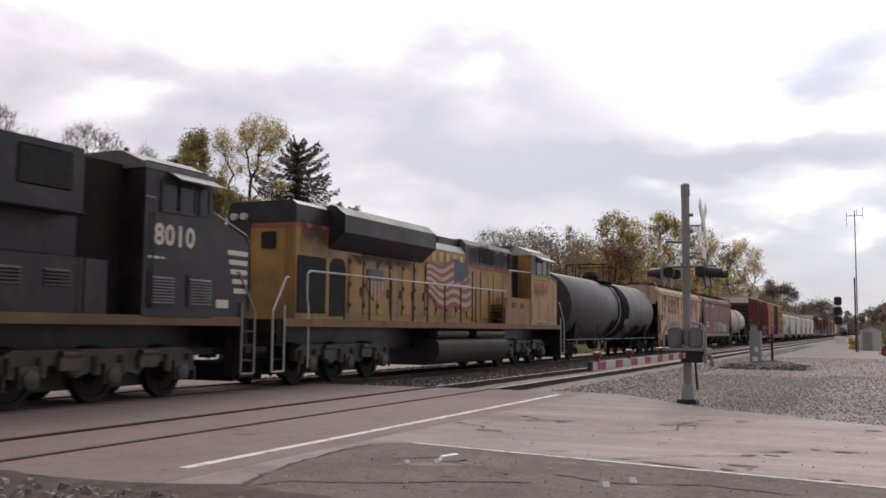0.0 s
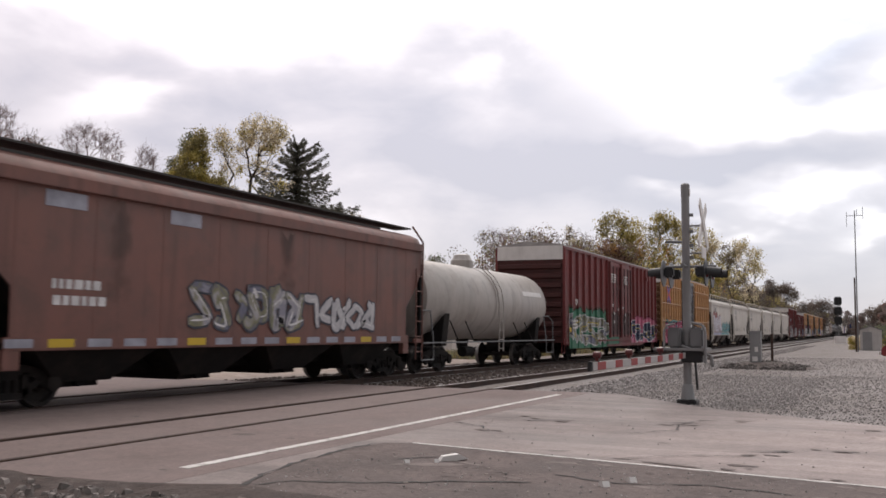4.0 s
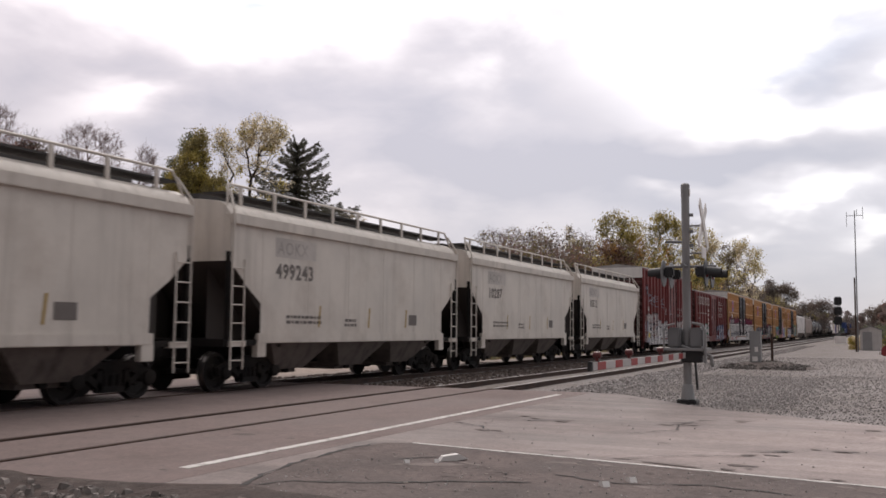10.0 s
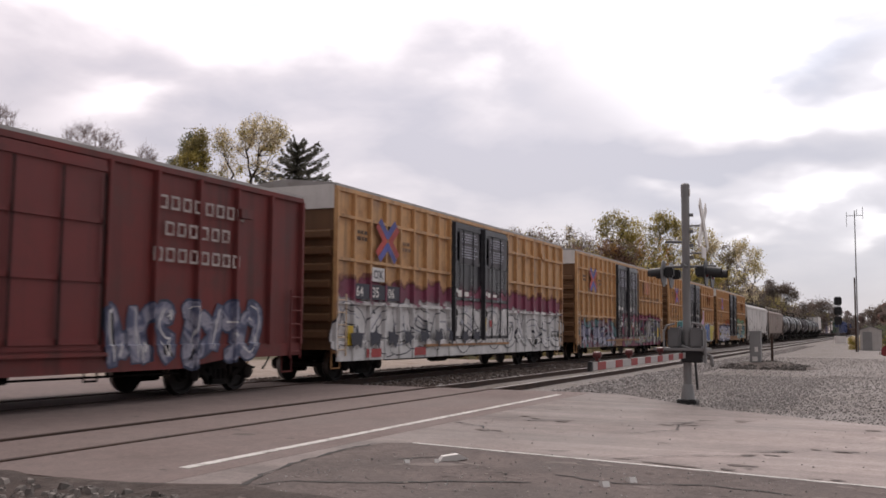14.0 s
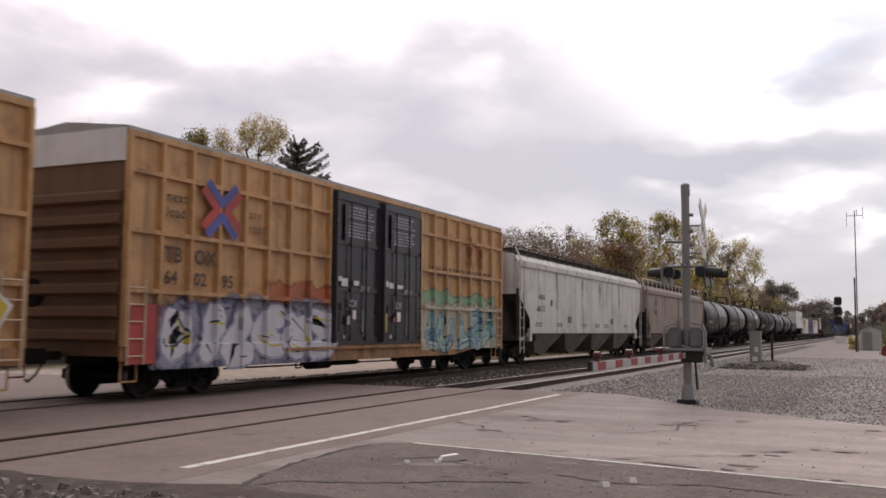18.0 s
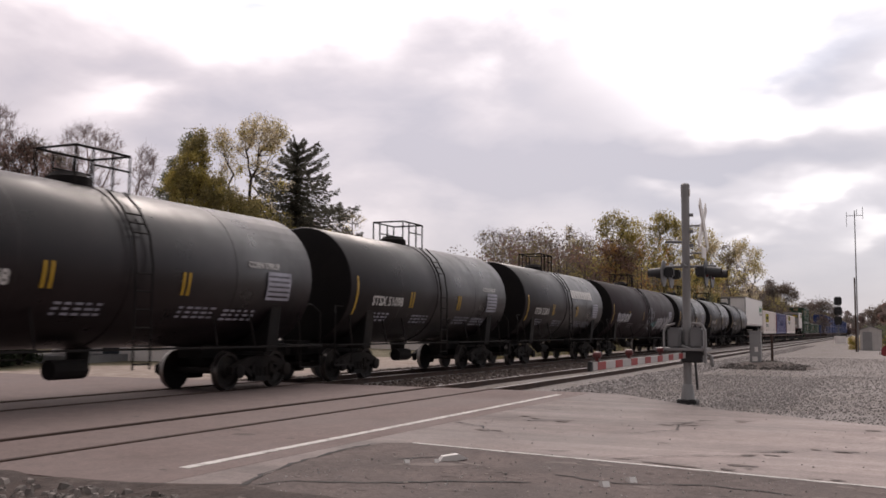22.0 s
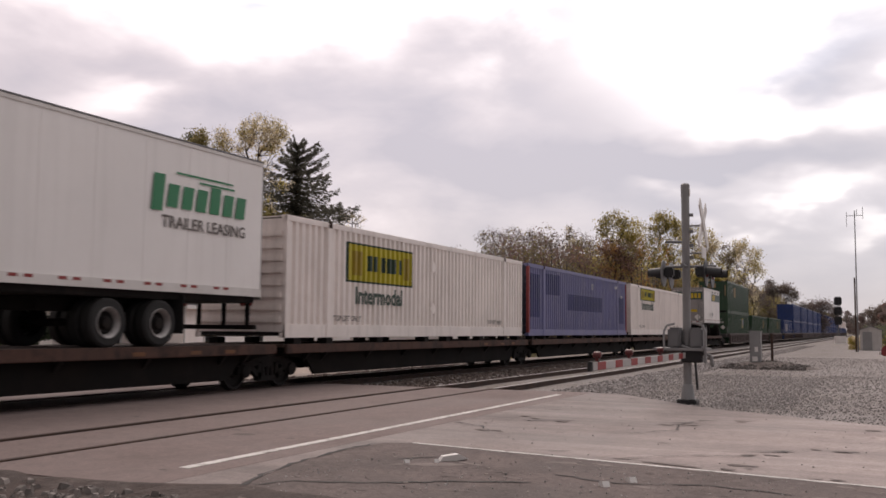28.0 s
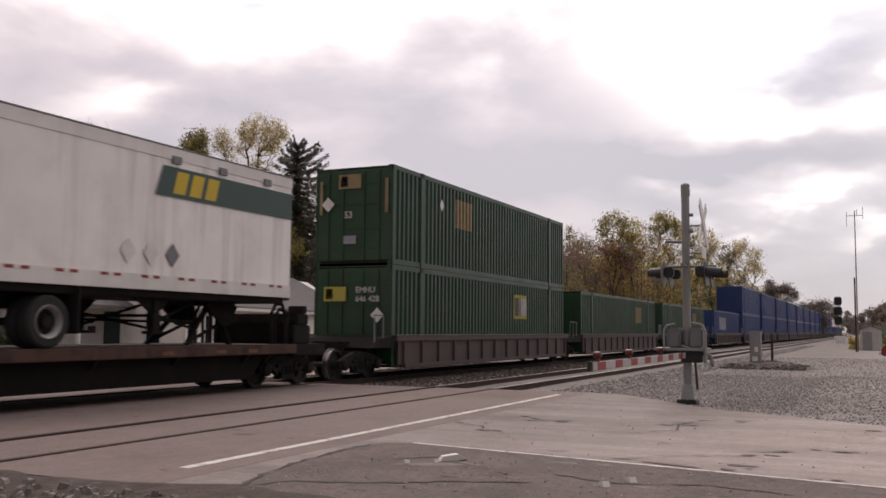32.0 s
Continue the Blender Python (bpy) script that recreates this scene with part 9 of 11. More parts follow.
def spray_mix(name, cols, scale=1.6, seed=0.0):
    m = bpy.data.materials.new(name)
    m.use_nodes = True
    nt = m.node_tree
    b = nt.nodes["Principled BSDF"]
    tc = nt.nodes.new("ShaderNodeTexCoord")
    mp = nt.nodes.new("ShaderNodeMapping")
    mp.inputs["Location"].default_value = (seed, 0, seed * 0.7)
    n = nt.nodes.new("ShaderNodeTexNoise")
    n.inputs["Scale"].default_value, n.inputs["Detail"].default_value, n.inputs["Distortion"].default_value = scale, 3.0, 1.2
    rp = nt.nodes.new("ShaderNodeValToRGB")
    el = rp.color_ramp.elements
    k = len(cols)
    el[0].position, el[0].color = 0.30, (*cols[0], 1)
    el[1].position, el[1].color = 0.70, (*cols[-1], 1)
    for i in range(1, k - 1):
        e = el.new(0.30 + 0.40 * i / (k - 1))
        e.color = (*cols[i], 1)
    nt.links.new(tc.outputs["Object"], mp.inputs[0])
    nt.links.new(mp.outputs[0], n.inputs["Vector"])
    nt.links.new(n.outputs["Fac"], rp.inputs[0])
    nt.links.new(rp.outputs[0], b.inputs["Base Color"])
    b.inputs["Roughness"].default_value = 0.6
    return m


WHT, NVY, GRY, OLV, PNK, LIL = (0.55, 0.53, 0.54), (0.05, 0.055, 0.10), (0.26, 0.25, 0.30), (0.20, 0.19, 0.10), (0.48, 0.14, 0.21), (0.34, 0.34, 0.46)
S_GREY = spray_mix("spray_grey_mix", [GRY, (0.40, 0.38, 0.40), OLV, (0.13, 0.13, 0.19), GRY], 1.5, 1)
S_NAVY = spray_mix("spray_navy_mix", [NVY, (0.10, 0.11, 0.19), (0.34, 0.33, 0.40), NVY], 2.0, 2)
S_WHITE = spray_mix("spray_white_mix", [WHT, (0.45, 0.43, 0.45), WHT, (0.22, 0.21, 0.24)], 1.9, 4)
S_TEAL = spray_mix("spray_teal_mix", [(0.14, 0.36, 0.38), (0.22, 0.46, 0.47), (0.10, 0.25, 0.28)], 2.0, 5)
S_LILAC = spray_mix("spray_lilac_mix", [LIL, (0.46, 0.45, 0.55), (0.20, 0.20, 0.30), LIL], 2.0, 6)
S_MIX = spray_mix("spray_dull_mix", [(0.05, 0.05, 0.07), (0.38, 0.36, 0.39), (0.24, 0.05, 0.09), (0.12, 0.30, 0.30), (0.30, 0.29, 0.33)], 1.3, 7)
S_GHOST = spray_mix("spray_ghost_white", [(0.24, 0.10, 0.09), (0.42, 0.37, 0.37), (0.50, 0.46, 0.46), (0.22, 0.09, 0.08)], 1.8, 8)
YS = -1.60

# red boxcar
graffiti(red, 0.9, 7.0, 0.60, 2.2, YS, [G_WHITE, S_GREY, G_WHITE, G_YEL], 1, 4, G_GREEN)
cloud(red, 6.6, 9.6, 0.7, 1.7, YS, G_GREEN, random.Random(9))
cloud(red, 7.4, 11.9, 1.1, 2.3, YS, mat("scuffed_dark_red", (0.07, 0.022, 0.022), 0.6, 0, 0.3, 8), random.Random(10))
graffiti(red, 12.3, 18.6, 0.75, 1.95, YS, [G_WHITE, G_NAVY, G_YEL, G_WHITE], 2, 5, G_PINK, fat=0.46, edge=0.05)
bars(red, 7.75, 4.2, -1.66, 0.95, 0.07, 4, M_WHITE, 1)
bars(red, 10.3, 4.2, -1.66, 0.95, 0.07, 4, M_WHITE, 2)
for x, z in ((7.9, 2.6), (8.2, 2.2), (8.15, 1.75), (10.0, 2.5), (10.5, 2.15), (10.4, 1.8), (9.0, 2.4)):
    patch(red, x, x + 0.16, z, z + 0.14, -1.675, M_WHITE, "placard")
words("QK", 0.34, M_WHITE, red, pose(1.6, YS, 2.55))
bars(red, 0.95, 1.75, YS, 1.1, 0.09, 3, M_WHITE, 3)
patch(red, 0.75, 1.1, 1.3, 1.5, YS, M_YELPAINT, "placard")

# the mustard boxcars
M_DOORPAN = mat("slate_panel", (0.055, 0.048, 0.058), 0.5, 0, 0.3, 6)
M_YTXT = mat("stencil_brown", (0.09, 0.05, 0.03), 0.7, 0, 0.2)
X_BLUE, X_RED = mat("faded_cross_blue", (0.11, 0.12, 0.36), 0.65, 0, 0.3, 8), mat("faded_cross_red", (0.48, 0.08, 0.07), 0.65, 0, 0.3, 8)


def cross_emblem(car, x, z, s):
    for k, (dx, dz) in enumerate(((1, 1), (-1, 1), (-1, -1), (1, -1))):
        for j, m in enumerate((X_BLUE, X_RED)):
            b = bmesh.new()
            o = Vector((-dz, dx)) * (0.062 if j else -0.062) * (1 if k % 2 else -1)
            d = Vector((dx, dz * 0.86))
            nn = Vector((-dz, dx)) * 0.058
            q = [o + d * 0.03 - nn, o + d * 0.46 - nn, o + d * 0.46 + nn, o + d * 0.03 + nn]
            b.faces.new([b.verts.new((x + v.x * s, YS - 0.03 - 0.001 * j - 0.002 * k, z + v.y * s)) for v in q])
            part("cross_emblem", b, m, car, "faded red and blue cross emblem")


def door_notices(car, d0, d1, seed):
    """Warning panels and placards on the two door leaves of a boxcar."""
    w = (d1 - d0) / 2
    for k in range(2):
        a = d0 + w * k
        r = random.Random(seed + 5 + k)
        patch(car, a + 0.55, a + w - 0.35, 3.55, 4.55, -1.66, M_DOORPAN, "notice_panel", "slate-grey warning panel")
        bars(car, a + 0.68, 4.46, -1.664, w - 1.16, 0.05, 4, G_GREY, seed + k, "notice")
        bars(car, a + 0.68, 4.05, -1.664, w - 1.16, 0.05, 5, G_GREY, seed + 2 + k, "notice")
        for x, z, pw, ph, m in ((0.25, 2.55, 0.13, 0.13, M_WHITE), (0.42, 2.44, 0.26, 0.20, M_WHITE), (0.95, 2.50, 0.30, 0.10, M_WHITE), (0.92, 1.60, 0.20, 0.24, M_WHITE),
                                (0.66, 1.52, 0.16, 0.18, G_RED if k else G_GREY), (0.22, 1.30, 0.10, 0.48, M_YELPAINT if k else M_GEAR), (1.45, 1.30, 0.05, 0.55, G_GREY), (0.50, 1.12, 0.07, 0.10, M_WHITE)):
            patch(car, a + x + r.uniform(-0.04, 0.04), a + x + pw, z + r.uniform(-0.05, 0.05), z + ph, -1.68, m, "placard")
        for x in (0.86, 1.08):
            for q in (-1, 1):
                b = bmesh.new()
                v = [b.verts.new((a + x + q * px, -1.682 - 0.001 * (q > 0), 2.02 + pz)) for px, pz in ((-0.10, -0.08), (-0.06, -0.10), (0.10, 0.08), (0.06, 0.10))]
                b.faces.new(v)
                part("crossed_mark", b, G_GREY, car, "small pale crossed mark")
        bars(car, a + 1.35, 2.45, -1.664, 0.5, 0.03, 3, G_GREY, seed + 9 + k, "notice")


cross_emblem(yel, 2.1, 3.74, 1.18)
words("TB", 0.40, M_YTXT, yel, pose(0.72, YS, 2.54))
words("OX", 0.40, M_YTXT, yel, pose(1.62, YS, 2.54))
words("88", 0.36, M_YTXT, yel, pose(2.52, YS, 2.14))
cloud(yel, 1.3, 6.9, 0.9, 2.12, YS, G_TEAL, random.Random(12))
cloud(yel, 1.0, 7.0, 0.62, 1.95, YS - 0.003, G_PINK, random.Random(13))
graffiti(yel, 1.3, 6.8, 0.64, 2.08, YS, [G_DARK, G_PINK, G_ROSE, G_TEAL, G_WHITE], 12, 5, fat=0.42, edge=0.05)
graffiti(yel, 12.0, 16.7, 0.68, 1.75, YS, [G_DARK, S_WHITE, G_DARK], 13, 6)
door_notices(yel, 6.55, 11.4, 30)
for i, c in enumerate(ycars):
    door_notices(c, 7.0, 12.0, 40 + 4 * i)
    cross_emblem(c, 2.67, 3.78, 1.18)
    if i == 3:
        for tx, x, z in (("next", 1.02, 3.78), ("load", 1.02, 3.48), ("any", 3.62, 3.72), ("road", 3.62, 3.42)):
            words(tx, 0.30, MATS["stencil_brown"] if x < 2 else mat("faint_brown", (0.24, 0.12, 0.06), 0.7, 0, 0.3), c, pose(x, YS, z), spread=1.1)
    else:
        bars(c, 1.02, 3.85, YS, 0.6, 0.10, 2, M_YTXT, i)
        bars(c, 3.62, 3.75, YS, 0.6, 0.10, 2, MATS["boxcar_end_yellow"], i + 9)
    patch(c, 13.6, 15.2, 3.5, 4.2, YS - 0.001, mat("ghost_red_letters", (0.42, 0.15, 0.07), 0.65, 0, 0.35, 10), "faded_logo", "faded red block letters") if i == 1 else None
y1, y2, y3, y4 = ycars
cloud(y1, 0.02, 18.65, 0.9, 2.75, YS, G_MAROON, random.Random(21))
cloud(y1, 0.05, 18.6, 0.55, 2.15, YS - 0.003, G_WHITE, random.Random(27))
graffiti(y1, 0.15, 18.55, 0.60, 2.1, YS - 0.004, [G_DARK, G_WHITE, G_DARK, G_GREY], 22, 13, fat=0.44, edge=0.03)
for i in range(9):
    b = bmesh.new()
    cx, cz, s = 1.0 + 1.0 * i, 1.15, 0.36 - 0.008 * i
    v = [b.verts.new((cx + s * (1 if k % 2 == 0 else 0.42) * math.sin(k * math.pi / 5 + 0.1 * i), YS - 0.075, cz + s * (1 if k % 2 == 0 else 0.42) * math.cos(k * math.pi / 5 + 0.1 * i))) for k in range(10)]
    b.faces.new(v)
    bmesh.ops.triangulate(b, faces=b.faces[:])
    part("graffiti", b, G_DARK, y1, "dark sprayed star")
for x, tx in ((1.0, "64"), (1.87, "35"), (2.75, "06")):
    patch(y1, x - 0.08, x + 0.72, 2.15, 2.55, YS - 0.012, G_DARK, "number_panel")
    words(tx, 0.38, M_WHITE, y1, pose(x, YS - 0.016, 2.22))
words("OX", 0.34, G_DARK, y1, pose(1.92, YS - 0.02, 2.72))
patch(y1, 1.85, 2.55, 2.64, 3.02, YS - 0.014, G_WHITE, "number_panel")
patch(y1, 0.6, 0.9, 0.95, 1.45, YS - 0.024, M_YELPAINT, "placard")
for x in (1.6, 4.4):
    patch(y1, x, x + 0.8, 0.62, 0.85, YS - 0.024, G_RED, "graffiti")
graffiti(y2, 8.5, 18.0, 0.58, 2.15, YS - 0.005, [G_DARK, S_GREY, G_WHITE, G_MAROON], 23, 8, G_MAROON)
graffiti(y2, 0.8, 6.8, 0.62, 1.7, YS, [G_DARK, S_LILAC, G_WHITE], 24, 7, S_MIX)
words("RAILCAR POOLING EXPERTS", 0.42, M_YTXT, y2, pose(12.7, YS - 0.004, 3.05), spread=0.95)
patch(y2, 17.0, 17.35, 1.0, 1.55, YS - 0.03, M_YELPAINT, "placard")
words("TB", 0.42, M_YTXT, y3, pose(1.0, YS, 2.62), spread=1.1, bold=0.03)
words("OX", 0.42, M_YTXT, y3, pose(1.87, YS, 2.62), spread=1.1, bold=0.03)
words("64", 0.36, M_YTXT, y3, pose(1.02, YS, 2.20), spread=1.1, bold=0.03)
words("24", 0.36, M_YTXT, y3, pose(1.88, YS, 2.20), spread=1.1, bold=0.03)
words("88", 0.36, M_YTXT, y3, pose(2.75, YS, 2.20), spread=1.1, bold=0.03)
cloud(y3, 2.9, 7.6, 0.6, 2.2, YS, G_TEAL, random.Random(26))
cloud(y3, 3.2, 7.0, 0.58, 1.45, YS - 0.004, mat("spray_lime", (0.30, 0.36, 0.06), 0.6, 0, 0.3, 7), random.Random(28))
graffiti(y3, 3.3, 7.0, 0.85, 1.85, YS - 0.006, [G_DARK, mat("spray_mauve", (0.42, 0.30, 0.40), 0.6, 0, 0.25, 7), G_WHITE], 25, 4, fat=0.46)
cloud(y3, 10.4, 12.6, 0.55, 1.15, YS - 0.03, G_RED, random.Random(29))
# fat rounded letters in pink, blue and yellow with a white edge
for k, (tx, x, m, sz) in enumerate((("d", 12.02, G_ROSE, 2.95), ("o", 13.74, G_BLUE, 2.4), ("n", 14.98, G_BLUE, 2.4), ("e", 16.14, G_YEL, 2.35), ("r", 17.30, G_YEL, 2.2))):
    words(tx, sz, G_WHITE, y3, pose(x, YS - 0.046 - 0.002 * k, 0.76), "graffiti", label="white edge of a sprayed letter", bold=0.072)
    words(tx, sz, m, y3, pose(x, YS - 0.060 - 0.002 * k, 0.76), "graffiti", label="fat sprayed graffiti letter", bold=0.042)
words("RAILCAR POOLING EXPERTS", 0.40, M_YTXT, y4, pose(12.75, YS - 0.004, 3.02), spread=0.95)
words("RAILCAR POOLING EXPERTS", 0.40, MATS["faint_brown"], y3, pose(12.75, YS - 0.004, 3.02), spread=0.95)
for c in (y3, y4):
    for x in (15.5, 16.3):
        cloud(c, x - 0.1, x + 0.75, 3.4, 4.15, YS, MATS["ghost_red_letters"], random.Random(int(x * 7)), "faded_logo", 0.6)
words("TB", 0.42, M_YTXT, y4, pose(1.0, YS, 2.62), spread=1.1, bold=0.03)
words("OX", 0.42, M_YTXT, y4, pose(1.87, YS, 2.62), spread=1.1, bold=0.03)
words("64", 0.36, M_YTXT, y4, pose(1.02, YS, 2.20), spread=1.1, bold=0.03)
words("02", 0.36, M_YTXT, y4, pose(1.88, YS, 2.20), spread=1.1, bold=0.03)
words("95", 0.36, M_YTXT, y4, pose(2.75, YS, 2.20), spread=1.1, bold=0.03)
cloud(y4, 4.3, 7.1, 1.5, 2.4, YS, mat("spray_flame", (0.46, 0.15, 0.07), 0.6, 0, 0.3, 6), random.Random(33))
cloud(y4, 0.7, 7.2, 0.58, 2.0, YS, S_NAVY, random.Random(30))
graffiti(y4, 0.9, 7.2, 0.60, 1.95, YS - 0.004, [S_LILAC, mat("spray_pale_lilac", (0.66, 0.64, 0.70)), G_YEL, G_DARK], 26, 6, fat=0.44, edge=0.06)
patch(y4, 0.05, 0.9, 0.7, 1.8, YS - 0.003, G_RED, "graffiti", skew=0.15)
S_SEA = spray_mix("spray_sea_mix", [(0.40, 0.46, 0.26), (0.20, 0.40, 0.42), (0.44, 0.54, 0.46), (0.12, 0.24, 0.38), (0.36, 0.46, 0.38)], 1.3, 11)
cloud(y4, 12.1, 18.2, 1.5, 2.55, YS, mat("spray_mint", (0.26, 0.42, 0.28), 0.6, 0, 0.25, 7), random.Random(34))
cloud(y4, 12.0, 18.4, 0.75, 2.25, YS, mat("spray_cream", (0.52, 0.46, 0.36), 0.6, 0, 0.2, 7), random.Random(31))
graffiti(y4, 12.2, 18.1, 0.64, 2.05, YS - 0.004, [G_DARK, S_SEA, G_WHITE, G_BLUE, G_DARK], 27, 5, fat=0.40, edge=0.035)

# red boxcar with one door
G_GHOSTR = mat("ghost_white_spray", (0.34, 0.25, 0.25), 0.7, 0, 0.3, 8)
words("473 043", 0.34, M_WHITE, nsb, pose(0.85, YS, 2.14), spread=1.05)
bars(nsb, 0.92, 2.58, YS, 0.45, 0.22, 1, M_WHITE, 8)
graffiti(nsb, 0.9, 4.0, 0.85, 2.25, YS, [G_GREY, S_GHOST, G_WHITE, G_DARK], 31, 3, S_GHOST)
graffiti(nsb, 1.6, 7.1, 0.60, 1.75, YS, [G_DARK, G_WHITE, G_GREY, G_DARK], 30, 5, S_WHITE, edge=0.04)
graffiti(nsb, 9.7, 15.5, 0.75, 1.85, YS, [G_GHOSTR, S_WHITE, G_WHITE], 32, 9, S_GHOST, edge=0.03)
scrawl(nsb, 1.5, 3.9, 3.15, 3.62, YS, G_GREY, 60, 7)
scrawl(nsb, 4.75, 6.2, 3.05, 3.45, YS, G_GREY, 61, 6)
scrawl(nsb, 10.3, 12.6, 2.3, 3.0, YS, G_GHOSTR, 62, 5, 0.05, False)
cloud(nsb, 0.85, 1.55, 3.35, 4.25, YS, G_GREY, random.Random(3))
cloud(nsb, 0.3, 1.3, 1.35, 2.0, YS, G_GREY, random.Random(4))
scrawl(nsb, 6.95, 7.75, 2.55, 3.15, YS - 0.03, G_GREY, 81, 2, 0.05, False)
bars(nsb, 7.0, 2.45, -1.67, 1.0, 0.05, 1, G_GREY, 82)
patch(nsb, 6.2, 6.3, 2.4, 2.85, YS - 0.01, M_WHITE, "placard")
for x, z0 in ((0.9, 0.72), (1.0, 1.0), (0.35, 0.7)):
    patch(nsb, x, x + 0.5, z0, z0 + 0.25, YS - 0.014, G_YEL if z0 == 1.0 else G_GREY, "graffiti")

# faded red boxcar: eight worn block letters, then stencils
M_WORN = mat("worn_letter_white", (0.46, 0.40, 0.38), 0.7, 0, 0.3, 10, dirt=(0.20, 0.06, 0.05), dirt_amt=0.9, dirt_scale=5.0)
bars(sou, 1.1, 2.75, YS, 4.6, 0.08, 1, M_WORN, 91)
bars(sou, 0.9, 2.35, YS, 1.0, 0.10, 1, M_WORN, 92)
cloud(sou, 2.0, 6.2, 0.6, 1.7, YS, S_GHOST, random.Random(32))
graffiti(sou, 1.7, 6.3, 0.60, 1.95, YS, [G_GREEN, S_WHITE, G_WHITE], 33, 4, fat=0.46, edge=0.07)
graffiti(sou, 9.6, 14.2, 0.62, 2.0, YS, [G_NAVY, S_NAVY, G_WHITE], 34, 7)
for z, w in ((2.95, 0.35), (2.62, 0.35), (2.2, 0.25), (1.9, 0.25)):
    patch(sou, 5.6, 5.6 + w, z, z + 0.2, YS - 0.004, M_WHITE, "placard")
patch(sou, 6.7, 7.05, 2.5, 2.66, -1.68, M_WHITE, "placard")
patch(sou, 7.0, 7.2, 2.35, 2.5, -1.68, M_WHITE, "placard")

# covered hoppers
M_HTXT = mat("stencil_grey", (0.16, 0.14, 0.13), 0.7, 0, 0.2)
HY = -1.557
for c, tx in zip(hops, ("10273", "10315", "499240", "499243", "10287", "10312")):
    patch(c, 1.62, 3.3, 2.98, 3.42, HY + 0.002, mat("overpainted_panel", (0.50, 0.46, 0.43), 0.6, 0, 0.2, 6), "number_panel")
    words("AOKX", 0.42, M_HTXT if tx == "10273" else mat("faint_stencil", (0.40, 0.365, 0.34), 0.7, 0, 0.3), c, pose(1.7, HY, 3.05), spread=1.1)
    words(tx, 0.48, M_HTXT, c, pose(1.65, HY, 2.50), spread=1.1, bold=0.03)
    # slanted ochre reflector strips along the side
    for x in (3.45, 5.9, 8.05):
        patch(c, x, x + 0.07, 1.40, 1.92, HY, mat("ochre_strip", (0.40, 0.27, 0.09), 0.7, 0, 0.3), "rust_run", skew=0.06)
    patch(c, 8.3, 8.8, 1.48, 1.78, HY - 0.001, M_HTXT, "consolidated_stencil")
    bars(c, 2.0, 1.6, HY, 1.6, 0.07, 2, M_HTXT, 6)
    bars(c, 4.7, 1.55, HY, 0.6, 0.07, 2, M_HTXT, 7)
h1 = hops[0]
soo, brn = [o for o, u in TRAIN if u in (65.5, 82.3)]
cloud(h1, 1.2, 3.6, 2.3, 3.0, HY, mat("spray_oxblood", (0.30, 0.10, 0.09), 0.6, 0, 0.4, 6), random.Random(14))
graffiti(h1, 1.3, 5.6, 1.1, 2.8, HY - 0.004, [MATS["spray_oxblood"], mat("spray_pale_lilac", (0.66, 0.64, 0.70), 0.6, 0, 0.15, 6), G_DARK], 118, 4, fat=0.44, edge=0.10)
graffiti(h1, 5.5, 10.5, 1.25, 2.2, HY - 0.004, [G_DARK, S_TEAL, G_TEAL], 36, 7)
patch(h1, 1.2, 5.4, 1.10, 1.27, HY - 0.035, G_LILAC, "graffiti")
patch(h1, 5.4, 9.9, 1.10, 1.27, HY - 0.035, S_TEAL, "graffiti")
words("HKRX", 0.30, M_HTXT, hk, pose(2.32, HY, 2.60))
words("600117", 0.33, M_HTXT, hk, pose(2.08, HY, 2.12))
for x0, x1, z0, z1 in ((3.8, 4.1, 2.38, 2.62), (6.2, 6.75, 1.70, 1.98), (13.5, 14.1, 1.70, 1.98)):
    patch(hk, x0, x1, z0, z1, HY, M_HTXT, "stencil_panel")
for x in (1.9, 4.6, 8.4, 10.6, 12.3, 16.2):
    bars(hk, x, 1.62, HY, 0.9, 0.06, 2, M_HTXT, int(x * 10))
words("CEFX", 0.30, mat("ghost_stencil", (0.13, 0.10, 0.09), 0.8, 0, 0.3), ce, pose(2.2, HY, 2.95))
words("383076", 0.33, MATS["ghost_stencil"], ce, pose(2.05, HY, 2.42))
scrawl(ce, 8.33, 10.70, 1.56, 2.35, HY, MATS["ghost_stencil"], 71, 5, 0.06, False)
SOOT = mat("soot_run", (0.10, 0.085, 0.078), 0.8, 0, 0.3, 6)
for c, spots in ((ce, ((5.2, 5.7, 2.0, 3.5), (9.6, 10.3, 1.6, 3.6), (11.6, 12.3, 1.9, 3.5), (12.9, 13.4, 2.3, 3.4), (16.1, 16.5, 2.2, 3.4), (2.4, 2.9, 1.8, 3.4))), (hk, ((4.4, 4.9, 2.2, 3.7), (8.3, 8.7, 1.8, 3.7), (11.2, 11.8, 2.4, 3.7), (15.1, 15.5, 2.0, 3.7))),
                 (soo, ((2.0, 2.8, 2.4, 3.5), (7.6, 8.2, 1.5, 3.4), (13.0, 13.9, 2.0, 3.5))), (brn, ((3.0, 3.6, 1.8, 3.5), (8.2, 8.9, 2.2, 3.5)))):
    for n, (xa, xb, za, zb) in enumerate(spots):
        cloud(c, xa, xb, za, zb, HY - 0.001 * (n + 1), SOOT, random.Random(n + 5), "soot_streak", 0.22 if c is hk else 0.45)
M_SGRN = mat("faded_green_letter", (0.10, 0.13, 0.085), 0.7, 0, 0.25, 8, dirt=(0.42, 0.28, 0.18), dirt_amt=0.6, dirt_scale=5)


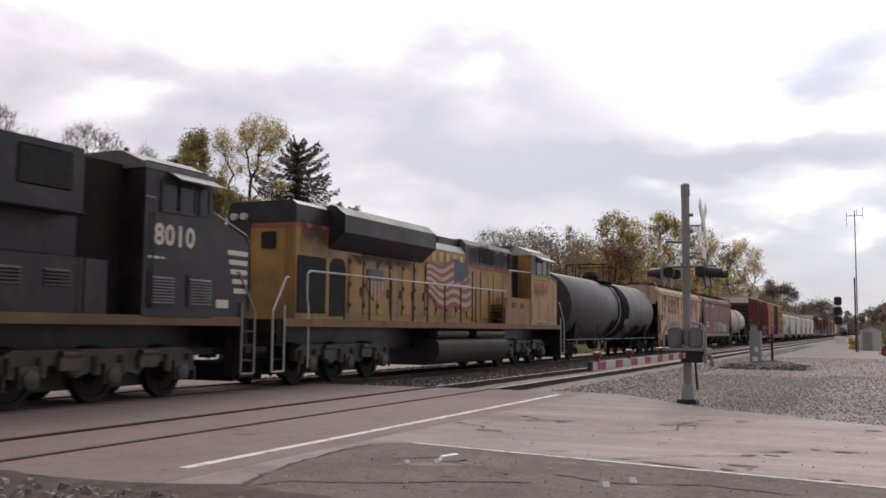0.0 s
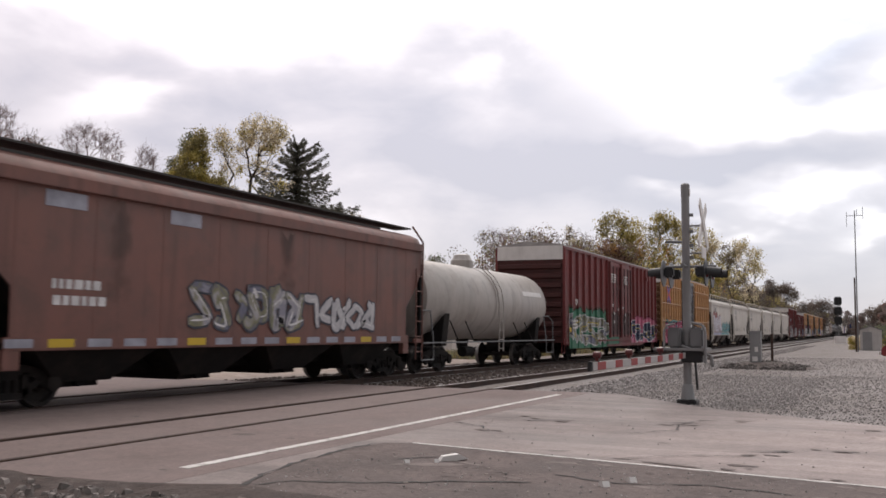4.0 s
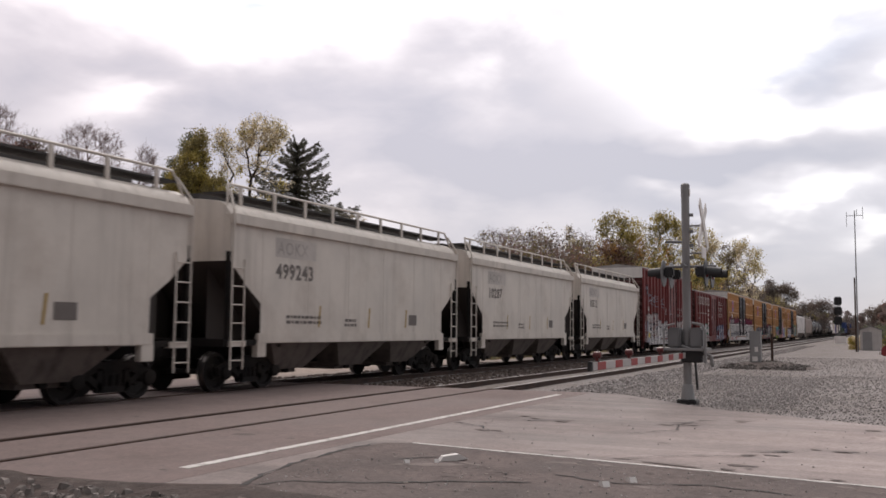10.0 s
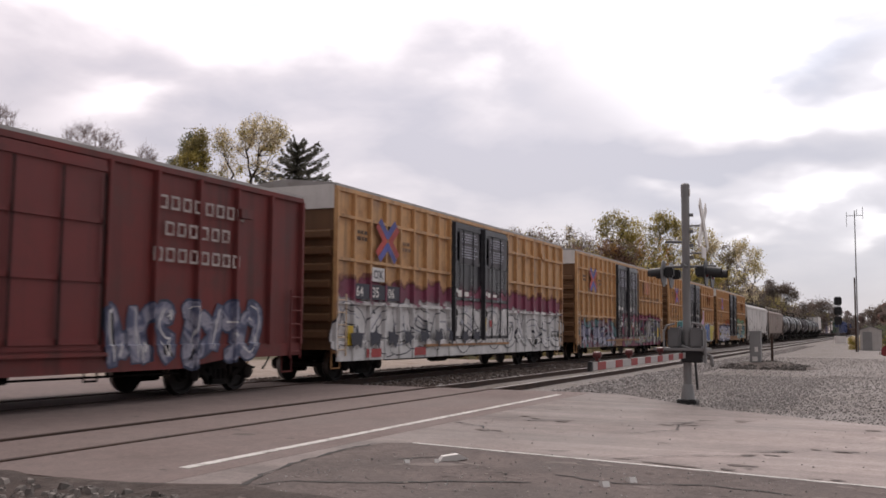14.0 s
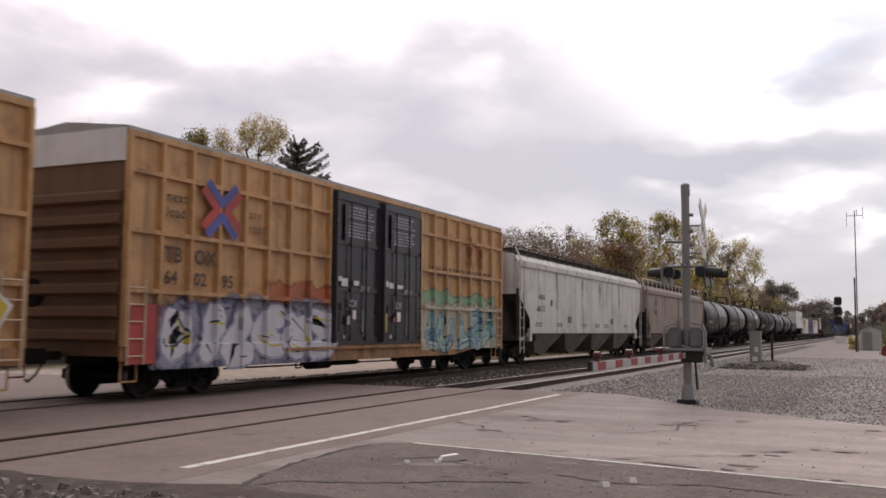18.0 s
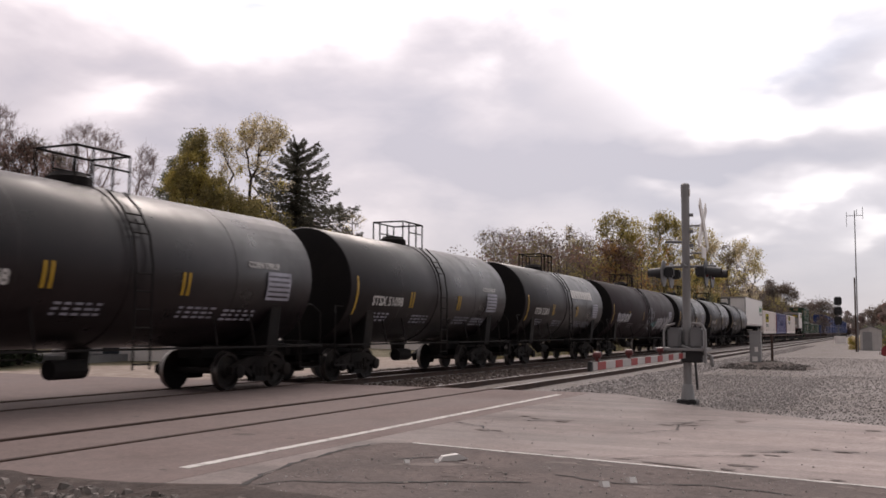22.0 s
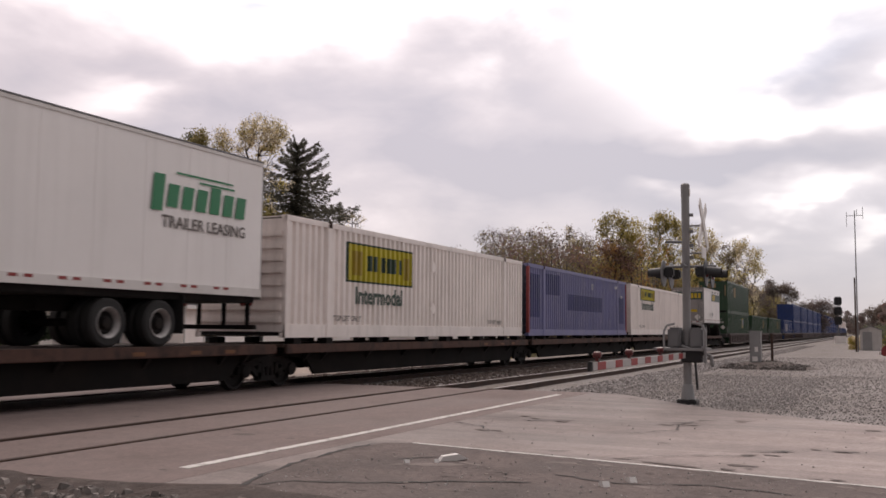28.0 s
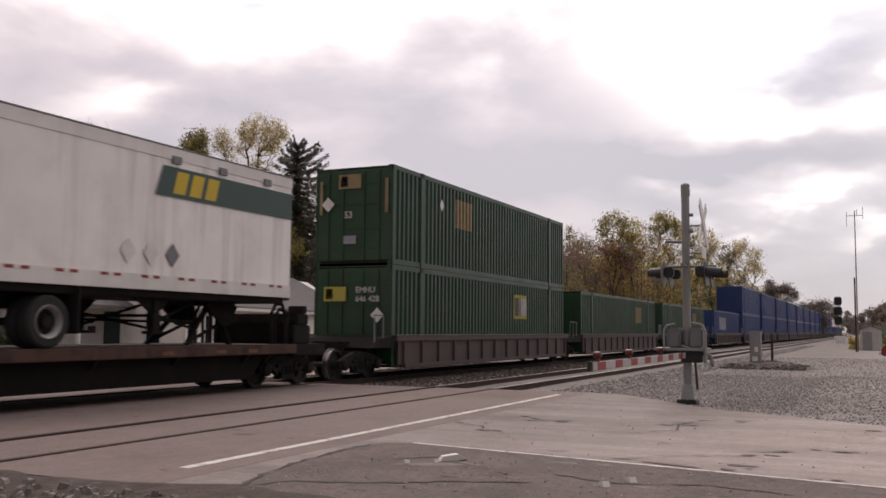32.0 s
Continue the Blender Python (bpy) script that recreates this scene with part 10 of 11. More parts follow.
def block_letters(car, x0, step, n, z, h, y, material, bar=0.16, name="block_letter", skip=()):
    for k in range(n):
        if k in skip:
            continue
        x, w = x0 + step * k, step * 0.72
        b = bmesh.new()
        for q in ((0, bar, 0, h), (w - bar, w, 0, h), (bar, w - bar, h - bar, h), (bar, w - bar, 0, bar)):
            v = [b.verts.new(p) for p in ((x + q[0], y, z + q[2]), (x + q[1], y, z + q[2]), (x + q[1], y, z + q[3]), (x + q[0], y, z + q[3]))]
            b.faces.new(v)
        part(name, b, material, car, "plain painted block in place of a letter")


block_letters(sou, 1.15, 0.66, 8, 3.45, 0.62, YS, M_WORN, 0.11)
for x, z, n in ((10.9, 3.62, 8), (11.1, 3.12, 6), (10.8, 2.62, 8)):
    block_letters(sou, x, 0.34, n, z, 0.27, YS, M_WORN, 0.05)
block_letters(soo, 3.4, 0.92, 3, 2.55, 0.88, HY, M_SGRN, 0.2)
block_letters(soo, 9.4, 0.70, 4, 2.55, 0.85, HY, M_SGRN, 0.17)
words("74265", 0.30, M_HTXT, soo, pose(1.75, HY, 2.16))
words("OFOX", 0.30, M_HTXT, soo, pose(1.55, HY, 2.56))
patch(soo, 0.9, 1.6, 2.05, 2.4, HY - 0.001, G_DARK, "number_panel")
patch(soo, 12.2, 12.9, 1.45, 1.85, HY, M_HTXT, "stencil_panel")
M_PEEL = mat("peeled_tan_patch", (0.40, 0.285, 0.20), 0.8, 0, 0.3, 6, streak=0.4)
M_RUNS = mat("rust_run_red", (0.25, 0.085, 0.05), 0.8, 0, 0.3, 6)
r = random.Random(18)
for n in range(20):
    xa = 1.3 + 0.68 * n + r.uniform(-0.2, 0.2)
    cloud(soo, xa, xa + r.uniform(0.25, 0.8), r.uniform(1.4, 2.6), 3.72, HY - 0.0008 * (n % 7 + 1), M_RUNS, random.Random(n + 50), "rust_streak", 0.6)
r = random.Random(8)
for x0, x1, z1 in ((7.9, 11.9, 2.2), (2.6, 7.2, 2.1), (1.4, 3.2, 3.5)):
    b = bmesh.new()
    n = 26
    for i in range(n):
        xa, xb = x0 + (x1 - x0) * i / n, x0 + (x1 - x0) * (i + 1) / n
        q = [z1 + r.uniform(-0.2, 0.1) for _ in range(2)]
        v = [b.verts.new(p) for p in ((xa, HY, 1.36 if z1 < 3 else z1 - 0.75), (xb, HY, 1.36 if z1 < 3 else z1 - 0.75), (xb, HY, q[1]), (xa, HY, q[0]))]
        b.faces.new(v)
    part("peeled_paint", b, M_PEEL if z1 < 3 else M_HOPTAN, soo, "ragged patch of peeled paint")
graffiti(brn, 5.2, 9.2, 1.3, 2.4, HY, [G_DARK, S_GREY, G_WHITE], 37, 6)
graffiti(brn, 9.8, 12.8, 1.3, 2.2, HY, [G_DARK, S_WHITE, G_WHITE], 38, 4)
for i in range(16):
    patch(brn, 0.9 + 0.85 * i, 1.45 + 0.85 * i, 1.03, 1.17, HY - 0.032, M_YELPAINT if i % 4 == 1 else G_GREY, "sill_mark")
bars(brn, 1.8, 2.0, HY, 1.2, 0.16, 2, G_WHITE, 66)
for x in (1.6, 4.6):
    patch(brn, x, x + 0.9, 3.35, 3.62, HY - 0.001, G_GREY, "stencil_panel")


# tank cars: marks lie on the curve of the shell
def arc_patch(car, R, zc, x0, x1, z0, z1, material, name="reflector", label="", n=6):
    b = bmesh.new()
    a0, a1 = math.asin((z0 - zc) / R), math.asin((z1 - zc) / R)
    q = R + 0.012
    rows = []
    for i in range(n + 1):
        a = a0 + (a1 - a0) * i / n
        rows.append([b.verts.new((x, -q * math.cos(a), zc + q * math.sin(a))) for x in (x0, x1)])
    for a, c in zip(rows, rows[1:]):
        b.faces.new((a[0], a[1], c[1], c[0]))
    return part(name, b, material, car, label)


def tank_words(car, R, zc, x, z, text, size, material):
    a = math.asin((zc - z - size * 0.35) / R)
    q = R + 0.014
    ctr = Vector((x, -q * math.cos(a), zc - q * math.sin(a)))
    up = Vector((0, -math.sin(a), math.cos(a)))
    p = ctr - up * size * 0.35
    words(text, size, material, car, pose(p.x, p.y, p.z, math.degrees(a)), bold=0.03)


M_REFL = mat("yellow_reflector", (0.55, 0.33, 0.02), 0.4, 0, 0.1)
M_TXTW = mat("tank_lettering", (0.58, 0.56, 0.54), 0.6, 0, 0.15, 10)
for c, tx, L in zip(tanks, ("STSX 4848", "STSX 51098", "STSX 52301", "GRDX 9716", "STSX 3414", "TCBX 200016", "STSX 5085"), (11.6, 11.3, 11.4, 16.4, 11.2, 11.1, 11.4)):
    R, zc = (TANK_R, TANK_Z)
    tank_words(c, R, zc, 1.25, 2.02, tx, 0.36, M_TXTW if tx != "GRDX 9716" else G_GREY)
    for x in ((3.5, 3.66, 6.9, 7.06) if L < 12 else (3.9, 7.3)):
        arc_patch(c, R, zc, x, x + 0.07, 2.0, 2.45, M_REFL, "reflector", "yellow reflective strip")
    for x, z in ((1.3, 1.78), (3.9, 1.75), (7.0, 1.75), (8.4, 1.72)):
        rr = random.Random(int(x * 10) + L)
        for k in range(3):
            for i in range(5):
                xa = x + 0.24 * i
                arc_patch(c, R, zc, xa, xa + rr.uniform(0.1, 0.2), z - 0.09 * k, z - 0.09 * k + 0.045, G_GREY if L < 12 else M_TANKGRY, "stencil_line", n=1)
    arc_patch(c, R, zc, 0.36, 0.44, 1.75, 2.75, M_REFL, "reflector", "yellow reflective strip")
    arc_patch(c, R, zc, L - 1.9, L - 1.0, 2.0, 2.62, G_GREY, "data_panel", "grey data panel")
    for k in range(5):
        arc_patch(c, R, zc, L - 1.85, L - 1.05, 2.06 + 0.11 * k, 2.10 + 0.11 * k, M_TANKBLK, "data_line", n=1)
for c in (tanks[0], tanks[1], tanks[4]):
    tank_words(c, TANK_R, TANK_Z, 9.0, 2.68, "CORN SYRUP", 0.19, M_TXTW)
for k in range(9):
    arc_patch(tanks[2], TANK_R, TANK_Z, 6.2 + 0.37 * k, 6.47 + 0.37 * k, 2.80, 3.16, M_WHITE, "name_block", "plain white block in place of a letter")
S_SILVER = spray_mix("spray_silver", [(0.30, 0.29, 0.30), (0.46, 0.44, 0.45), (0.20, 0.19, 0.20)], 2.2, 11)
graffiti(tanks[3], 11.2, 14.9, 1.40, 2.30, 0, [G_DARK, S_SILVER, G_GREY], 5, 6, fat=0.40, edge=0.03)
scrawl(tanks[3], 8.5, 10.1, 1.75, 2.75, 0, G_GREY, 6, 3, 0.05, True)
scrawl(tanks[3], 9.9, 11.3, 1.65, 2.05, 0, S_TEAL, 7, 4, 0.07, False)
graffiti(tanks[3], 1.3, 3.9, 1.80, 2.35, 0, [G_DARK, S_SILVER, G_GREY], 8, 5, fat=0.36, edge=0.02)
scrawl(tanks[4], 5.9, 6.9, 1.55, 2.5, 0, G_WHITE, 9, 2, 0.05, False)
scrawl(tanks[4], 7.9, 9.5, 1.75, 2.45, 0, G_WHITE, 10, 3, 0.05, False)
tk1, tk2 = [o for o, u in TRAIN if u in (47.3, 98.7)]
arc_patch(tk1, 1.56, 2.48, 10.1, 10.95, 1.7, 2.0, mat("dull_yellow", (0.30, 0.21, 0.04), 0.6, 0, 0.3, 8), "placard", "dull yellow placard")
for x in (1.6, 5.9, 12.6):
    arc_patch(tk1, 1.56, 2.48, x, x + 0.06, 2.4, 2.66, MATS["dull_yellow"], "reflector")
M_SOOTST = mat("soot_stain", (0.010, 0.009, 0.0095), 0.9, 0, 0.4, 5, spec=0.1)
for n, (x0, x1, z0, z1) in enumerate(((8.3, 10.9, 1.0, 3.95), (8.7, 10.3, 1.0, 4.0), (7.2, 9.0, 1.0, 1.9), (12.6, 14.6, 1.0, 1.7))):
    cloud(tk1, x0, x1, z0, z1, 0, M_SOOTST, random.Random(60 + n), "soot_stain", 1.0 if n < 2 else 0.8)
arc_patch(tk2, 1.33, 2.35, 8.8, 11.0, 2.7, 2.88, M_WHITE, "white_band", "pale painted-out band")

# containers and trailers
CY = -1.293
M_DKGREEN = mat("dark_green_letter", (0.02, 0.05, 0.032), 0.5, 0, 0.15)
M_SIGNY = mat("sign_yellow", (0.52, 0.44, 0.02), 0.5, 0, 0.1, 4)
M_SIGNSH = mat("sign_shade", (0.36, 0.26, 0.02), 0.5)
for c, x0, x1, z0, z1, tx, tz, th in ((j1, 2.90, 6.56, 1.50, 2.46, 3.22, 0.90, 0.62), (j2, 2.64, 6.48, 2.08, 2.70, 2.80, 1.50, 0.72)):
    h = z1 - z0
    for xa, xb, za, zb in ((x0 - 0.05, x1 + 0.05, z0 - 0.05, z0), (x0 - 0.05, x1 + 0.05, z1, z1 + 0.05), (x0 - 0.05, x0, z0, z1), (x1, x1 + 0.05, z0, z1)):
        sheet_patch(c, xa, xb, za, zb, M_DKGREEN, "sign_border", "thin dark border of a sign")
    sheet_patch(c, x0, x1, z0, z1, M_SIGNY, "sign", "yellow sign panel", 0.008)
    for k in range(6):
        sheet_patch(c, x0 + 1.02 + 0.36 * k, x0 + 1.26 + 0.36 * k, z0 + h * 0.30, z0 + h * 0.74, M_DKGREEN, "name_block", "plain dark block in place of a letter", 0.020)
    for q in (x0 + 0.25, x1 - 0.55):
        sheet_patch(c, q, q + 0.42, z0 + h * 0.15, z0 + h * 0.82, M_SIGNSH, "emblem", "faint ochre emblem", 0.020)
    words("Intermodal", th, M_DKGREEN, c, pose(tx, CY - 0.003, tz), spread=1.0, bold=0.03)
    words("TOP LIFT ONLY", 0.2, M_HTXT, c, pose(2.15, CY - 0.003, 0.42))
    words("TOP LIFT ONLY", 0.2, M_HTXT, c, pose(12.55, CY - 0.003, 0.42))
    for z in (0.86, 2.15):
        b = bmesh.new()
        prism(b, [(8.05, z - 0.2), (8.25, z), (8.05, z + 0.2), (7.85, z)], "y", CY - 0.012, CY - 0.004)
        part("placard_holder", b, M_CREAM, c, "pale diamond placard holder")
M_BLUEP = mat("overpainted_blue", (0.070, 0.074, 0.19), 0.5, 0, 0.2, 4, streak=0.3)
for x0, x1, z0, z1 in ((2.25, 4.2, 1.72, 2.6), (5.3, 11.2, 1.12, 1.85), (0.25, 1.5, 0.75, 2.5), (14.6, 15.6, 0.6, 2.0)):
    sheet_patch(bl, x0, x1, z0, z1, M_BLUEP, "overpaint_panel", "darker blue painted-out panel")
M_POSTRED = mat("faded_post_red", (0.30, 0.055, 0.055), 0.6, 0, 0.2)
for x in (0.0, 16.025):
    part("end_post", bevelled(x - 0.003, x + 0.132, -1.312, -1.2, 0.12, 2.78, 0.008), M_POSTRED, bl, "faded red end post")
sheet_patch(bl, 9.3, 9.6, 2.2, 2.5, G_GREY, "placard", "", 0.008)
bars(bl, 13.6, 2.42, CY - 0.006, 0.7, 0.14, 1, M_TXTW, 8)
bars(bl, 14.9, 1.95, CY - 0.010, 0.3, 0.16, 1, M_TXTW, 9)
M_PGREEN = mat("logo_green", (0.03, 0.22, 0.10), 0.5, 0, 0.08)
TYS = -1.326
for k, h in enumerate((0.62, 0.46, 0.46, 0.46, 0.56, 0.46, 0.46)):
    patch(pt, 12.6 + 0.43 * k, 12.92 + 0.43 * k, 2.72 if k else 2.62, 2.72 + h, TYS, M_PGREEN, "logo_block", "plain green block in place of a letter", skew=0.07)
patch(pt, 13.3, 15.1, 3.40, 3.44, TYS, M_PGREEN, "logo_line")
patch(pt, 14.0, 15.15, 3.29, 3.33, TYS, M_PGREEN, "logo_line")
words("TRAILER LEASING", 0.335, M_HTXT, pt, pose(12.92, TYS, 2.32), spread=1.0)
bars(pt, 0.6, 1.6, TYS, 1.2, 0.08, 1, M_HTXT, 4)
M_BAND = mat("trailer_band", (0.035, 0.075, 0.065), 0.5, 0, 0.1)
M_GOLD = mat("logo_gold", (0.62, 0.42, 0.02), 0.5, 0, 0.1)
b = bmesh.new()
v = [b.verts.new((x, TYS, z)) for x, z in ((3.62, 2.92), (8.22, 2.92), (8.22, 3.52), (3.82, 3.52))]
b.faces.new(v)
part("side_band", b, M_BAND, ab, "dark green side band with a slanted end")
for k in range(3):
    patch(ab, 4.1 + 0.48 * k, 4.45 + 0.48 * k, 3.0, 3.45, TYS - 0.003, M_GOLD, "logo_block", "plain gold block in place of a letter", skew=0.12)
for x in (4.05, 5.5, 7.1):
    part("vent_plate", bevelled(x, x + 0.26, TYS - 0.03, TYS + 0.02, 3.59, 3.74, 0.008), M_GREYP, ab, "small grey vent plate")
for x in (2.95, 3.55, 4.15):
    b = bmesh.new()
    v = [b.verts.new((x + px, TYS, 1.78 + pz)) for px, pz in ((0, -0.24), (0.2, 0), (0, 0.24), (-0.2, 0))]
    b.faces.new(v)
    part("placard_holder", b, M_WHITE if x < 3.9 else M_GREYP, ab, "diamond placard holder")
# rear doors of the short trailer face the left
for y0, y1 in ((-1.2, -0.06), (0.06, 1.2)):
    b = bmesh.new()
    box(b, -0.035, -0.02, y0, y1, 2.95, 3.55)
    part("rear_sign", b, M_BAND, ab, "dark sign with gold blocks")
    for k in range(3):
        b = bmesh.new()
        a = y1 - 0.22 - 0.28 * k
        box(b, -0.042, -0.034, a - 0.2, a, 3.05, 3.45)
        part("rear_logo_block", b, M_GOLD, ab, "plain gold block in place of a letter")
b = bmesh.new()
box(b, -0.03, -0.02, 0.15, 1.15, 1.75, 2.62)
part("rear_notice", b, M_WHITE, ab, "white notice panel on the door")
o = words("Moving?", 0.22, M_HTXT, ab, pose(-0.036, 1.08, 2.38, 0, 0, -90), "rear_lettering")
for k in range(4):
    b = bmesh.new()
    box(b, -0.036, -0.031, 0.25, 1.05, 1.85 + 0.13 * k, 1.92 + 0.13 * k)
    part("rear_notice_line", b, M_HTXT, ab)
b = bmesh.new()
box(b, -0.032, -0.02, -0.75, -0.25, 1.95, 2.15)
part("rear_plate", b, M_GOLD, ab)
for s in (-1, 1):
    for y0, y1, z0, z1 in ((0.72, 1.12, 3.66, 3.70), (1.08, 1.12, 3.44, 3.66)):
        b = bmesh.new()
        box(b, -0.030, -0.024, *sorted((s * y0, s * y1)), z0, z1)
        part("corner_tape", b, M_WHITE, ab, "white reflex tape")
for y, z in ((-0.78, 1.52), (0.86, 0.72)):
    b = bmesh.new()
    prism(b, [(y, z - 0.26), (y + 0.26, z), (y, z + 0.26), (y - 0.26, z)], "x", -0.034, -0.026)
    part("placard_holder", b, M_WHITE, ab, "worn white diamond placard")
M_LOGOT = mat("worn_tan_logo", (0.30, 0.22, 0.12), 0.6, 0, 0.35, 8)
M_LOGOY = mat("logo_yellow", (0.50, 0.42, 0.08), 0.5, 0, 0.12)


def end_patch(c, y0, y1, z0, z1, material, name="end_mark", label=""):
    b = bmesh.new()
    box(b, -0.035, -0.028, y0, y1, z0, z1)
    return part(name, b, material, c, label)


sheet_patch(e1t, 4.5, 5.9, 1.50, 2.45, M_LOGOT, "logo_panel", "worn tan logo panel")
sheet_patch(e1b, 9.95, 11.5, 1.48, 2.40, M_LOGOY, "logo_panel", "yellow logo panel")
patch(e1b, 10.1, 10.5, 1.6, 2.28, CY - 0.006, G_DARK, "logo_block")
patch(e1b, 10.7, 11.3, 1.6, 2.28, CY - 0.006, G_GREY, "logo_block")
for c in (e2, e3):
    sheet_patch(c, 11.2, 12.6, 1.5, 2.4, M_LOGOT, "logo_panel", "worn tan logo panel")
sheet_patch(e4, 3.0, 7.0, 1.2, 2.3, G_GREY, "placard", "white placard")
for x in (3.0, 3.35):
    b = bmesh.new()
    v = [b.verts.new((x + px, CY - 0.003, 2.1 + pz)) for px, pz in ((0, -0.2), (0.15, 0), (0, 0.2), (-0.15, 0))]
    b.faces.new(v)
    part("placard_holder", b, M_WHITE, e1t) if x > 3.2 else b.free()
for c, ly, lz in ((e1t, 0.1, 2.25), (e1b, 0.55, 1.85)):
    end_patch(c, ly - 0.35, ly + 0.4, lz, lz + 0.42, M_LOGOT if c is e1t else M_LOGOY, "logo_panel", "small logo panel")
    end_patch(c, ly + 0.1, ly + 0.34, lz + 0.06, lz + 0.36, G_DARK, "logo_block")
end_patch(e1t, -0.1, 0.32, 0.62, 0.86, G_GREY, "placard")
words("53", 0.28, M_TXTW, e1t, pose(-0.04, 0.30, 1.38, 0, 0, -90), "end_lettering")
words("EMHU", 0.24, M_TXTW, e1b, pose(-0.04, -0.12, 2.1, 0, 0, -90), "end_lettering")
words("646 428", 0.24, M_TXTW, e1b, pose(-0.04, -0.12, 1.84, 0, 0, -90), "end_lettering")
for c, y, z in ((e1t, 0.85, 1.8), (e1b, -0.85, 1.45)):
    b = bmesh.new()
    v = [b.verts.new((-0.05, y + py, z + pz)) for py, pz in ((0, -0.22), (0.22, 0), (0, 0.22), (-0.22, 0))]
    b.faces.new(v)
    part("placard_holder", b, M_WHITE, c, "white diamond placard")
end_patch(e1t, -1.15, -1.05, 1.5, 2.5, M_LOGOT, "warning_strip")
end_patch(e1t, 1.05, 1.15, 1.5, 2.5, M_LOGOT, "warning_strip")

# ---- the house across the tracks ----
M_SIDING = mat("white_siding", (0.90, 0.835, 0.81), 0.6, 0, 0.05, 3, dirt=(0.5, 0.46, 0.45), dirt_amt=0.25)
M_SHINGLE = mat("grey_shingles", (0.135, 0.122, 0.125), 0.9, 0, 0.3, 14, 0.5)
M_TRIM = mat("white_trim", (0.74, 0.72, 0.71), 0.5, 0, 0.05)
M_BRICKB = mat("brown_shingles", (0.13, 0.095, 0.085), 0.9, 0, 0.3, 14, 0.5)


def gable_roof(bm, x0, x1, y0, y1, eave, ridge, over=0.35, th=0.14, hip=0.0):
    ym = (y0 + y1) / 2
    k = (ridge - eave) / (ym - y0)
    for s, ya in ((-1, y0 - over), (1, y1 + over)):
        ze = eave - k * over
        a = [bm.verts.new(p) for p in ((x0 - over, ya, ze), (x1 + over, ya, ze), (x1 + over - hip, ym, ridge), (x0 - over, ym, ridge))]
        c = [bm.verts.new((v.co.x, v.co.y, v.co.z + th)) for v in a]
        bm.faces.new(a)
        bm.faces.new(c[::-1])
        for i in range(4):
            bm.faces.new((a[i], a[(i + 1) % 4], c[(i + 1) % 4], c[i]))
    if hip:
        ze = eave - k * over
        v = [bm.verts.new(p) for p in ((x1 + over, y0 - over, ze + th), (x1 + over, y1 + over, ze + th), (x1 + over - hip, ym, ridge + th))]
        bm.faces.new(v)


def house_window(house, x0, x1, y, z0, z1, facing):
    """Sash window; facing y- or x- in the house's own space."""
    def put(bm, a0, a1, d0, d1, b0, b1):
        if facing == "y":
            box(bm, a0, a1, y - d1, y - d0, b0, b1)
        else:
            box(bm, y - d1, y - d0, a0, a1, b0, b1)
    b = bmesh.new()
    put(b, x0, x1, -0.02, 0.034, z0, z1)
    w = part("window", b, M_GLASS, house, "dark sash window")
    b = bmesh.new()
    for a0, a1, c0, c1 in ((x0 - 0.09, x0, z0 - 0.08, z1 + 0.1), (x1, x1 + 0.09, z0 - 0.08, z1 + 0.1), (x0, x1, z1, z1 + 0.1), (x0, x1, z0 - 0.08, z0), (x0, x1, (z0 + z1) / 2 - 0.03, (z0 + z1) / 2 + 0.03)):
        put(b, a0, a1, 0.0, 0.075, c0, c1)
    part("window_frame", b, M_TRIM, w)


house = thing("house", "white clapboard house with grey shingle roof and front porch", "house", at=pose(32.0, 27.1, -0.12, 0, 0, math.degrees(math.atan2(0.224, 0.974))))
HL, HW, HE, HR = 24.0, 6.2, 2.62, 4.62
b = bmesh.new()
prism(b, [(0, 0), (HW, 0), (HW, HE), (HW / 2, HR), (0, HE)], "x", 0, HL)
part("wall", b, M_SIDING, house)
pl = bmesh.new()
prism(pl, [(0, 0), (-0.022, 0), (-0.006, 0.15), (0, 0.15)], "x", 0, HL)
pl = mesh_of("siding_board", pl, M_SIDING)
for i in range(17):
    part("siding_board", pl, None, house, at=pose(0, 0, 0.02 + 0.152 * i))
for i in range(29):
    z = 0.02 + 0.152 * i
    y0, y1 = (0, HW) if z < HE else ((z - HE) / (HR - HE) * HW / 2, HW - (z - HE) / (HR - HE) * HW / 2)
    if y1 - y0 > 0.3:
        b = bmesh.new()
        prism(b, [(0, z), (-0.022, z), (-0.006, z + 0.15), (0, z + 0.15)], "y", y0, y1)
        part("siding_board", b, M_SIDING, house)
b = bmesh.new()
gable_roof(b, 0, HL, 0, HW, HE, HR, 0.38, 0.14, 3.0)
part("roof", b, M_SHINGLE, house, "grey shingle roof")
b = bmesh.new()
for s, y0 in ((1, -0.38), (-1, HW + 0.38)):
    k = (HR - HE) / (HW / 2)
    prism(b, [(y0, HE - 0.38 * k - 0.04), (HW / 2, HR - 0.04), (HW / 2, HR + 0.12), (y0, HE - 0.38 * k + 0.12)], "x", -0.42, -0.37)
box(b, -0.38, HL + 0.3, -0.42, -0.37, HE - 0.34, HE - 0.18)
part("fascia", b, M_TRIM, house)
b = bmesh.new()
tube(b, (0.1, -0.08, 0), (0.1, -0.08, HE - 0.2), 0.045, 8)
part("downpipe", b, M_TRIM, house)
b = bmesh.new()
box(b, 6.2, 6.55, 1.6, 2.0, HR - 0.9, HR + 0.05)
part("flue", b, M_BLACK, house, "short black flue on the roof")
for x in (2.1, 8.1, 18.1, 19.0):
    house_window(house, x, x + 0.7, 0.0, 0.75, 2.0, "y")
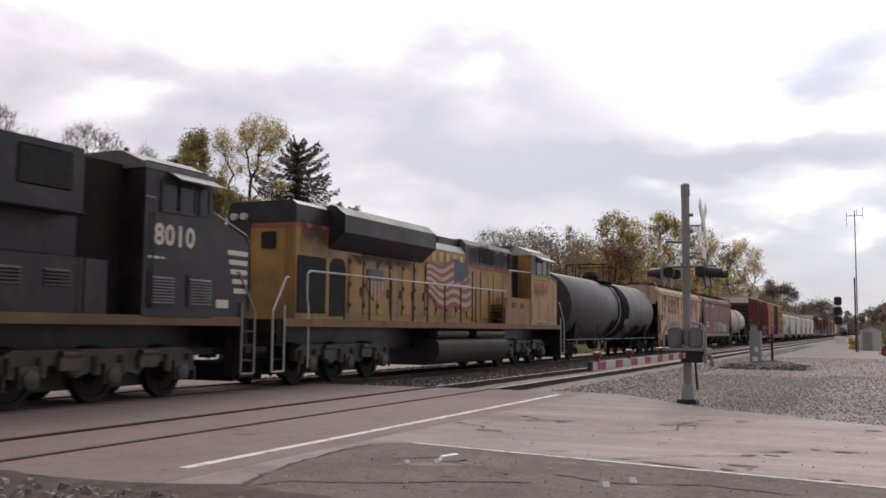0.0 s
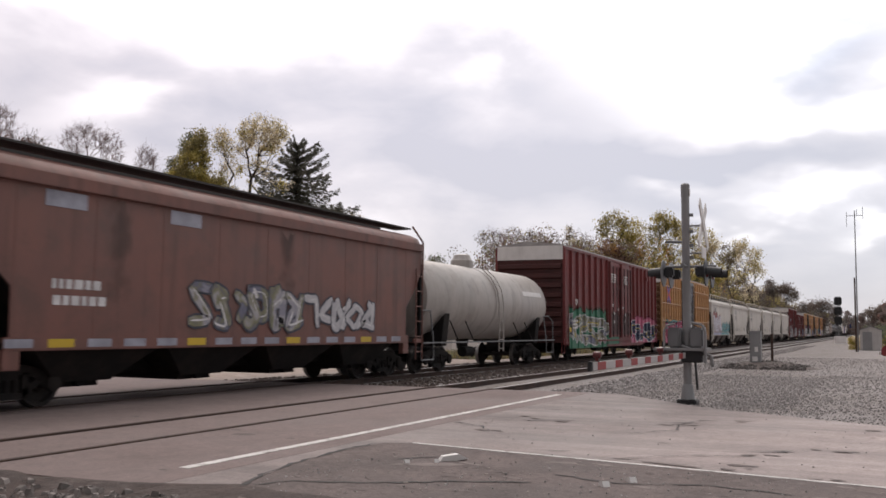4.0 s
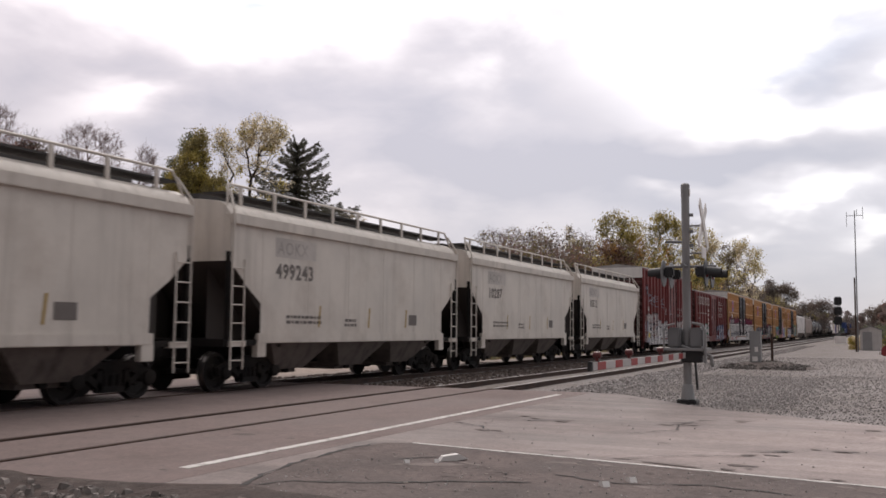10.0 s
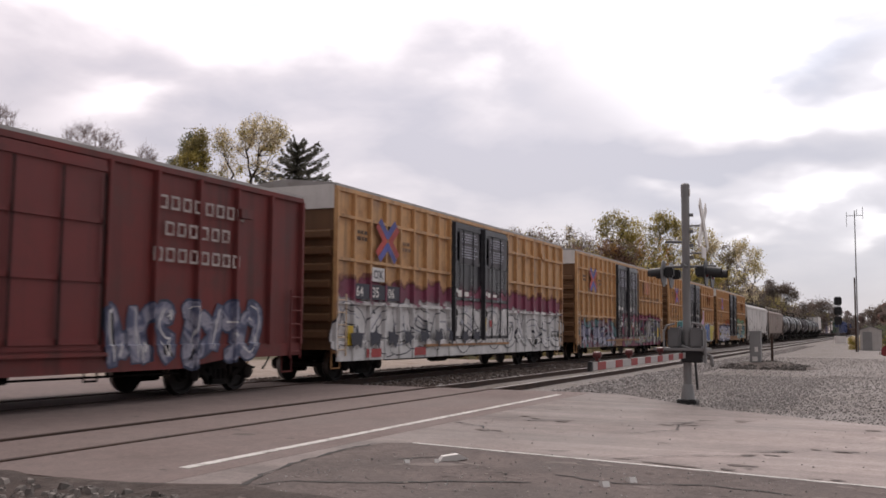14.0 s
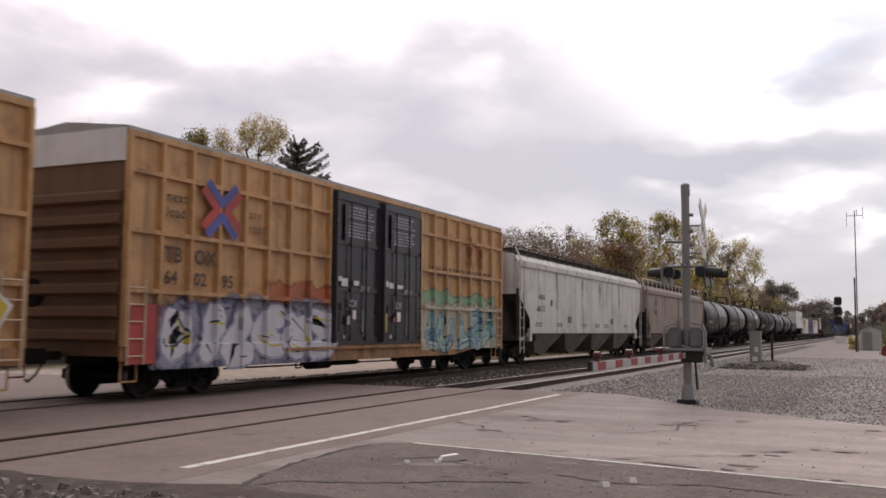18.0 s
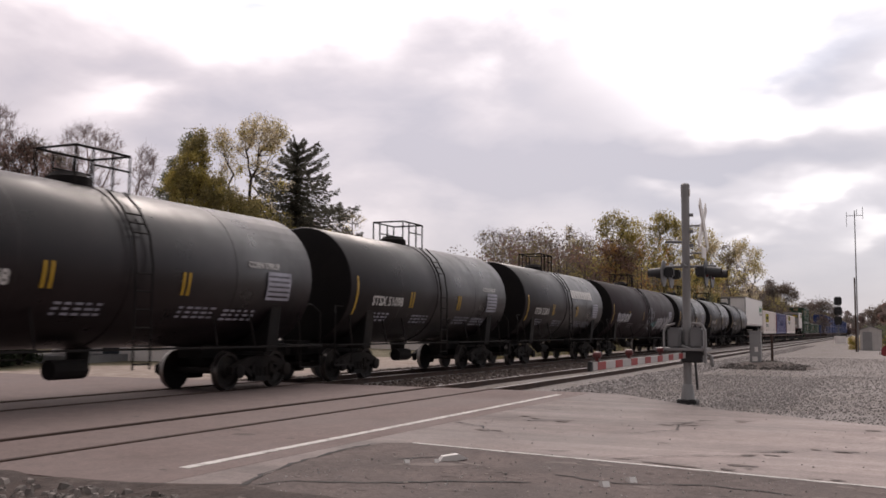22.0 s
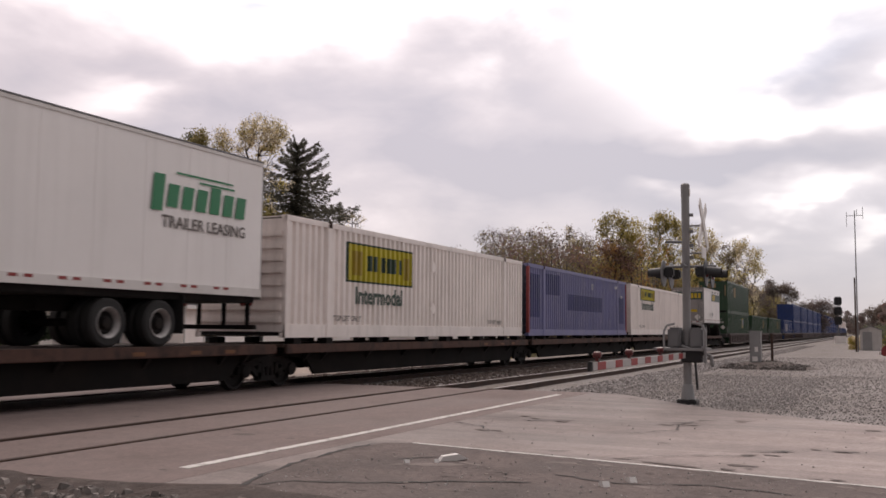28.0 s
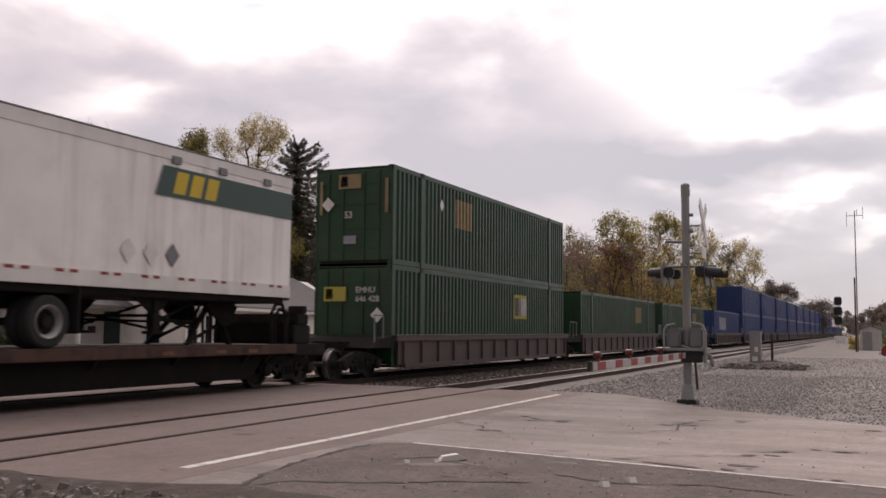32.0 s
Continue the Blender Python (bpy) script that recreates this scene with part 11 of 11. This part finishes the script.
house_window(house, 1.0, 1.65, 0.0, 0.72, 2.0, "x")
# porch
P0, P1, PX = 2.5, 6.2, -3.8
b = bmesh.new()
gable_roof(b, PX, 0.2, P0, P1, 2.42, 3.45, 0.30, 0.12)
part("porch_roof", b, M_SHINGLE, house, "grey shingle porch roof")
b = bmesh.new()
prism(b, [(P0, 2.42), (P1, 2.42), ((P0 + P1) / 2, 3.42)], "x", PX + 0.02, PX + 0.10)
box(b, PX, 0.0, P0, P0 + 0.12, 2.25, 2.44)
box(b, PX, PX + 0.12, P0, P1, 2.25, 2.44)
part("porch_gable", b, M_SIDING, house)
b = bmesh.new()
box(b, PX, 0, P0, P1, 0.0, 0.3)
part("porch_floor", b, M_GREYP, house)
for y in (P0 + 0.08, P1 - 0.08):
    part("porch_post", bevelled(PX + 0.02, PX + 0.2, y - 0.09, y + 0.09, 0.3, 2.3, 0.02), M_TRIM, house)
dr = part("door", bevelled(-0.04, 0.02, 2.9, 3.7, 0.3, 2.15, 0.01), mat("dark_door", (0.035, 0.045, 0.055), 0.5, 0, 0.1), house, "dark front door")
b = bmesh.new()
for y0, y1, z0, z1 in ((2.8, 2.9, 0.3, 2.27), (3.7, 3.8, 0.3, 2.27), (2.9, 3.7, 2.15, 2.27)):
    box(b, -0.05, 0.0, y0, y1, z0, z1)
part("door_frame", b, M_TRIM, dr)
b = bmesh.new()
box(b, -0.16, -0.03, 4.1, 4.4, 1.2, 1.5)
box(b, -0.10, -0.03, 4.2, 4.3, 1.62, 1.85)
part("letter_box", b, M_BLACK, house)

# neighbour's roof behind
nb = thing("house", "low neighbouring house with brown shingle roof", "house", at=pose(31.0, 40.5, -0.1, 0, 0, 13))
b = bmesh.new()
prism(b, [(0, 0), (7, 0), (7, 2.6), (3.5, 4.4), (0, 2.6)], "x", 0, 11)
part("wall", b, M_SIDING, nb)
b = bmesh.new()
gable_roof(b, 0, 11, 0, 7, 2.6, 4.4)
part("roof", b, M_BRICKB, nb, "brown shingle roof")


L_BUSH = leaf_mat("dark_evergreen_leaf", (0.035, 0.05, 0.03), (0.075, 0.10, 0.055))


def bush(x, y, w, h, label, mats, seed, n=60):
    r = random.Random(seed)
    t = thing("bush", label, "bush", "bushes", at=pose(x, y, ground_height(x, y)))
    b = bmesh.new()
    for k in range(6):
        a = r.uniform(0, 6.28)
        tube(b, (0, 0, -0.05), (math.cos(a) * w * 0.3, math.sin(a) * w * 0.3, h * 0.7), 0.03, 4, 0.01)
    part("stems", b, M_BARK, t)
    spots = [(Vector((r.uniform(-1, 1) * w * 0.4, r.uniform(-1, 1) * w * 0.4, h * r.uniform(0.1, 0.85))), h * 0.22, n, r.randrange(len(mats))) for _ in range(34)]
    part("foliage", scatter_leaves(spots, mats, r, 0.07 + 0.02 * h, "foliage"), None, t)
    return t


bush(25.6, 29.4, 2.8, 1.9, "dark green rounded bush by the porch", [L_BUSH], 301, 170)
bush(23.6, 28.6, 2.4, 1.6, "dark green rounded bush by the porch", [L_BUSH], 302, 170)
bush(91.5, -0.4, 3.0, 2.2, "yellow-green bush behind the shed", [L_GREEN, L_YELGRN], 303, 60)
bush(95.0, -1.8, 4.0, 2.4, "green bush beyond the shed", [L_GREEN, L_OLIVE], 304, 60)
bush(93.0, 1.3, 2.0, 1.2, "yellow grass clump by the shed", [L_YELGRN, L_PALE], 305, 60)

# ---- crossing signal with its lowered gate ----
MX, MY, MZ = 20.0, 3.58, -0.12
sig = thing("crossing_signal", "grey crossing signal mast with lowered red and white gate", "crossing signal", at=pose(MX, MY, MZ))
b = bmesh.new()
lathe(b, [(0.35, 0.085), (4.55, 0.085)], 16, "z")
part("mast", b, M_GALV, sig, "galvanised round mast", True)
b = bmesh.new()
lathe(b, [(4.35, 0.092), (4.60, 0.095), (4.63, 0.06)], 16, "z")
part("mast_cap", b, M_GALV, sig, "", True)
# white plate stands for the bright sky seen through the cap's hole
part("cap_disc", bevelled(-0.05, 0.05, -0.098, -0.088, 4.36, 4.5, 0.004), M_WHITE, sig)
b = bmesh.new()
lathe(b, [(0.02, 0.17), (0.06, 0.17), (0.14, 0.14), (0.36, 0.115), (0.40, 0.10)], 16, "z")
part("mast_base", b, M_GALV, sig, "", True)
part("foundation", bevelled(-0.2, 0.2, -0.2, 0.2, -0.12, 0.10, 0.02), M_BLACK, sig, "dark foundation block")
b = bmesh.new()
pipe(b, [(0.0, -0.2, 0.3), (0.0, -0.16, 0.9), (0.0, -0.12, 1.0)], 0.025)
part("cable", b, M_BLACK, sig)
M_ARMW, M_ARMR = mat("weathered_arm_white", (0.46, 0.44, 0.43), 0.6, 0, 0.15, 6), mat("weathered_arm_red", (0.30, 0.03, 0.03), 0.55, 0, 0.15, 6)
# gate machine
part("gate_machine", bevelled(-0.25, 0.25, 0.09, 0.36, 1.16, 1.58, 0.04), M_GREYP, sig, "grey gate machine box")
part("gate_machine", bevelled(-0.25, 0.25, -0.36, -0.09, 1.16, 1.58, 0.04), M_GREYP, sig, "grey gate machine box")
part("shelf_bracket", bevelled(-0.3, 0.3, -0.45, 0.65, 1.10, 1.16, 0.01), M_GALV, sig)
b = bmesh.new()
pipe(b, [(-0.30, 0.42, 1.1), (-0.30, 0.42, 1.50), (-0.30, 0.36, 1.62), (-0.30, 0.2, 1.66)], 0.022)
part("guard_hoop", b, M_GALV, sig)
b = bmesh.new()
pipe(b, [(-0.30, -0.42, 0.85), (-0.30, -0.42, 1.50), (-0.30, -0.36, 1.64), (-0.30, -0.15, 1.68)], 0.028)
part("guard_hoop", b, M_GALV, sig)
part("counterweight", bevelled(-0.2, 0.2, -0.34, 0.1, 0.86, 1.10, 0.02), M_BLACK, sig, "dark counterweight")
b = bmesh.new()
pipe(b, [(-0.1, 0.12, 1.2), (-0.12, -0.50, 1.0), (-0.1, -0.52, 0.82), (0.1, -0.5, 0.8)], 0.04)
part("counterweight_arm", b, M_GALV, sig)
arm = part("gate_arm", bevelled(-7.35, -0.3, -0.02, 0.02, 0.95, 1.065, 0.006), M_ARMW, sig, "white gate arm with red bands")
x = -7.05
while x < -0.6:
    for y in (-0.023, 0.023):
        b = bmesh.new()
        box(b, x, x + 0.44, min(y, y * 0.85), max(y, y * 0.85), 0.952, 1.063)
        part("red_band", b, M_ARMR, arm)
    x += 1.0
M_LAMPRED = mat("dark_red_lens", (0.10, 0.012, 0.012), 0.3, 0, 0.1)
part("arm_tip", bevelled(-7.40, -7.30, -0.03, 0.03, 0.94, 1.08, 0.01), M_BLACK, arm, "black end cap")
for x in (-7.0, -5.1, -2.7):
    b = bmesh.new()
    lathe(b, [(-0.06, 0.03), (-0.045, 0.05), (0.045, 0.05), (0.06, 0.03)], 14, "y", (x, 0, 1.16))
    box(b, x - 0.025, x + 0.025, -0.025, 0.025, 1.06, 1.13)
    part("gate_lamp", b, M_LAMPRED, arm, "small dark red gate lamp")
# flashing lights, a pair facing each way, on a cross arm
b = bmesh.new()
tube(b, (-0.42, 0.0, 2.86), (0.42, 0.0, 2.86), 0.04, 8)
tube(b, (0, -0.62, 2.86), (0, 0.50, 2.86), 0.03, 8)
tube(b, (0, 0.0, 3.38), (0, 0.42, 3.40), 0.03, 8)
part("cross_arm", b, M_GREYP, sig)
for x in (-0.40, 0.40):
    for s in (1, -1):
        y = 0.28 if s > 0 else -0.36
        lamp = part("flasher", mesh_of("flasher", bevelled(x - 0.09, x + 0.09, y - 0.10, y + 0.10, 2.62, 2.82, 0.03), M_BLACK), None, sig, "black signal lamp unit")
        b = bmesh.new()
        lathe(b, [(y + s * 0.10, 0.28), (y + s * 0.12, 0.28)], 22, "y", (x, 0, 2.70))
        part("background_disc", b, M_GREYP if s > 0 else M_BLACK, lamp, "round background disc")
        b = bmesh.new()
        n = 14
        o0, o1 = [], []
        for i in range(n + 1):
            a = math.pi * (-0.12 + 1.24 * i / n)
            o0.append(b.verts.new((x + 0.13 * math.cos(a), y + s * 0.12, 2.70 + 0.13 * math.sin(a))))
            o1.append(b.verts.new((x + 0.12 * math.cos(a), y + s * 0.42, 2.68 + 0.12 * math.sin(a))))
        for i in range(n):
            b.faces.new((o0[i], o0[i + 1], o1[i + 1], o1[i]))
        part("hood", b, M_BLACK, lamp)
        b = bmesh.new()
        lathe(b, [(y + s * 0.12, 0.10), (y + s * 0.15, 0.09)], 16, "y", (x, 0, 2.70))
        part("lens", b, mat("red_lens", (0.12, 0.01, 0.01), 0.15), lamp)
# crossbuck: two white boards in a cross, with a smaller plate beneath
for a in (42, -42):
    b = bmesh.new()
    box(b, -0.66, 0.66, -0.012, 0.012, -0.11, 0.11)
    board = part("crossbuck_board", b, M_WHITE, sig, "white crossbuck board", at=pose(0, -0.36 - (0.015 if a > 0 else -0.015), 3.72, 0, a, 0))
part("track_plate", bevelled(-0.26, 0.26, -0.38, -0.36, 3.02, 3.26, 0.005), M_WHITE, sig, "small white plate below the crossbuck")
b = bmesh.new()
for z in (3.72, 3.14):
    tube(b, (0, 0, z), (0, -0.36, z), 0.02, 6)
part("sign_bracket", b, M_GALV, sig)
b = bmesh.new()
for z in (3.05, 3.3, 3.6, 3.95):
    box(b, -0.03, 0.03, -0.16, -0.08, z - 0.03, z + 0.03)
part("mast_step", b, M_GREYP, sig)

# ---- relay case, post, far signal, radio mast, shed, car ----
case = thing("relay_case", "grey trackside relay cabinet on a gravel mound", "relay cabinet", at=pose(41.6, 4.6, -0.2))
part("body", bevelled(-0.26, 0.26, -0.22, 0.22, 0.12, 1.55, 0.02), M_GALV, case)
part("lid", bevelled(-0.29, 0.29, -0.25, 0.25, 1.55, 1.62, 0.015), M_GALV, case)
part("door", bevelled(-0.283, -0.26, -0.19, 0.19, 0.25, 1.48, 0.008), M_GALV, case)
part("notice", bevelled(-0.288, -0.283, -0.12, 0.02, 0.75, 0.95, 0.002), M_WHITE, case, "small white notice")
part("notice", bevelled(-0.288, -0.283, -0.1, 0.12, 0.35, 0.55, 0.002), M_WHITE, case, "small white notice")
part("base", bevelled(-0.32, 0.32, -0.30, 0.30, -0.1, 0.12, 0.02), M_ROAD, case)
b = bmesh.new()
lathe(b, [(-0.06, 2.3), (0.06, 1.8), (0.24, 0.9), (0.28, 0.2)], 22, "z", (41.9, 4.2, -0.14))
solid("gravel_mound", b, M_BALLAST, "low dark mound of ballast round the cabinet", "gravel", kind="structure", smooth=True)
pebbles("mound_stones", "dark loose stones on the mound", [(39.8, 44, 2.6, 5.8, lambda x, y: -0.14 + max(0.02, 0.28 - 0.13 * math.hypot(x - 41.9, y - 4.2)), 1300)], 9, stone_mat("mound_stone", (0.12, 0.105, 0.098)), 0.03, 0.07)
post = thing("marker_post", "thin rusty steel post in the gravel", "post", at=pose(43.2, 4.1, -0.15))
b = bmesh.new()
prism(b, [(-0.05, -0.05), (0.05, -0.05), (0.05, -0.03), (-0.03, -0.03), (-0.03, 0.05), (-0.05, 0.05)], "z", 0, 1.45)
part("post", b, M_RUST, post)
part("cap", bevelled(-0.16, 0.16, -0.02, 0.02, 1.32, 1.44, 0.005), M_RUST, post)

fs = thing("railway_signal", "tall block signal mast with dark lamp heads", "railway signal", at=pose(145.5, 4.75, -0.15))
b = bmesh.new()
lathe(b, [(0, 0.10), (6.4, 0.09)], 10, "z")
part("mast", b, M_GREYP, fs)
for z in (6.0, 4.6, 3.2):
    hd = part("signal_head", bevelled(-0.18, 0.18, -0.52, 0.52, z - 0.62, z + 0.62, 0.15, 3), M_BLACK, fs, "dark oval signal head")
    b = bmesh.new()
    for q in (-0.3, 0.1, 0.4):
        tube(b, (-0.18, 0, z + q), (-0.4, 0, z + q), 0.12, 10)
    part("lens_hood", b, M_BLACK, hd)
part("equipment_case", bevelled(-0.5, 0.5, -0.95, 0.55, 0.0, 1.0, 0.05), M_ALU, fs, "pale rounded equipment case")
b = bmesh.new()
for y in (-0.3, 0.3):
    tube(b, (0.25, y, 0), (0.25, y, 6.2), 0.03, 5)
part("ladder", b, M_GREYP, fs)

rm = thing("radio_mast", "slender steel radio mast with small aerials", "radio mast", at=pose(81.6, 1.25, -0.15))
b = bmesh.new()
tube(b, (0, 0, 0), (0, 0, 11.3), 0.06, 8, 0.035)
part("mast", b, M_GREYP, rm)
b = bmesh.new()
tube(b, (0, 0.14, 0), (0, 0.14, 5.9), 0.06, 8)
part("side_pole", b, M_RUST, rm)
b = bmesh.new()
tube(b, (0, -0.6, 10.9), (0, 0.6, 10.9), 0.022, 6)
for y, z0, z1 in ((-0.6, 10.6, 11.6), (0.6, 10.0, 11.2), (-0.15, 10.9, 11.4)):
    tube(b, (0, y, z0), (0, y, z1), 0.02, 6)
part("aerial", b, M_GREYP, rm)

shed = thing("equipment_shed", "small pale grey metal equipment shed", "shed", at=pose(88.0, 0.35, -0.15))
b = bmesh.new()
prism(b, [(-0.85, 0), (0.85, 0), (0.85, 1.75), (0, 2.05), (-0.85, 1.75)], "x", 0, 2.2)
part("wall", b, mat("pale_shed_metal", (0.55, 0.52, 0.50), 0.6, 0, 0.12, 5, streak=0.3), shed)
b = bmesh.new()
prism(b, [(-0.95, 1.72), (0, 2.05), (0.95, 1.72), (0.95, 1.78), (0, 2.12), (-0.95, 1.78)], "x", -0.1, 2.3)
part("roof", b, M_GREYP, shed)
part("door", bevelled(-0.03, 0.0, -0.1, 0.65, 0.05, 1.6, 0.008), M_GALV, shed)


def red_car():
    c = thing("parked_car", "dark red parked car with pale bumper", "car", at=pose(54.0, -2.55, -0.13, 0, 0, 84))
    b = bmesh.new()
    prism(b, [(-2.2, 0.35), (-2.25, 0.7), (-2.0, 0.88), (-1.5, 0.92), (-0.9, 1.36), (0.5, 1.40), (1.1, 0.95), (2.1, 0.85), (2.25, 0.6), (2.2, 0.32)], "y", -0.85, 0.85)
    bmesh.ops.bevel(b, geom=b.edges[:], offset=0.05, segments=2, affect="EDGES")
    part("body", b, M_CARRED, c, smooth=True)
    for s in (-1, 1):
        b = bmesh.new()
        y0, y1 = sorted((s * 0.84, s * 0.858))
        prism(b, [(-1.35, 0.95), (-0.85, 1.30), (0.42, 1.33), (0.9, 0.97)], "y", y0, y1)
        part("side_window", b, M_GLASS, c)
        for x in (-1.4, 1.4):
            road_wheel(c, x, s * 0.78, 0.32, 0.2, "wheel")
    for x, w in ((-2.25, -1), (2.25, 1)):
        part("bumper", bevelled(*sorted((x, x + w * 0.1)), -0.82, 0.82, 0.38, 0.55, 0.02), M_ALU, c, "pale bumper")
        for s in (-0.6, 0.6):
            part("lamp", bevelled(*sorted((x, x + w * 0.03)), s - 0.18, s + 0.18, 0.62, 0.76, 0.01), M_WHITE if w > 0 else M_REDPAINT, c, "headlight" if w > 0 else "tail light")
    return c


M_CARRED = mat("car_red", (0.22, 0.02, 0.025), 0.3, 0, 0.08, 3, coat=0.5)
red_car()

# litter on the shoulder
lit = bmesh.new()
prism(lit, [(-0.16, 0), (0.02, 0), (0.16, 0.02), (0.05, 0.07), (-0.12, 0.05)], "y", -0.05, 0.05)
solid("litter", lit, M_WHITE, "crumpled white wrapper on the asphalt", "litter", "litter", at=pose(9.3, 4.15, -0.014, 0, 0, -50))
for x, y, s in ((8.42, 2.26, 0.05), (8.78, 2.1, 0.05), (8.9, 4.5, 0.04), (9.1, 4.25, 0.035)):
    b = bmesh.new()
    prism(b, [(-s, 0), (s, 0), (s * 0.7, s * 0.8), (-s * 0.5, s)], "y", -s * 0.7, s * 0.7)
    solid("litter", b, M_WHITE, "scrap of white paper on the asphalt", "litter", "litter", at=pose(x, y, -0.014, 0, 0, s * 900))


# ---- small gabled house behind the scrub ----
cot = thing("house", "small white gabled house with brown-grey shingle roof", "house", at=pose(58.4, 26.3, -0.12))
b = bmesh.new()
prism(b, [(0.3, 0), (9.3, 0), (9.3, 2.1), (4.8, 4.55), (0.3, 2.1)], "y", 0.0, 9.0)
part("wall", b, M_SIDING, cot, "white clapboard walls")
for a, c in ((-0.15, 4.8), (9.75, 4.8)):
    b = bmesh.new()
    d = 1 if a < c else -1
    prism(b, [(a, 1.88), (c, 4.60), (c, 4.74), (a - d * 0.05, 2.0)], "y", -0.35, 9.35)
    part("roof", b, mat("brown_shingle", (0.105, 0.092, 0.094), 0.95, 0, 0.3, 6, 0.4, dirt=(0.07, 0.06, 0.06), dirt_amt=0.5), cot, "brown-grey shingle slope")
    b = bmesh.new()
    prism(b, [(a, 1.80), (c, 4.52), (c, 4.72), (a - d * 0.05, 1.98)], "y", -0.40, -0.352)
    part("rake_board", b, M_TRIM, cot, "white rake board")
house_window(cot, 2.4, 3.2, 0.0, 0.8, 1.9, "y")
house_window(cot, 5.8, 6.6, 0.0, 0.8, 1.9, "y")


def motions():
    """The train passes at its own pace; the wheels near the crossing roll with it."""
    times = [k * 0.8 for k in range(41)]
    for ob, u in TRAIN:
        p = ob.matrix_basis.translation.copy()
        walk(ob, [(t, pose(u - run(t), p.y, p.z)) for t in times])
    place = {ob.name: u for ob, u in TRAIN}
    for w, car, x in WHEELS:
        base = w.matrix_basis.translation.copy()
        r = base.z
        u = place[car.name] + x
        rows, last = [], None
        for k in range(int(SECONDS * FPS) + 1):
            t = k / FPS
            if 4.0 < u - run(t) < 62.0:
                a = math.degrees((run(t)) / r) % 360.0
                rows.append((t, pose(base.x, base.y, base.z, 0, -a, 0)))
        if not rows:
            continue
        first, end = rows[0], rows[-1]
        if first[0] > 0.0:
            rows.insert(0, (0.0, first[1]))
        if end[0] < SECONDS:
            rows.append((SECONDS, end[1]))
        walk(w, rows)


motions()
